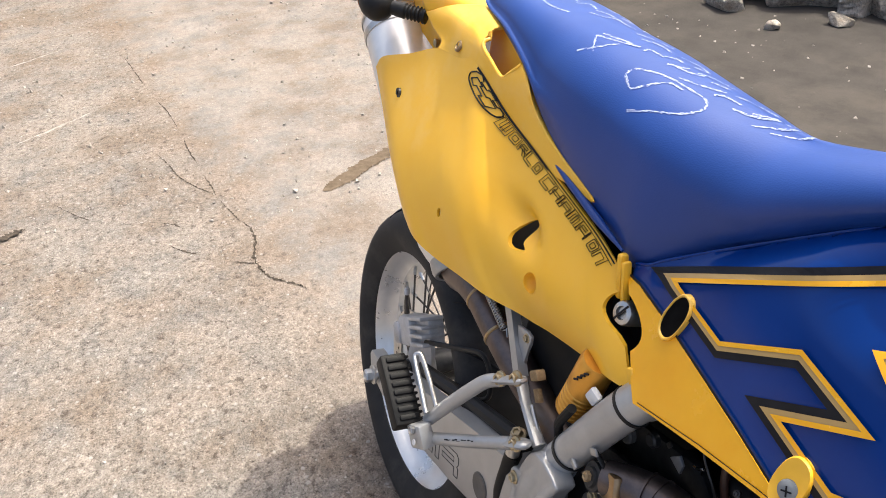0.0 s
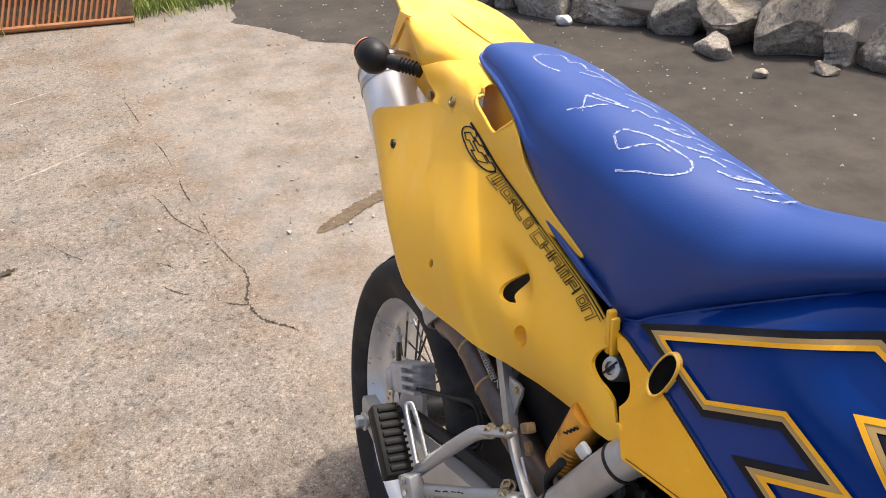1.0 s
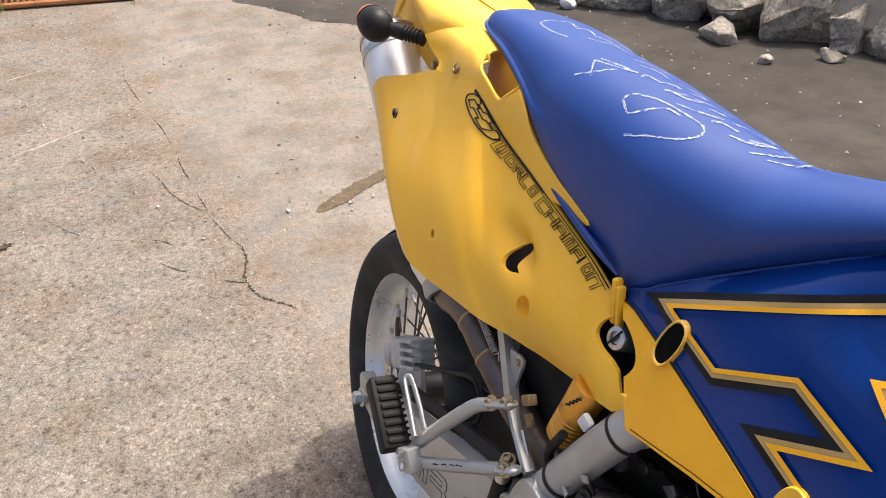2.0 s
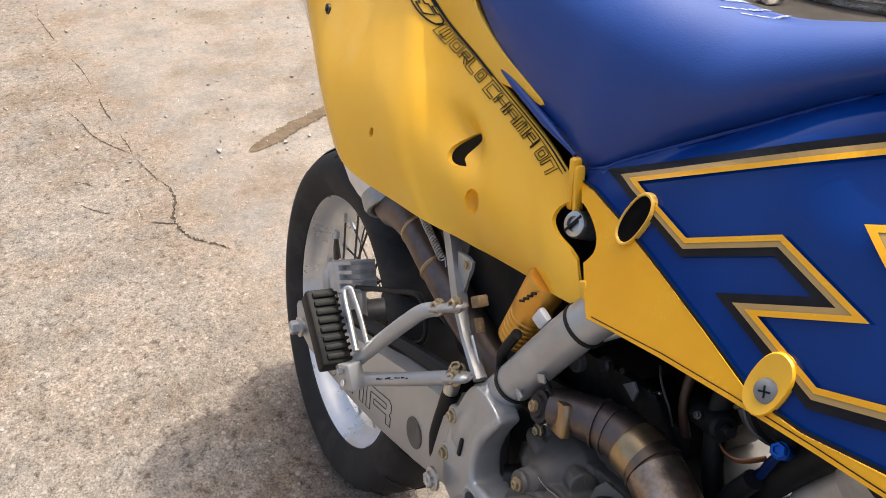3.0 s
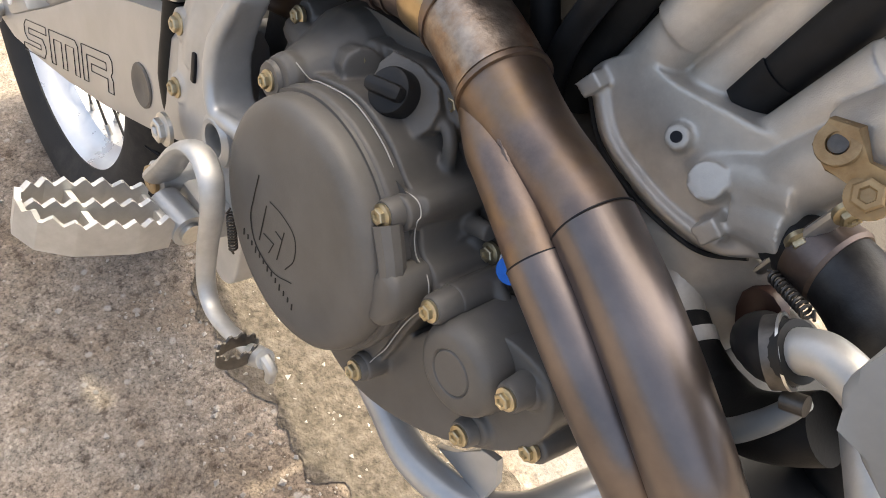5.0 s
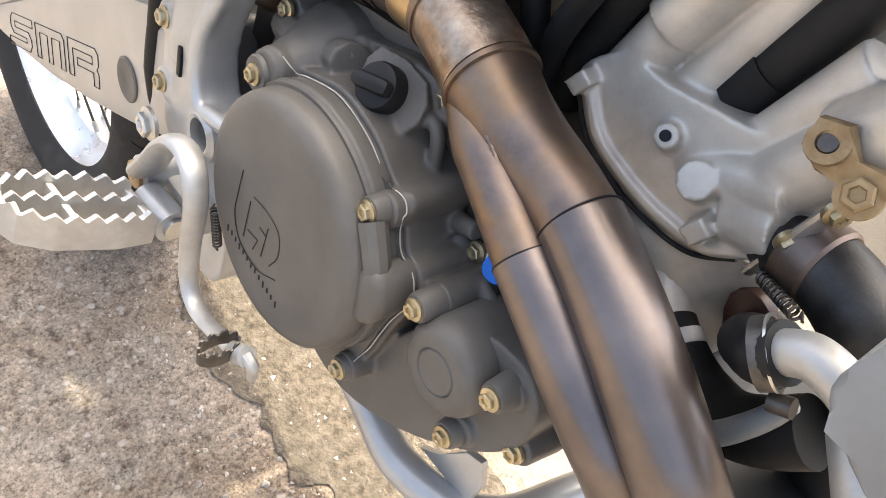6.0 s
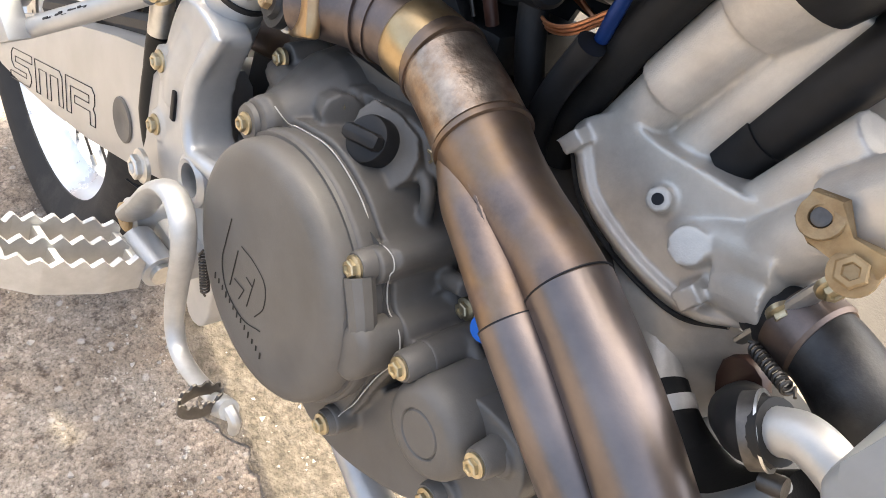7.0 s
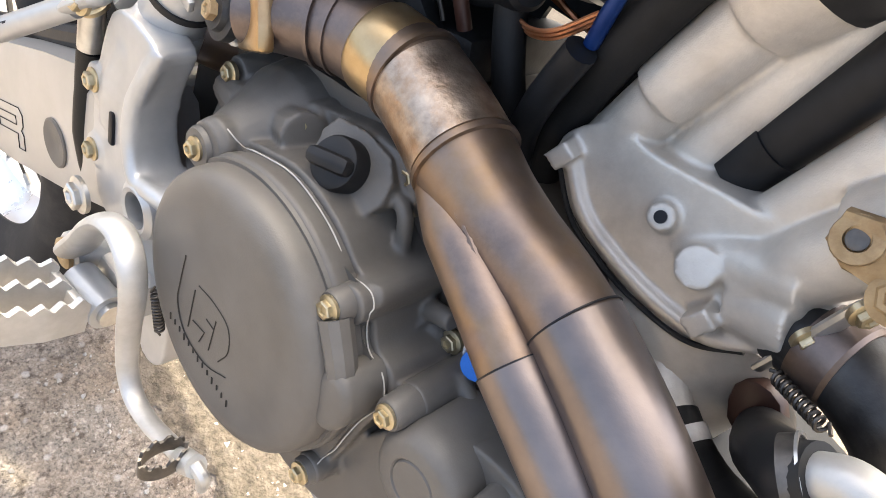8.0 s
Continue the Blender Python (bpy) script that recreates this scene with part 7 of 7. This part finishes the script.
    mpart("tail_bolt", lathe([(0, 0), (0, 0.0085), (0.003, 0.008), (0.004, 0.005), (0.001, 0.004), (0.001, 0)], 20, aim((0.120, -0.1058, 0.640), (-0.15, -0.9, 0.4))), RUSTY, "small brass bolt", fl)
    # rear stay and inner wall framing the opening ahead of the silencer's end
    mpart("tail_stay", plate([(-0.178, 0.698), (-0.190, 0.671), (-0.207, 0.637), (-0.200, 0.630), (-0.178, 0.650), (-0.150, 0.690), (-0.130, 0.700)], -0.080, -0.086, 0.002), YELLOW, "yellow tail stay")
    mpart("inner_wall", plate([(-0.21, 0.70), (-0.252, 0.622), (-0.18, 0.603), (-0.14, 0.59), (-0.054, 0.570), (0.02, 0.60), (0.0, 0.69)], -0.052, -0.057, 0.002), YELLOW, "yellow inner tail wall")
    mpart("tail_bolt", lathe([(0, 0), (0, 0.007), (0.004, 0.0065), (0.005, 0.003), (0.005, 0)], 20, aim((-0.062, -0.06, 0.592), SIDE)), BRASS, "small brass bolt")
    # turn signal on a ribbed stalk
    base = Vector((-0.057, -0.085, 0.633))
    tip = Vector((-0.100, -0.133, 0.636))
    d = (tip - base).normalized()
    prof = [(0, 0), (0, 0.012)]
    for k in range(5):
        prof += [(0.004 + 0.006 * k, 0.012), (0.006 + 0.006 * k, 0.0095), (0.008 + 0.006 * k, 0.0095), (0.010 + 0.006 * k, 0.012)]
    L = (tip - base).length
    prof += [(L, 0.010), (L, 0)]
    lampst = mpart("signal_stalk", lathe(prof, 20, aim(base, d)), BLACK, "black ribbed turn signal stalk")
    body = [(-0.027, 0), (-0.027, 0.004), (-0.024, 0.013), (-0.017, 0.021), (-0.006, 0.0258), (0.008, 0.0265), (0.018, 0.024), (0.024, 0.020), (0.024, 0)]
    mpart("signal_body", lathe(body, 36, aim(tip + d * 0.016, (-0.9, -0.1, 0.1))), BLACK, "round black turn signal housing", lampst)
    lens = surface("orange signal lens", (0.55, 0.16, 0.05), (0.62, 0.2, 0.06), (0.15, 0.25), scale=40)
    mpart("signal_lens", lathe([(0, 0.0235), (0.006, 0.022), (0.012, 0.014), (0.013, 0)], 30, aim(tip + d * 0.016 + Vector((-0.0225, -0.0025, 0.0025)), (-0.9, -0.1, 0.1))), lens, "orange lens", lampst)


build_tail()


def build_seat():
    # stations along the seat: x, top, lower edge, half width, lower half width
    st = [(0.078, 0.706, 0.700, 0.048, 0.048), (0.088, 0.713, 0.692, 0.058, 0.060), (0.12, 0.717, 0.686, 0.064, 0.067), (0.18, 0.719, 0.680, 0.072, 0.076), (0.26, 0.718, 0.658, 0.082, 0.086), (0.32, 0.716, 0.624, 0.087, 0.089), (0.37, 0.714, 0.598, 0.089, 0.087), (0.43, 0.710, 0.576, 0.086, 0.084), (0.48, 0.706, 0.562, 0.084, 0.080),
          (0.515, 0.704, 0.552, 0.082, 0.078), (0.56, 0.703, 0.570, 0.074, 0.063), (0.61, 0.706, 0.606, 0.068, 0.046), (0.66, 0.718, 0.643, 0.062, 0.038), (0.71, 0.732, 0.679, 0.056, 0.031), (0.76, 0.752, 0.713, 0.052, 0.028), (0.82, 0.782, 0.752, 0.052, 0.030), (0.90, 0.82, 0.80, 0.045, 0.030)]
    bm = bmesh.new()
    rows = []
    xs = []
    for i in range(len(st) - 1):
        for k in range(4):
            xs.append((i, k / 4))
    xs.append((len(st) - 2, 1.0))
    def cr(i, t, c):
        g = [st[max(0, min(len(st) - 1, i + j))][c] for j in (-1, 0, 1, 2)]
        a, b, cc, d = g
        return 0.5 * (2 * b + (cc - a) * t + (2 * a - 5 * b + 4 * cc - d) * t * t + (3 * b - a - 3 * cc + d) * t ** 3)
    for i, t in xs:
        x, zt, zb, w, wl = (cr(i, t, c) for c in range(5))
        h = zt - zb
        r = min(h * (0.85 if x < 0.5 else max(0.6, 0.85 - (x - 0.5) * 2.5)), 0.062)
        prof = [(-wl + 0.014, zb - 0.020), (-wl, zb), (-wl - 0.002, zb + h * 0.10)]
        side_top = zt - r
        for q in (0.3, 0.6, 0.85):
            prof.append((-(wl + (w - wl) * q) - 0.004 * math.sin(math.pi * q), zb + (side_top - zb) * q))
        for a in range(0, 91, 12):
            aa = radians(a)
            prof.append((-w + r * 1.15 * (1 - math.cos(aa)), side_top + r * math.sin(aa) - 0.004 * (1 - math.sin(aa)) * 0))
        half = prof
        top_y = half[-1][0]
        extra = [(top_y * 0.6, zt + 0.002), (top_y * 0.25, zt + 0.003)]
        left = half + extra
        full = left + [(-y, z) for y, z in reversed(left)]
        rows.append([bm.verts.new((x, y, z)) for y, z in full])
    for a, b in zip(rows, rows[1:]):
        for j in range(len(a) - 1):
            bm.faces.new((a[j], a[j + 1], b[j + 1], b[j]))
    bm.faces.new(rows[0])
    bm.faces.new(rows[-1])
    seat = mpart("seat", bm, SEAT, "blue grained vinyl seat with white chalk marks", angle=70)
    # blue padded strip between seat and side panel
    mpart("trim_strip", tube([(0.345, -0.086, 0.588), (0.40, -0.087, 0.577), (0.46, -0.086, 0.564), (0.508, -0.083, 0.553)], [0.001, 0.0042, 0.0048, 0.0015], 10), SEAT, "dark blue trim strip", seat)
    bpy.context.view_layer.update()

    def drop(x, y):
        hit, p, n, _ = seat.ray_cast(Vector((x, y - 0.25, 0.95)), Vector((0, 0.25, -0.25)).normalized())
        return (p + n * 0.0006) if hit else None
    return seat, drop


seat, on_seat = build_seat()


def chalk(points):
    """A hand-drawn chalk stroke laid on the seat."""
    line = spline([(x, y, 0) for x, y in points], 12)
    rnd = random.Random(len(points) * 7 + int(points[0][0] * 1000))
    bm = bmesh.new()
    for lane in (-1.7, -0.8, 0.0, 0.8, 1.6):
        prev = None
        for i, p in enumerate(line):
            d = line[min(i + 1, len(line) - 1)] - line[max(i - 1, 0)]
            s = Vector((-d.y, d.x, 0)).normalized()
            c = p + s * (lane * 0.0008 + rnd.uniform(-0.0003, 0.0003))
            s = s * 0.0005 * rnd.uniform(0.3, 1.3)
            a, b = on_seat(c.x + s.x, c.y + s.y), on_seat(c.x - s.x, c.y - s.y)
            if a is None or b is None or rnd.random() < 0.14 + 0.12 * abs(lane):
                prev = None
                continue
            pair = (bm.verts.new(a), bm.verts.new(b))
            if prev:
                bm.faces.new((prev[0], pair[0], pair[1], prev[1]))
            prev = pair
    mpart("chalk_stroke", bm, CHALK, "smudged white chalk stroke", seat, smooth=False)


for stroke in (
        [(0.246, -0.012), (0.229, -0.018), (0.208, -0.02), (0.186, -0.015), (0.176, 0.002), (0.182, 0.012)], [(0.181, 0.018), (0.184, 0.03), (0.207, 0.025)], [(0.214, 0.019), (0.216, 0.037), (0.24, 0.031)],
        [(0.255, 0.011), (0.272, 0.020), (0.280, 0.033), (0.314, 0.034)], [(0.246, 0.026), (0.262, 0.036), (0.303, 0.034)], [(0.331, -0.068), (0.347, -0.044), (0.356, -0.019)], [(0.349, -0.056), (0.322, -0.026)],
        [(0.322, -0.026), (0.374, -0.003)], [(0.32, -0.015), (0.362, -0.005)], [(0.383, -0.006), (0.384, 0.003), (0.405, 0.004)], [(0.403, 0.007), (0.413, 0.016), (0.421, 0.016)]):
    chalk(stroke)
for stroke in (
        [(0.42, -0.004), (0.434, 0.005), (0.437, 0.011)], [(0.45, -0.015), (0.474, -0.006), (0.495, 0.006)], [(0.494, -0.009), (0.502, -0.001), (0.522, 0.0)], [(0.523, -0.014), (0.547, -0.005), (0.563, 0.010)],
        [(0.556, -0.022), (0.568, -0.008), (0.582, 0.004), (0.588, 0.014)],
        [(0.473, -0.03), (0.454, -0.034), (0.443, -0.058), (0.434, -0.072), (0.421, -0.065), (0.412, -0.056), (0.413, -0.042), (0.425, -0.033), (0.449, -0.024), (0.476, -0.023), (0.497, -0.024), (0.509, -0.034), (0.511, -0.048), (0.499, -0.067), (0.477, -0.082), (0.452, -0.1)]):
    chalk(stroke)
for stroke in (
        [(0.262, 0.050), (0.290, 0.052), (0.318, 0.046)], [(0.228, 0.052), (0.244, 0.060), (0.262, 0.058)], [(0.352, 0.016), (0.372, 0.026), (0.392, 0.024)], [(0.330, 0.020), (0.352, 0.034), (0.372, 0.040)],
        [(0.405, 0.026), (0.420, 0.034), (0.440, 0.030), (0.432, 0.020)], [(0.448, 0.012), (0.462, 0.024), (0.480, 0.030)], [(0.470, 0.010), (0.486, 0.018)], [(0.502, 0.010), (0.522, 0.022), (0.540, 0.024)],
        [(0.540, -0.004), (0.556, 0.008), (0.566, 0.020)], [(0.575, -0.018), (0.592, -0.006), (0.606, 0.008)], [(0.428, 0.000), (0.446, 0.004), (0.456, 0.014)]):
    chalk(stroke)


# ---- yard: wall, cracks, grit, netting and grass ----
wall, wall_m = build_wall()
ribbon("crack", [(-1.22, -0.238), (-1.161, -0.216), (-1.06, -0.222), (-0.982, -0.238), (-0.90, -0.228), (-0.847, -0.200), (-0.79, -0.15), (-0.755, -0.128)], (0.0008, 0.0065), STAIN, "dark ragged crack along the asphalt joint", seed=5)
for seed, line in enumerate(([(-1.23, -0.242), (-1.31, -0.262), (-1.40, -0.284)], [(-1.44, -0.290), (-1.53, -0.298), (-1.62, -0.312)], [(-1.70, -0.318), (-1.86, -0.338), (-1.98, -0.342)],
                             [(-2.10, -0.356), (-2.30, -0.380), (-2.45, -0.412)], [(-2.60, -0.436), (-2.90, -0.482), (-3.15, -0.518)], [(-1.41, -0.262), (-1.52, -0.335), (-1.635, -0.390), (-1.78, -0.424), (-1.907, -0.462)],
                             [(-1.276, -0.424), (-1.31, -0.446), (-1.34, -0.480)], [(-1.084, -0.385), (-1.13, -0.430), (-1.188, -0.472)], [(-1.664, -0.826), (-1.55, -0.760), (-1.445, -0.679)], [(-0.95, -0.225), (-0.97, -0.262), (-1.00, -0.300)])):
    ribbon("crack", line, (0.0004, 0.0036), STAIN, "thin dark crack in the asphalt", seed=20 + seed)
for seed, line in enumerate(([(-2.267, -0.992), (-2.357, -0.849), (-2.477, -0.668)], [(-3.316, -1.095), (-3.40, -0.95), (-3.476, -0.822)])):
    ribbon("scratch", line, (0.002, 0.009), PEBBLE, "pale scraped line on the asphalt", seed=40 + seed)
ribbon("wood_scrap", [(-1.475, -0.990), (-1.490, -0.955), (-1.517, -0.915)], (0.014, 0.02), STAIN, "dark flat scrap lying on the asphalt", lift=0.006, seed=9)
# brown soil, its dark colour also imitates partial shade on the sunlit ground
blot("soil", [(0.22, 0.0), (0.34, 0.005), (0.46, 0.02), (0.60, 0.035), (0.75, 0.06), (0.90, 0.09)], 0.10, SOIL, "sandy brown soil under the motorcycle, darkened to dim sunlit ground", lift=0.0026, seed=31)
for seed, (x, y, half) in enumerate(((-1.310, 0.112, 0.026), (-1.335, 0.150, 0.034), (-1.362, 0.195, 0.038), (-1.392, 0.243, 0.036), (-1.420, 0.290, 0.034), (-1.447, 0.345, 0.034), (-1.475, 0.410, 0.032), (-1.500, 0.480, 0.028))):
    blot("stain", [(x + 0.030, y - 0.058), (x, y), (x - 0.034, y + 0.060)], half, EARTH, "damp brown stain on the asphalt", lift=0.0020 + 0.0006 * (seed % 3), seed=8 + seed)
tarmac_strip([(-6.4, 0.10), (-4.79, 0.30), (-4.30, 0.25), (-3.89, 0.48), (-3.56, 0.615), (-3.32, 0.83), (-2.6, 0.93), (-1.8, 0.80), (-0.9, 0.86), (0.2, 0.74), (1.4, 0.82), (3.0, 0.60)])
grit(4200, ((-1.6, 1.0), (-1.3, 0.6)), (0.0012, 0.007), 11, "fine pale grit scattered on asphalt")
grit(700, ((0.25, 0.80), (-0.16, 0.10)), (0.0015, 0.007), 15, "pale grit in sandy soil")
grit(2200, ((-5.0, -1.2), (-1.6, 2.2)), (0.003, 0.016), 12, "loose grit and chips on asphalt")
grit(500, ((-4.2, -0.6), (1.0, 3.1)), (0.004, 0.018), 13, "loose pale chips below the stone wall")


def build_fence():
    # leaning rust-coloured debris netting on the yard's edge
    net = new("netting")
    net.matrix_world = pose(-4.95, -1.25, 0.0, -28, 0, 76)
    tagged(net, "leaning rust orange slatted netting at the yard edge", "fence")
    part("rail", tube([(-0.9, 0, 0.03), (0.9, 0, 0.03)], 0.02, 8, smooth=False), NET, net)
    part("rail", tube([(-0.9, 0, 0.30), (0.9, 0, 0.30)], 0.018, 8, smooth=False), NET, net)
    part("backing", box((1.8, 0.01, 0.95), pose(0, 0.02, 0.47)), EARTH, net)
    for k in range(46):
        x = -0.88 + 0.039 * k
        part("slat", box((0.014, 0.010, 0.95), pose(x, 0, 0.48, 0, 14, 0)), NET, net)


build_fence()


def build_grass():
    rnd = random.Random(21)
    bm = bmesh.new()
    for _ in range(2600):
        if rnd.random() < 0.7:
            x, y = -5.15 + rnd.gauss(0, 0.16), rnd.uniform(-0.45, 0.35)
        else:
            x, y = -5.35 + rnd.gauss(0, 0.2), rnd.uniform(-1.5, -0.4)
        h, a = rnd.uniform(0.03, 0.13), rnd.random() * 6.28
        lean = Vector((math.cos(a), math.sin(a), 0)) * h * rnd.uniform(0.2, 0.9)
        s = Vector((-math.sin(a), math.cos(a), 0)) * 0.004
        p = Vector((x, y, 0.0))
        v = [bm.verts.new(q) for q in (p - s, p + s, p + s * 0.7 + lean * 0.4 + Vector((0, 0, h * 0.6)), p - s * 0.7 + lean * 0.4 + Vector((0, 0, h * 0.6)), p + lean + Vector((0, 0, h)))]
        bm.faces.new((v[0], v[1], v[2], v[3]))
        bm.faces.new((v[3], v[2], v[4]))
    tagged(part("grass", bm, LEAF, smooth=False), "yellow-green grass tufts at the yard edge", "grass", kind="stuff")


build_grass()
rnd_rock = random.Random(4)
rock = part("rock", boulder(rnd_rock, 0.26, 0.18, 0.22), STONE)
rock.matrix_world = pose(-5.0, -0.62, 0.07, 4, 6, 30)
tagged(rock, "loose grey rock beside the grass", "rock")
for q, s in (((-3.05, 2.02, 0.03), 0.09), ((-2.2, 1.75, 0.008), 0.024), ((-1.75, 2.35, 0.02), 0.07)):
    chip = part("stone_chip", boulder(rnd_rock, s, s * 0.7, s * 0.8), WHITE_TAPE if s != 0.07 else STONE)
    chip.matrix_world = pose(*q, 5, 3, 40)
    tagged(chip, "pale broken stone chip on the asphalt", "stone")
